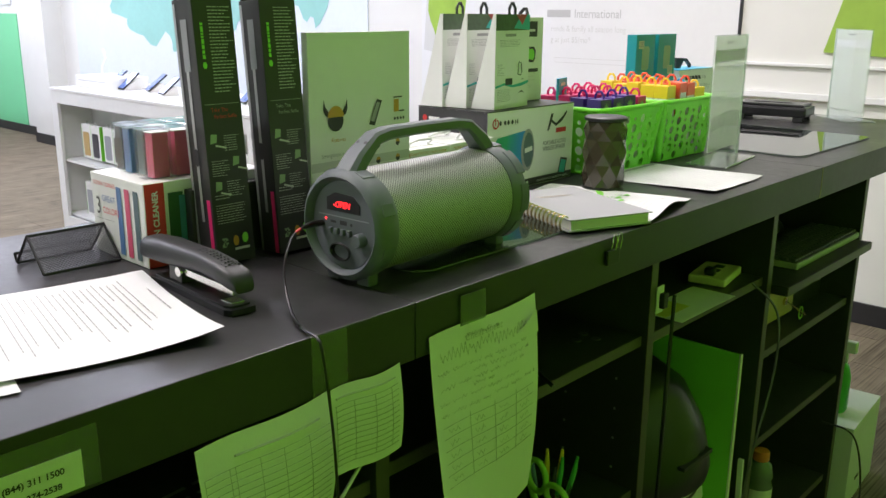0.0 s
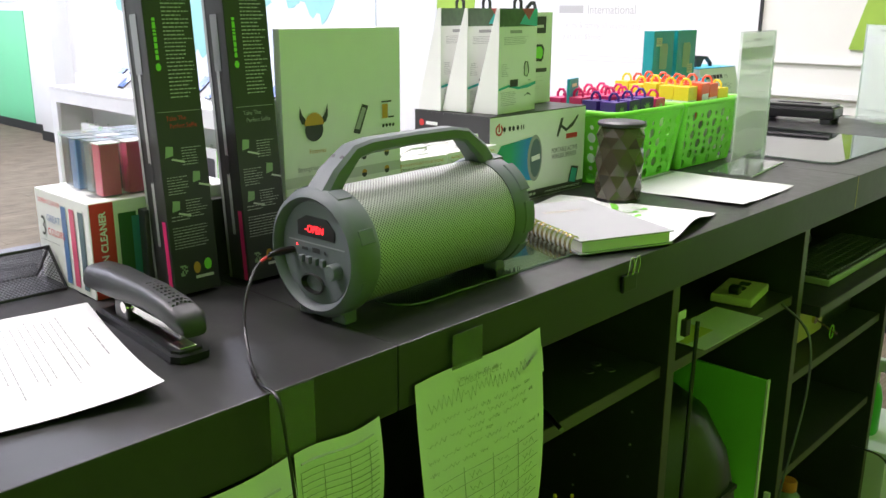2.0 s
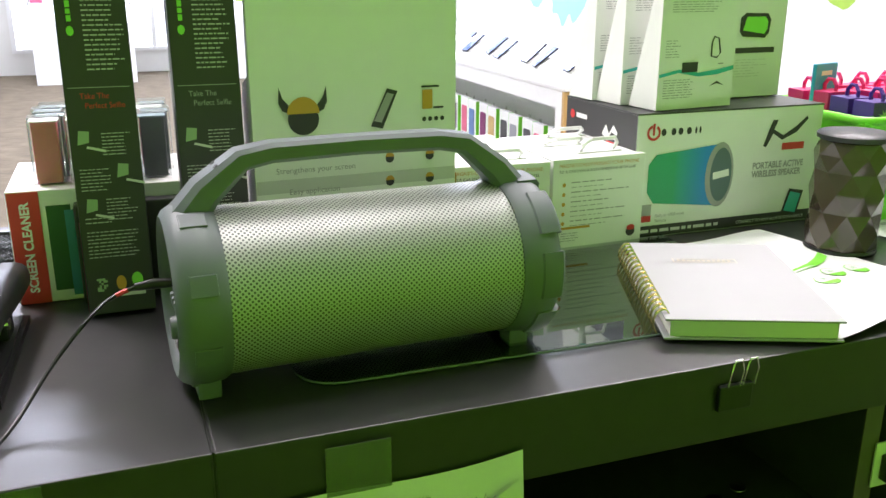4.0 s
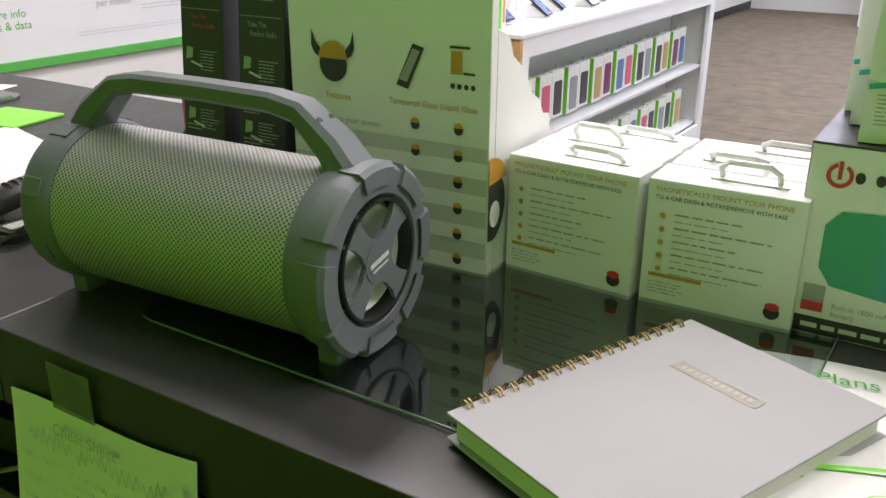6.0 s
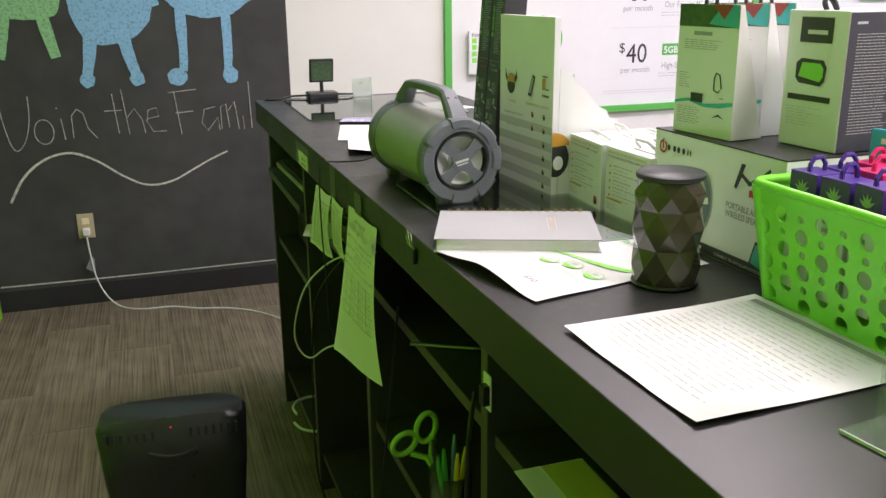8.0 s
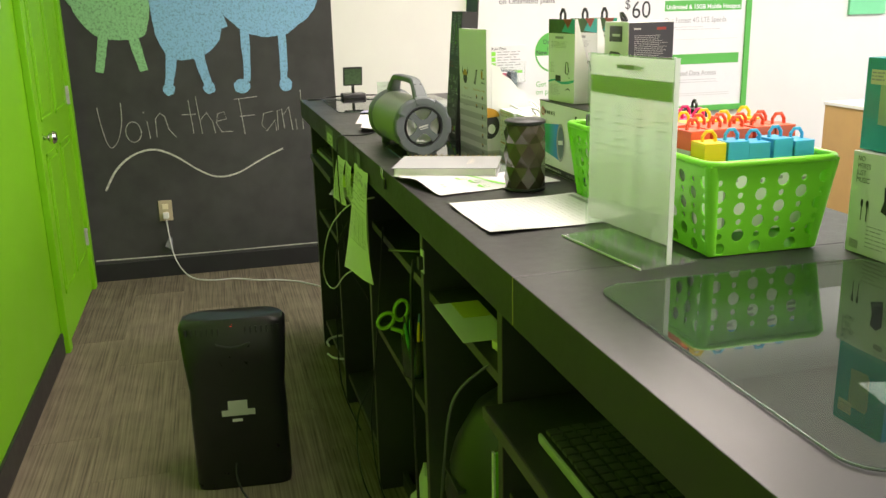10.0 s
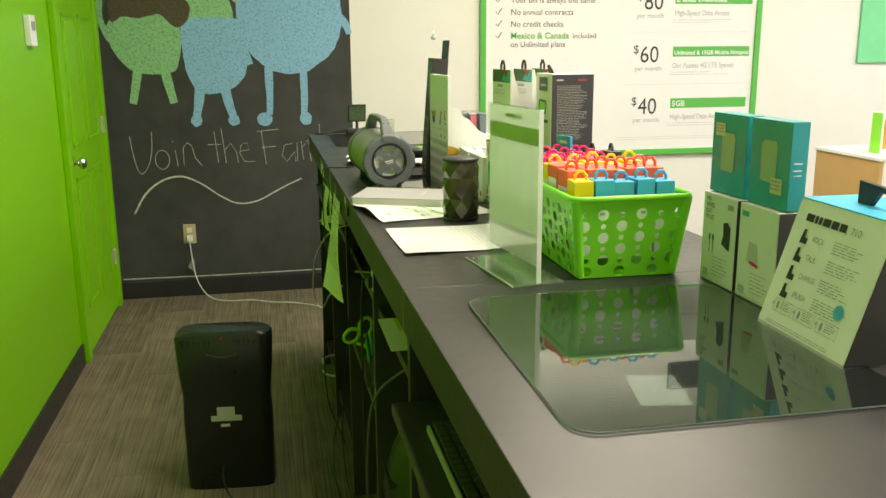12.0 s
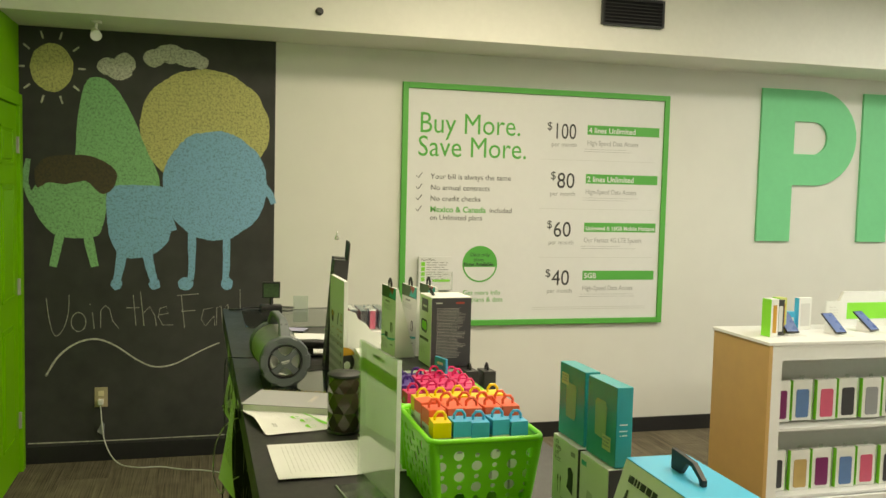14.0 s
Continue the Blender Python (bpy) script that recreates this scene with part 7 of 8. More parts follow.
keyboard(-1.128, 3.257, 0.829, 0.5)
keyboard(-1.125, 0.66, 0.863, 2)
t = thing("computer_mouse", pose(-1.27, 3.40, 0.829, 0, 0, 20), "black mouse beside the keyboard", "mouse")
b = bmesh.new()
bmesh.ops.create_uvsphere(b, u_segments=20, v_segments=10, radius=1)
bmesh.ops.transform(b, matrix=Matrix.Translation((0, 0, 0.002)) @ Matrix.Diagonal((0.03, 0.048, 0.03, 1)), verts=b.verts)
for v in b.verts:
    v.co.z = max(v.co.z, 0.001)
part("shell", b, "plastic_black", t, smooth=60)
part("wheel", lathe(bmesh.new(), [(0, -0.003), (0.006, -0.003), (0.006, 0.003), (0, 0.003)], 12, pose(0, 0.025, 0.026, 0, 90)), "rubber_dark", t)


def cord(name, label, pts, r, material):
    t = thing(name, pose(0, 0, 0), label, "cable")
    part("cord", tube(bmesh.new(), smooth_line(pts), r, 6), material, t, smooth=60)
    return t


cord("grey_cable", "grey cable hanging in front of the shelves", [(-1.06, 2.80, 0.852), (-1.0, 2.80, 0.80), (-0.985, 2.78, 0.68), (-0.99, 2.72, 0.5), (-1.0, 2.7, 0.3), (-1.02, 2.72, 0.1), (-1.1, 2.72, 0.004)], 0.0026, "cable_grey")
cord("white_cable", "white cable looping out of the shelves", [(-1.06, 1.74, 0.93), (-1.005, 1.6, 0.88), (-0.965, 1.44, 0.77), (-0.955, 1.30, 0.62), (-0.97, 1.25, 0.54), (-0.985, 1.34, 0.55), (-1.0, 1.5, 0.64), (-1.03, 1.68, 0.72)], 0.0024, "cable_white")
cord("black_cable", "black cable hanging before the shelves", [(-1.06, 1.45, 0.84), (-1.0, 1.36, 0.70), (-0.985, 1.34, 0.45), (-0.99, 1.33, 0.2), (-1.05, 1.3, 0.004)], 0.0028, "plastic_black")
cord("black_cable", "black cable hanging before the shelves", [(-1.04, 1.97, 0.9), (-1.02, 1.93, 0.6), (-1.0, 1.88, 0.3), (-1.02, 1.9, 0.1), (-1.08, 1.95, 0.004)], 0.0022, "plastic_black")
cord("black_cable", "black cord hanging over the divider edge", [(-1.026, 2.39, 0.93), (-1.02, 2.375, 0.8), (-1.022, 2.37, 0.4), (-1.03, 2.37, 0.05)], 0.0035, "plastic_black")
cord("white_cable", "white cable coil on the low shelf", [(-1.08 + 0.08 * math.cos(i * 0.6), 0.85 + 0.10 * math.sin(i * 0.6), 0.125 + 0.004 * i) for i in range(12)], 0.0045, "cable_white")
cord("black_cable", "black cable loop lying at the counter foot", [(-1.06, 1.5, 0.25), (-1.0, 1.62, 0.22), (-0.98, 1.72, 0.12), (-1.0, 1.8, 0.03), (-1.06, 1.9, 0.004), (-1.02, 2.2, 0.004), (-1.0, 2.6, 0.004)], 0.0028, "plastic_black")
cord("black_cable", "black cord curled on the carpet", [(-1.08, 3.42, 0.30), (-1.0, 3.44, 0.28), (-0.97, 3.46, 0.15), (-0.96, 3.42, 0.01), (-0.99, 3.3, 0.004), (-1.08, 3.2, 0.004)], 0.0028, "plastic_black")
t = thing("cord_clip", at_counter(-1.031, 2.378, 0.92), "small black cord clip on a pale plate", "clip")
part("plate", bx(0, 0.002, -0.012, 0.012, -0.025, 0.025), "card_white", t)
part("clip_body", bx(0.002, 0.012, -0.004, 0.012, -0.016, 0.012, 0.002), "plastic_black", t)
t = thing("power_strip", pose(-1.14, 2.79, 0.851, 0, 0, 10), "pale power strip on the shelf with a plug in it", "power strip")
part("body", bx(-0.04, 0.04, -0.07, 0.06, 0.0006, 0.018, 0.004), "ivory", t)
for i in range(3):
    part("socket", bx(-0.010, 0.010, -0.055 + i * 0.036, -0.033 + i * 0.036, 0.018, 0.0192), "print_black", t)
part("plug", bx(-0.011, 0.011, -0.056, -0.032, 0.0193, 0.034, 0.005), "plastic_black", t)
t = thing("loose_paper", pose(-1.095, 2.58, 0.851, 0, 0, 0), "white paper with a yellow sticky note on the shelf", "paper")
part("sheet", bx(-0.047, 0.047, -0.111, 0.111, 0.0006, 0.0016), "paper", t)
part("sticky_note", bx(-0.045, 0.012, -0.108, -0.015, 0.0018, 0.0026), "pale_yellow", t)
t = thing("coins", pose(-1.13, 2.245, 0.856), "a few loose coins on the dark shelf", "coins")
for i, (x, y) in enumerate(((0, 0), (0.02, 0.03), (-0.01, 0.035))):
    part("coin", lathe(bmesh.new(), [(0, 0.0018), (0.0085, 0.0018), (0.009, 0.001), (0, 0.0005)], 16, pose(x, y, 0)), "steel_grey", t)
t = thing("pen", pose(-1.09, 2.08, 0.856, 0, 0, 60), "thin metal pen lying on the shelf", "pen")
part("barrel", tube(bmesh.new(), [(0, -0.06, 0.004), (0, 0.05, 0.004), (0, 0.065, 0.004)], [0.0035, 0.0035, 0.001], 8), "steel_grey", t)

# pens and scissors in a cup
t = thing("pen_cup", pose(-1.085, 2.115, 0.549), "clear smoky plastic cup full of pens", "pen cup")
part("cup", lathe(bmesh.new(), [(0, 0.001), (0.034, 0.001), (0.038, 0.1), (0.036, 0.1), (0.032, 0.004), (0, 0.004)], 24), "cup_clear", t, smooth=40)
for i, (dx, dy, c) in enumerate(((0.01, 0.008, "spray_green"), (-0.012, 0.012, "yellow"), (0.015, -0.012, "print_black"), (-0.01, -0.016, "case_blue"), (0.02, 0.02, "spray_green"), (0.0, 0.022, "yellow"))):
    p = thing("pen", pose(-1.085, 2.115, 0.554), "coloured pen standing in the cup", "pen", "pens in the cup")
    part("barrel", tube(bmesh.new(), [(dx * 0.5, dy * 0.5, 0), (dx * 1.5, dy * 1.5, 0.12), (dx * 1.65, dy * 1.65, 0.145)], [0.0045, 0.0045, 0.0025], 8), c, p)
t = thing("scissors", pose(-1.085, 2.10, 0.558), "scissors with lime green handles in the cup", "scissors")
for s_, y, z, r1, r2 in ((-1, 0.062, 0.118, 0.021, 0.019), (1, 0.022, 0.142, 0.018, 0.026)):
    part("handle", tube(bmesh.new(), [(y + r1 * math.cos(a), -0.05, z + r2 * math.sin(a) - 0.25 * r1 * math.cos(a)) for a in [6.28319 * i / 20 for i in range(20)]], 0.0052, 8, True), "lime_plastic", t, smooth=60)
    part("shank", tube(bmesh.new(), [(y - 0.012, -0.05, z - 0.021), (0.02 - s_ * 0.004, -0.042, 0.088), (0.016, -0.03, 0.07)], [0.006, 0.006, 0.005], 6), "lime_plastic", t, smooth=60)
    part("blade", tube(bmesh.new(), [(0.016 + s_ * 0.001, -0.03, 0.075), (0.005 + s_ * 0.001, -s_ * 0.004, 0.0)], [0.005, 0.002], 5), "chrome", t)

# waste bin with domed lid in the open bay
t = thing("domed_waste_bin", pose(-1.24, 2.585, 0) @ Matrix.Diagonal((1, 1, 1.14, 1)), "black waste bin with domed lid and pale liner", "waste bin")
part("body", lathe(bmesh.new(), [(0, 0.002), (0.15, 0.002), (0.185, 0.40), (0.17, 0.40)], 32), "plastic_black", t, smooth=40)
part("liner", lathe(bmesh.new(), [(0.187 + 0.006 * math.sin(i * 2.1), 0.20 + i * 0.022) for i in range(10)] + [(0.18, 0.41)], 32), "liner_bag", t, "pale crumpled liner bag", 60)
part("lid", lathe(bmesh.new(), [(0.198, 0.40), (0.202, 0.42), (0.196, 0.445), (0.18, 0.50), (0.14, 0.565), (0.08, 0.605), (0, 0.615)], 32), "plastic_black", t, smooth=40)
part("lid_slot", bx(0.176, 0.196, -0.06, 0.06, 0.455, 0.462), "print_black", t)
t = thing("green_board", pose(-1.17, 2.80, 0), "bright green board standing in the open bay", "board")
part("panel", bx(-0.17, 0.10, -0.004, 0.004, 0.001, 0.685), "print_lime", t)
part("panel_edge", bx(0.10, 0.104, -0.005, 0.005, 0.001, 0.687), "card_white", t)
t = thing("white_stick", pose(-1.06, 2.86, 0, 3, 0, 0), "white plastic strip leaning in the bay", "strip")
part("strip", bx(-0.006, 0.006, -0.004, 0.004, 0.001, 0.42), "plastic_white", t)

# cash drawer, boxes and a bottle in the end bay
t = thing("cash_drawer", pose(-1.25, 3.18, 0.661), "black drawer box with tan front, keys in its lock", "cash drawer")
part("housing", bx(-0.17, 0.11, -0.27, 0.27, 0.0006, 0.11, 0.003), "plastic_black", t)
part("drawer_front", bx(0.111, 0.125, -0.262, 0.04, 0.01, 0.1, 0.002), "tan_board", t)
part("lock", lathe(bmesh.new(), [(0, 0.006), (0.01, 0.006), (0.01, 0)], 16, pose(0.126, -0.02, 0.05, 0, 90)), "brass", t)
part("key", prism(bmesh.new(), [(0, -0.003), (0.03, -0.003), (0.035, -0.009), (0.055, -0.009), (0.055, 0.009), (0.035, 0.009), (0.03, 0.003), (0, 0.003)], -0.001, 0.001, pose(0.132, -0.02, 0.05, 0, 30, 20)), "brass", t)
part("key_ring", tube(bmesh.new(), [(0.17, -0.02 + 0.012 * math.cos(a), 0.03 + 0.016 * math.sin(a)) for a in [0.45 * i for i in range(14)]], 0.0015, 6, True), "lime_plastic", t)
t = thing("cash_drawer", pose(-1.27, 0.74, 0.621), "dark drawer box with keys in its lock", "cash drawer")
part("housing", bx(-0.17, 0.15, -0.27, 0.27, 0.0006, 0.13, 0.003), "plastic_black", t)
part("drawer_front", bx(0.151, 0.165, -0.262, 0.262, 0.01, 0.12, 0.002), "plastic_black", t)
part("key", prism(bmesh.new(), [(0, -0.003), (0.03, -0.003), (0.035, -0.009), (0.055, -0.009), (0.055, 0.009), (0.035, 0.009), (0.03, 0.003), (0, 0.003)], -0.001, 0.001, pose(0.166, 0.20, 0.06, 0, 30, 20)), "brass", t)
part("key_ring", tube(bmesh.new(), [(0.20, 0.20 + 0.014 * math.cos(a), 0.03 + 0.02 * math.sin(a)) for a in [0.45 * i for i in range(14)]], 0.0018, 6, True), "lime_plastic", t)
t = thing("sports_drink_bottle", pose(-1.10, 3.06, 0.121), "plastic drink bottle with orange cap on the bottom shelf", "bottle")
part("bottle", lathe(bmesh.new(), [(0, 0.001), (0.030, 0.001), (0.034, 0.008), (0.034, 0.05), (0.031, 0.06), (0.034, 0.07), (0.034, 0.13), (0.03, 0.145), (0.034, 0.155), (0.028, 0.185), (0.018, 0.195), (0.018, 0.2), (0, 0.2)], 28), "bottle_grey", t, smooth=40)
part("label", lathe(bmesh.new(), [(0.0346, 0.075), (0.0346, 0.125)], 28), "card_white", t, smooth=60)
part("cap", lathe(bmesh.new(), [(0.0195, 0.197), (0.0205, 0.2), (0.0205, 0.218), (0.018, 0.222), (0, 0.222)], 24), "cap_orange", t, "orange screw cap", 40)
t = thing("spray_bottle", pose(-1.12, 3.62, 0.26), "green spray bottle on a white box", "spray bottle")
part("bottle", lathe(bmesh.new(), [(0, 0.001), (0.038, 0.001), (0.042, 0.01), (0.042, 0.11), (0.035, 0.14), (0.018, 0.165), (0.015, 0.19), (0, 0.19)], 24), "spray_green", t, smooth=40)
part("spray_head", bx(-0.012, 0.05, -0.012, 0.012, 0.19, 0.225, 0.004), "plastic_white", t)
part("trigger", bx(0.022, 0.028, -0.006, 0.006, 0.155, 0.19, 0.002), "plastic_white", t)
t = carton("white_carton", "plain white carton under the counter end", "carton", pose(-1.16, 3.66, 0, 0, 0, 4), 0.26, 0.30, 0.26, "card_white")
part("slot", bx(0.1302, 0.1312, -0.06, -0.02, 0.06, 0.07), "print_black", t)

# clutter in the second bay
t = thing("router", pose(-1.20, 1.42, 0.846, 0, 0, 6), "black network router with printed side", "router")
part("body", bx(-0.12, 0.12, -0.16, 0.16, 0.001, 0.045, 0.004), "dark_slate", t)
part("print", lines(bmesh.new(), facing("top", 0.12, -0.16, 0.0453), 0.02, 0.01, 0.28, 0.05, 2, 0.3, 3, 0.1, words=6), "print_grey", t)
for y in (-0.13, 0.13):
    part("antenna", tube(bmesh.new(), [(-0.1, y, 0.03), (-0.11, y, 0.14)], [0.006, 0.004], 8), "plastic_black", t)
t = thing("sticky_note_block", pose(-1.085, 1.20, 0.846, 0, 0, 20), "yellow green paper note block on the shelf", "note block")
part("block", bx(-0.035, 0.035, -0.035, 0.035, 0.0006, 0.05, 0.001), "sage_yellow", t)
t = thing("folded_paper", pose(-1.08, 1.30, 0.846, 0, 0, -10), "folded white leaflet lying over the shelf edge", "paper")
b = bmesh.new()
q = [(-0.06, -0.10, 0.001), (0.08, -0.08, 0.012), (0.09, 0.06, 0.02), (-0.05, 0.08, 0.002), (0.02, -0.01, 0.03)]
vs = [b.verts.new(p) for p in q]
for a0, a1 in ((0, 1), (1, 2), (2, 3), (3, 0)):
    b.faces.new((vs[a0], vs[a1], vs[4]))
part("leaflet", b, "paper", t)
t = thing("plastic_bag", pose(-1.20, 1.98, 0.001), "crumpled clear bag with papers on the floor of the bay", "bag")
b = bmesh.new()
bmesh.ops.create_icosphere(b, subdivisions=3, radius=1)
for v in b.verts:
    v.co *= 1 + 0.35 * noise.noise(v.co * 2.2)
    v.co = Vector((v.co.x * 0.11, v.co.y * 0.14, max(0.0, v.co.z * 0.10 + 0.09)))
part("bag", b, "liner_bag", t, smooth=50)

# ---- vented black unit with a power cord, standing in the aisle ----
t = thing("black_bin", pose(-0.645, 1.522, 0, 0, 0, -5), "tall black plastic unit with slotted rim in aisle", "bin")
b = bmesh.new()
rings = []
for z, hw, hd in ((0.001, 0.142, 0.048), (0.02, 0.146, 0.052), (0.25, 0.146, 0.055), (0.33, 0.143, 0.055), (0.42, 0.152, 0.058), (0.535, 0.158, 0.06), (0.548, 0.150, 0.05)):
    ring = []
    for k in range(28):
        a = 6.28319 * k / 28
        ca, sa = math.cos(a), math.sin(a)
        zz = z + (0.012 * (1 - ca * ca) if z > 0.5 else 0)
        ring.append(b.verts.new((hw * (abs(ca) ** 0.35) * (1 if ca > 0 else -1), hd * (abs(sa) ** 0.45) * (1 if sa > 0 else -1), zz)))
    rings.append(ring)
for p, q in zip(rings, rings[1:]):
    for k in range(28):
        b.faces.new((p[k], p[(k + 1) % 28], q[(k + 1) % 28], q[k]))
b.faces.new(rings[0][::-1])
b.faces.new(rings[-1])
part("body", b, "plastic_black", t, smooth=50)
for k in range(18):
    if 7 <= k <= 10:
        continue
    part("vent_slot", bx(-0.135 + k * 0.0158 - 0.0025, -0.135 + k * 0.0158 + 0.0025, 0.055, 0.0612, 0.515, 0.537), "rubber_dark", t)
part("finger_grip", tube(bmesh.new(), [(-0.05 + 0.1 * i / 10, 0.0595, 0.485 - 0.012 * math.sin(math.pi * i / 10)) for i in range(11)], 0.003, 6), "rubber_soft", t)
part("label", flat(bmesh.new(), facing("+y", 0.03, 0.0562, 0.25), 0, 0.02, 0.058, 0.05, 0.0005), "card_grey", t)
part("label", flat(bmesh.new(), facing("+y", 0.05, 0.0562, 0.25), 0, 0, 0.1, 0.02, 0.0005), "card_grey", t)
part("label", flat(bmesh.new(), facing("+y", 0.02, 0.0562, 0.25), 0, -0.02, 0.03, -0.01, 0.0005), "card_white", t)
part("led", shape(bmesh.new(), facing("+y", 0.0, 0.0612, 0.542), ellipse(0, 0, 0.0011, 0.0011, 10)), "red_glow", t)
part("power_cord", tube(bmesh.new(), smooth_line([(0.02, 0.053, 0.09), (0.02, 0.075, 0.05), (0.0, 0.10, 0.004), (-0.04, 0.16, 0.004), (-0.12, 0.20, 0.004)]), 0.0035, 6), "rubber_soft", t, smooth=60)

# ---- display tables ----


def package(t, x, y, z, face, case, s=1.0):
    """A hanging phone-case package: white card, green edge, dark case."""
    k = thing("case_package", pose(x, y, z, 0, 0, face), "white and green phone case package on the rack", "product pack", "phone case packages")
    part("card", bx(-0.056, 0.056, -0.012, 0.012, 0, 0.205, 0.002), "card_white", k)
    part("green_edge", bx(0.0562, 0.0585, -0.0115, 0.0115, 0.001, 0.203), "print_lime", k)
    part("green_edge", bx(-0.0585, -0.0562, -0.0115, 0.0115, 0.001, 0.203), "print_lime", k)
    o = [(-0.037, 0.022), (-0.03, 0.015), (0.03, 0.015), (0.037, 0.022), (0.037, 0.15), (0.03, 0.158), (-0.03, 0.158), (-0.037, 0.15)]
    part("phone_case", shape(bmesh.new(), facing("-y", 0, -0.0125, 0), o, 0.002, 0.002), case, k)
    part("hang_tab", bx(-0.012, 0.012, -0.001, 0.001, 0.205, 0.225), "clear", k)


def phone_on_stand(x, y, z, turn):
    k = thing("display_phone", pose(x, y, z, 0, 0, turn), "display phone tilted on a white security stand", "phone", "display phones")
    part("stand", prism(bmesh.new(), [(-0.04, 0), (0.05, 0), (0.04, 0.012), (-0.02, 0.05), (-0.035, 0.05)], -0.02, 0.02, pose(0, 0, 0.001, 90)), "plastic_white", k)
    b = bx(-0.07, 0.07, -0.035, 0.035, 0, 0.008, 0.002)
    bmesh.ops.transform(b, matrix=pose(0.0, 0, 0.052, 0, 38, 0), verts=b.verts)
    part("phone", b, "plastic_black", k)
    b = bx(-0.066, 0.066, -0.032, 0.032, 0.0082, 0.0088)
    bmesh.ops.transform(b, matrix=pose(0.0, 0, 0.052, 0, 38, 0), verts=b.verts)
    part("phone_screen", b, "phone_blue", k)
    part("base_card", bx(0.02, 0.10, -0.05, 0.05, 0.001, 0.003), "card_white", k)


CASES = ("case_plum", "grey_fabric", "case_blue", "case_dark", "case_pink", "tan_board", "case_dark")


def shop_table(x0, x1, y0, y1, open_side, label):
    """A white display table, its end clad in wood, with racks on its long open side."""
    t = thing("display_table", pose(0, 0, 0), label, "display table", "display tables")
    H = 0.95
    part("top", bx(x0, x1 + 0.006, y0 - 0.006, y1 + 0.006, H - 0.016, H, 0.002), "white_paint", t)
    part("wood_end", bx(x1 - 0.02, x1, y0, y1, 0.0, H - 0.016), "table_wood", t, "pale wood veneer end panel")
    part("far_end", bx(x0, x0 + 0.02, y0, y1, 0, H - 0.016), "white_paint", t)
    yf = y1 if open_side == "+y" else y0
    s_ = 1 if open_side == "+y" else -1
    a, b_ = sorted((yf, yf - s_ * 0.02))
    part("top_rail", bx(x0 + 0.02, x1 - 0.02, a, b_, H - 0.09, H - 0.016), "white_paint", t)
    part("post", bx(x1 - 0.075, x1 - 0.02, a, b_, 0.0, H - 0.09), "white_paint", t)
    part("post", bx(x0 + 0.02, x0 + 0.075, a, b_, 0.0, H - 0.09), "white_paint", t)
    part("plinth", bx(x0 + 0.075, x1 - 0.075, a, b_, 0.0, 0.16), "white_paint", t)
    m0, m1 = sorted((yf - s_ * 0.26, yf - s_ * 0.24))
    part("back_board", bx(x0 + 0.02, x1 - 0.02, m0, m1, 0, H - 0.016), "white_paint", t)
    c0, c1 = sorted((yf - s_ * 0.24, yf - s_ * 0.03))
    part("rack_shelf", bx(x0 + 0.02, x1 - 0.02, c0, c1, 0.50, 0.515), "white_paint", t)
    part("rack_shelf", bx(x0 + 0.02, x1 - 0.02, c0, c1, 0.16, 0.175), "white_paint", t)
    face = 180 if s_ > 0 else 0
    n = int((x1 - x0 - 0.2) / 0.135)
    for row, z in enumerate((0.616, 0.27)):
        for i in range(n):
            package(t, x1 - 0.14 - i * 0.135, yf - s_ * (0.10 + 0.01 * ((i + row) % 2)), z - 0.084 if z > 0.5 else z - 0.094, face, CASES[(i * 2 + row * 3) % 7])


shop_table(-5.94, -3.545, 0.388, 0.868, "+y", "white display table with wood end, racks of phone cases")
shop_table(-5.75, -3.64, 3.36, 3.92, "-y", "white display table with wood end, racks of phone cases")
shop_table(-11.6, -9.6, 3.65, 4.15, "-y", "white display table with wood end, racks of phone cases")
for i in range(8):
    phone_on_stand(-3.82 - i * 0.24, 0.62 + 0.05 * (i % 2), 0.95, 85 + 10 * (i % 3))
for i in range(8):
    phone_on_stand(-3.85 - i * 0.23, 3.60 + 0.05 * (i % 2), 0.95, -85 - 8 * (i % 3))
for x, y, w, d, h, c, e in ((-3.66, 0.70, 0.05, 0.06, 0.19, "card_white", "print_lime"), (-3.72, 0.67, 0.05, 0.05, 0.18, "card_black", "yellow"), (-3.77, 0.62, 0.05, 0.05, 0.185, "sage_yellow", "print_lime"), (-3.98, 0.53, 0.09, 0.03, 0.17, "card_white", "sky_blue"), (-3.88, 0.55, 0.06, 0.03, 0.10, "sky_blue", "card_white")):
    t = carton("phone_box", "small phone box standing on the display table", "product box", pose(x, y, 0.951, 0, 0, 10), w, d, h, c, "phone boxes")
    part("coloured_edge", bx(w / 2 + 0.0004, w / 2 + 0.0014, -d / 2, d / 2, 0.001, h - 0.001), e, t)
    part("print", flat(bmesh.new(), facing("+y", w / 2, d / 2 + 0.0006, 0), 0.012, 0.02, w - 0.012, h - 0.03), "print_gold" if e == "print_lime" else "print_light", t)
t = thing("table_riser", pose(-4.19, 0.443, 0.951), "white slanted sign riser with green band on table", "sign riser")
part("riser", prism(bmesh.new(), [(0, 0), (-1.5, 0), (-1.5, 0.19), (-0.1, 0.19)], -0.02, 0.0, pose(0, 0, 0, 90)), "white_paint", t)
part("green_band", bx(-1.4, -0.12, 0.0204, 0.0214, 0.04, 0.13), "print_lime", t)
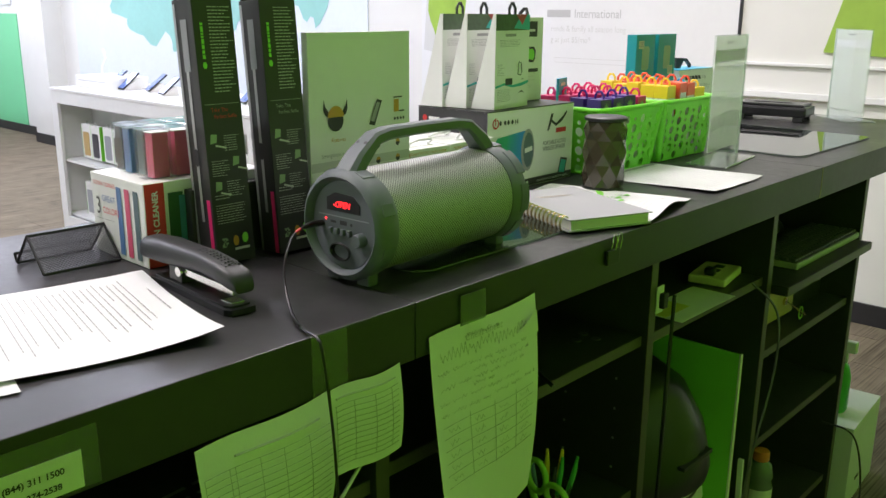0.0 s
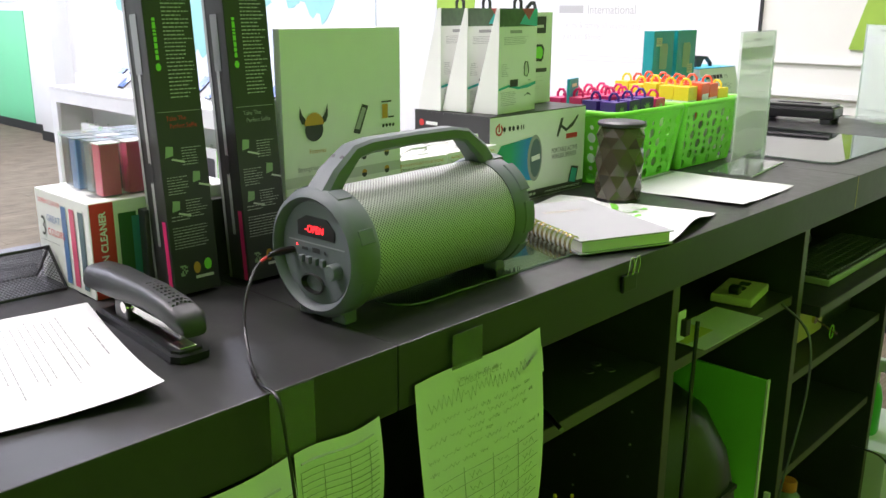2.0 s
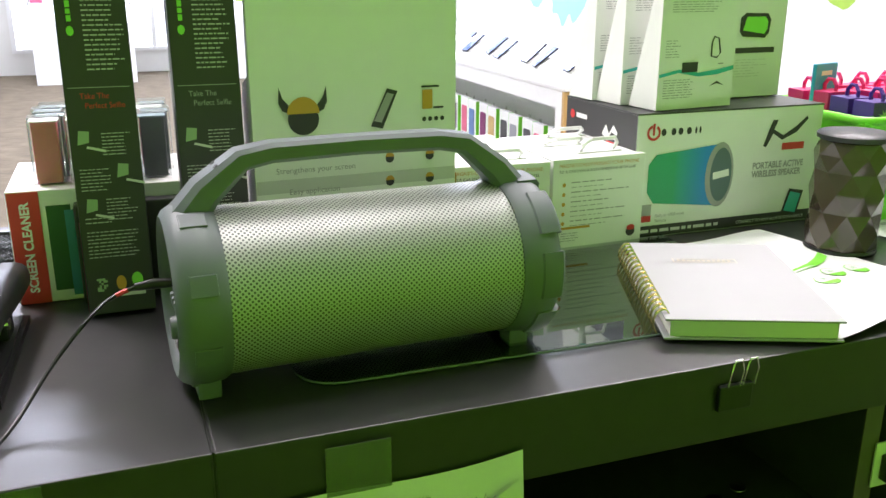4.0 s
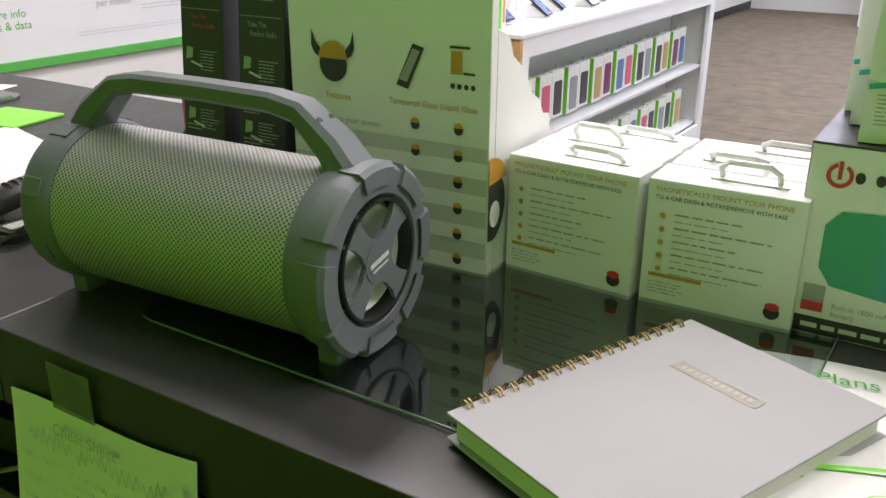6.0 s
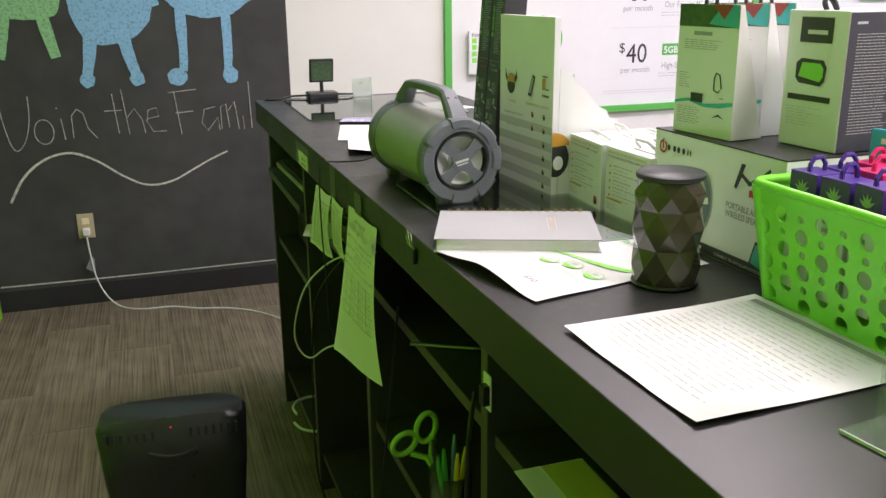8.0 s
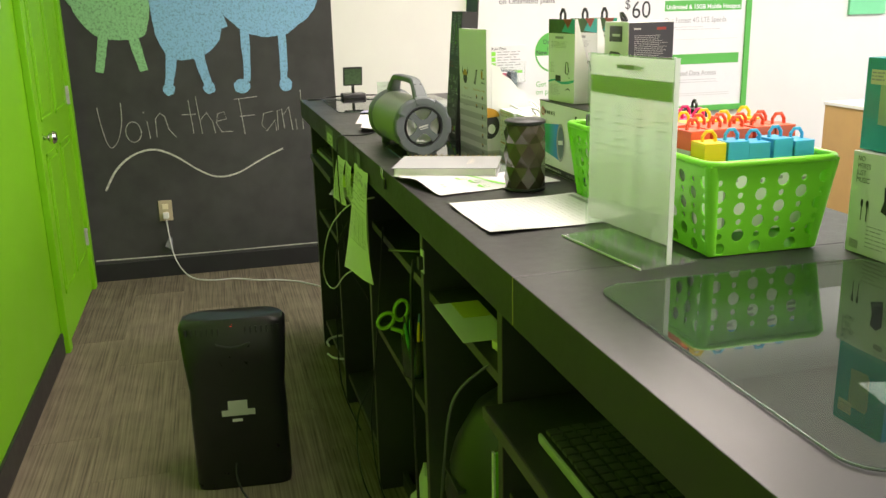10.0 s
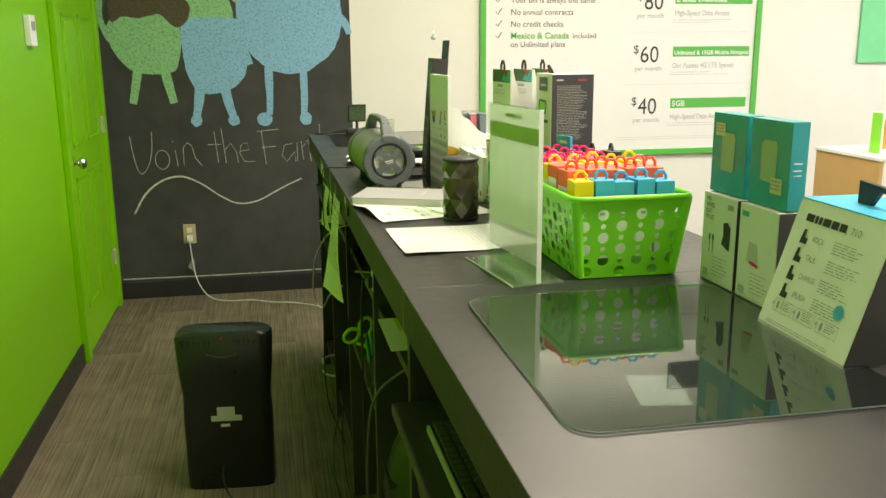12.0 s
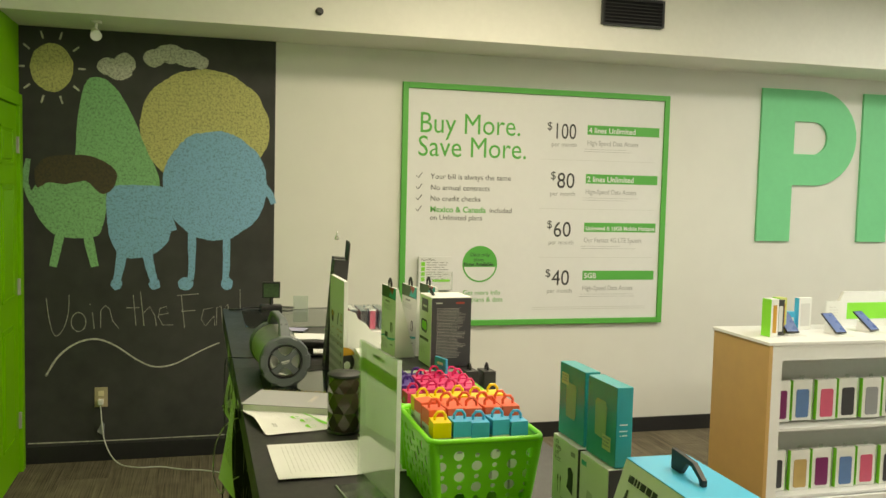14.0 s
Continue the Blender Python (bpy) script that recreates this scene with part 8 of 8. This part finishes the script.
for i in range(4):
    t = thing("spec_card", pose(-4.16 - i * 0.48, 0.543, 0.951, 0, 0, 180), "white upright spec card on the table", "spec card", "spec cards")
    part("card", bx(-0.05, 0.05, -0.004, 0.0, 0.0006, 0.15, 0.001), "card_white", t)
    part("print", lines(bmesh.new(), facing("-y", -0.05, -0.0044, 0), 0.02, 0.03, 0.08, 0.12, 6, 0.25, i, words=3), "print_light", t)
t = thing("white_console", pose(-5.45, 3.62, 0.951), "white box device on the display table", "device")
part("case", bx(-0.25, 0.2, -0.12, 0.12, 0.0006, 0.07, 0.006), "plastic_white", t)
part("groove", bx(-0.2, 0.15, -0.1206, -0.12, 0.04, 0.043), "print_grey", t)
part("antenna", tube(bmesh.new(), [(-0.18, 0.02, 0.07), (-0.17, 0.02, 0.12), (-0.12, 0.02, 0.17), (-0.14, 0.02, 0.22)], 0.006, 6), "plastic_white", t)

# ---- far wall: posters, map, ledge ----
N = FRONT
t = thing("travel_poster", pose(-2.28, N, 0.55), "large white poster with fine grey print, black edge", "poster")
part("sheet", bx(-2.15, 0, -0.012, 0, 0, 1.6), "paper", t)
part("black_edge", bx(0.001, 0.012, -0.016, 0, 0, 1.6), "black_trim", t)
f = facing("-y", -2.15, -0.0125, 0)
letters("headline", "International", f, 1.185, 0.83, 0.066, "print_mid", t, squeeze=0.9)
part("brand_mark", flat(bmesh.new(), f, 1.0, 0.832, 1.16, 0.872), "print_mid", t)
letters("line", "rends & family all season long", f, 1.03, 0.755, 0.046, "print_light", t, squeeze=0.9)
letters("line", "g at just $5/mo*", f, 1.03, 0.695, 0.046, "print_light", t, squeeze=0.9)
part("small_print", lines(bmesh.new(), f, 1.06, 0.56, 1.6, 0.61, 2, 0.1, 4, 0.1), "print_light", t)
part("phone_picture", shape(bmesh.new(), f, [(0.02, 0.62), (0.26, 0.58), (0.30, 1.1), (0.06, 1.15)], 0.0006), "print_light", t)
part("green_picture", shape(bmesh.new(), f, ellipse(0.22, 0.92, 0.16, 0.26, 26, 0.1, 4), 0.001), "leaf_print", t)
t = thing("wall_ledge", pose(-2.26, N, 0), "white chair rail ledge on the wall", "ledge")
part("rail", bx(0.012, 2.33, -0.03, 0, 1.02, 1.05, 0.004), "white_paint", t)
part("rail", bx(0.012, 2.33, -0.02, 0, 1.17, 1.185, 0.003), "white_paint", t)
t = thing("green_cutout", pose(-1.72, N, 1.24), "lime green hanging cutout on the white wall", "cutout")
part("cutout", prism(bmesh.new(), [(-0.14, 0), (0.30, -0.02), (0.24, 0.3), (0.2, 0.62), (0.0, 0.62), (-0.06, 0.3)], 0.0, 0.012, pose(0, -0.001, 0, 90)), "leaf_print", t)
t = thing("wall_map", pose(-7.15, N, 0.55), "white wall mural with a mint green world map", "wall map")
part("sheet", bx(-2.2, 2.2, -0.012, 0, 0.0, 2.2), "map_sheet", t)
f = facing("-y", 0, -0.0125, 0)
for u, v, a, c_, s_ in ((-0.55, 1.1, 0.85, 0.5, 1), (0.45, 1.15, 0.6, 0.48, 2), (-0.1, 0.75, 0.35, 0.3, 3), (1.5, 1.3, 0.4, 0.5, 4)):
    part("land", shape(bmesh.new(), f, ellipse(u, v, a, c_, 60, 0.45, s_), 0.0006 + s_ * 0.0004), "map_teal", t)
t = thing("pilaster", pose(-9.9, N, 0), "white square pilaster on the wall", "pilaster")
tagged(t, kind="structure")
part("shaft", bx(-0.22, 0.22, -0.2, 0, 0.103, TOP), "white_wall", t)
part("base", bx(-0.232, 0.232, -0.212, 0, 0, 0.103), "black_trim", t)
t = thing("green_wall_panel", pose(-12.35, N, 0), "mint green painted wall panel below white posters", "wall panel")
part("panel", bx(-1.55, 1.55, -0.01, 0, 0.103, 1.35), "mint_wall", t)
for i in range(3):
    p = thing("wall_poster", pose(-13.3 + i * 1.0, N, 1.45), "white framed poster on the wall", "poster", "far posters")
    part("sheet", bx(-0.4, 0.4, -0.02, 0, 0, 1.1), "paper", p)
    part("picture", bx(-0.3, 0.2, -0.022, -0.0202, 0.25, 0.7), "map_teal", p)
t = thing("shop_window", pose(FAR, 2.2, 0), "wide bright shop window in a white frame", "window")
tagged(t, kind="structure")
part("glass", bx(0.004, 0.012, -1.8, 1.8, 0.35, 2.3), "window_glow", t)
for q in ((-1.86, -1.8, 0.3, 2.36), (1.8, 1.86, 0.3, 2.36), (-1.8, 1.8, 0.3, 0.35), (-1.8, 1.8, 2.3, 2.36), (-0.03, 0.03, 0.35, 2.3)):
    part("frame", bx(0.0, 0.05, *q), "white_paint", t)
for i in range(2):
    t = thing("display_shelf", pose(-12.9, 1.3 + i * 1.9, 0), "white display shelf with coloured packs near the window", "shelf", "far shelves")
    part("cabinet", bx(-0.2, 0.2, -0.6, 0.6, 0, 0.75, 0.004), "white_paint", t)
    for k in range(3):
        part("ledge", bx(-0.2, 0.2, -0.6, 0.6, 0.98 + k * 0.28, 1.0 + k * 0.28), "white_paint", t)
    for s_ in (-0.6, 0.58):
        part("side", bx(-0.2, 0.2, s_, s_ + 0.02, 0.75, 1.56), "white_paint", t)
    for k in range(8):
        p = carton("far_pack", "coloured package on the far display shelf", "product pack", pose(-12.85, 0.8 + i * 1.9 + (k % 4) * 0.3, 1.001 + 0.28 * (k // 4)), 0.1, 0.14, 0.18, ("case_pink", "card_white", "print_lime", "case_dark")[k % 4], "far packs")
        part("label", flat(bmesh.new(), facing("+x", 0.0505, -0.07, 0), 0.02, 0.04, 0.12, 0.12), "card_grey", p)

# ---- carpet planks ----
PLW, PLL = 0.25, 1.0
plank = mesh_of(bx(-PLW / 2 + 0.0008, PLW / 2 - 0.0008, -PLL / 2 + 0.0008, PLL / 2 - 0.0008, -0.0055, 0.0, 0.001), "carpet")
flo = bpy.data.objects["floor"]
rest = bmesh.new()
nx = int((GREEN - FAR) / PLW) + 1
for i in range(nx):
    for j in range(-1, 7):
        x, y = GREEN - PLW * (i + 0.5), BACK + PLL * (j + 0.5 + 0.33 * (i % 3))
        if y - PLL / 2 > FRONT or y + PLL / 2 < BACK:
            continue
        ya, yb = max(y - PLL / 2, BACK), min(y + PLL / 2, FRONT)
        if x > -4.9:
            whole = yb - ya > PLL - 0.01
            o = new("carpet_plank", plank if whole else mesh_of(bx(-PLW / 2 + 0.0008, PLW / 2 - 0.0008, ya - y + 0.0008, yb - y - 0.0008, -0.0055, 0.0), "carpet"))
            o.parent = flo
            o.location = (x, y, 0)
        else:
            box(rest, max(x - PLW / 2, FAR) + 0.0008, x + PLW / 2 - 0.0008, ya + 0.0008, yb - 0.0008, -0.0055, 0.0)
tagged(part("carpet_planks", rest, "carpet", flo), kind="stuff")
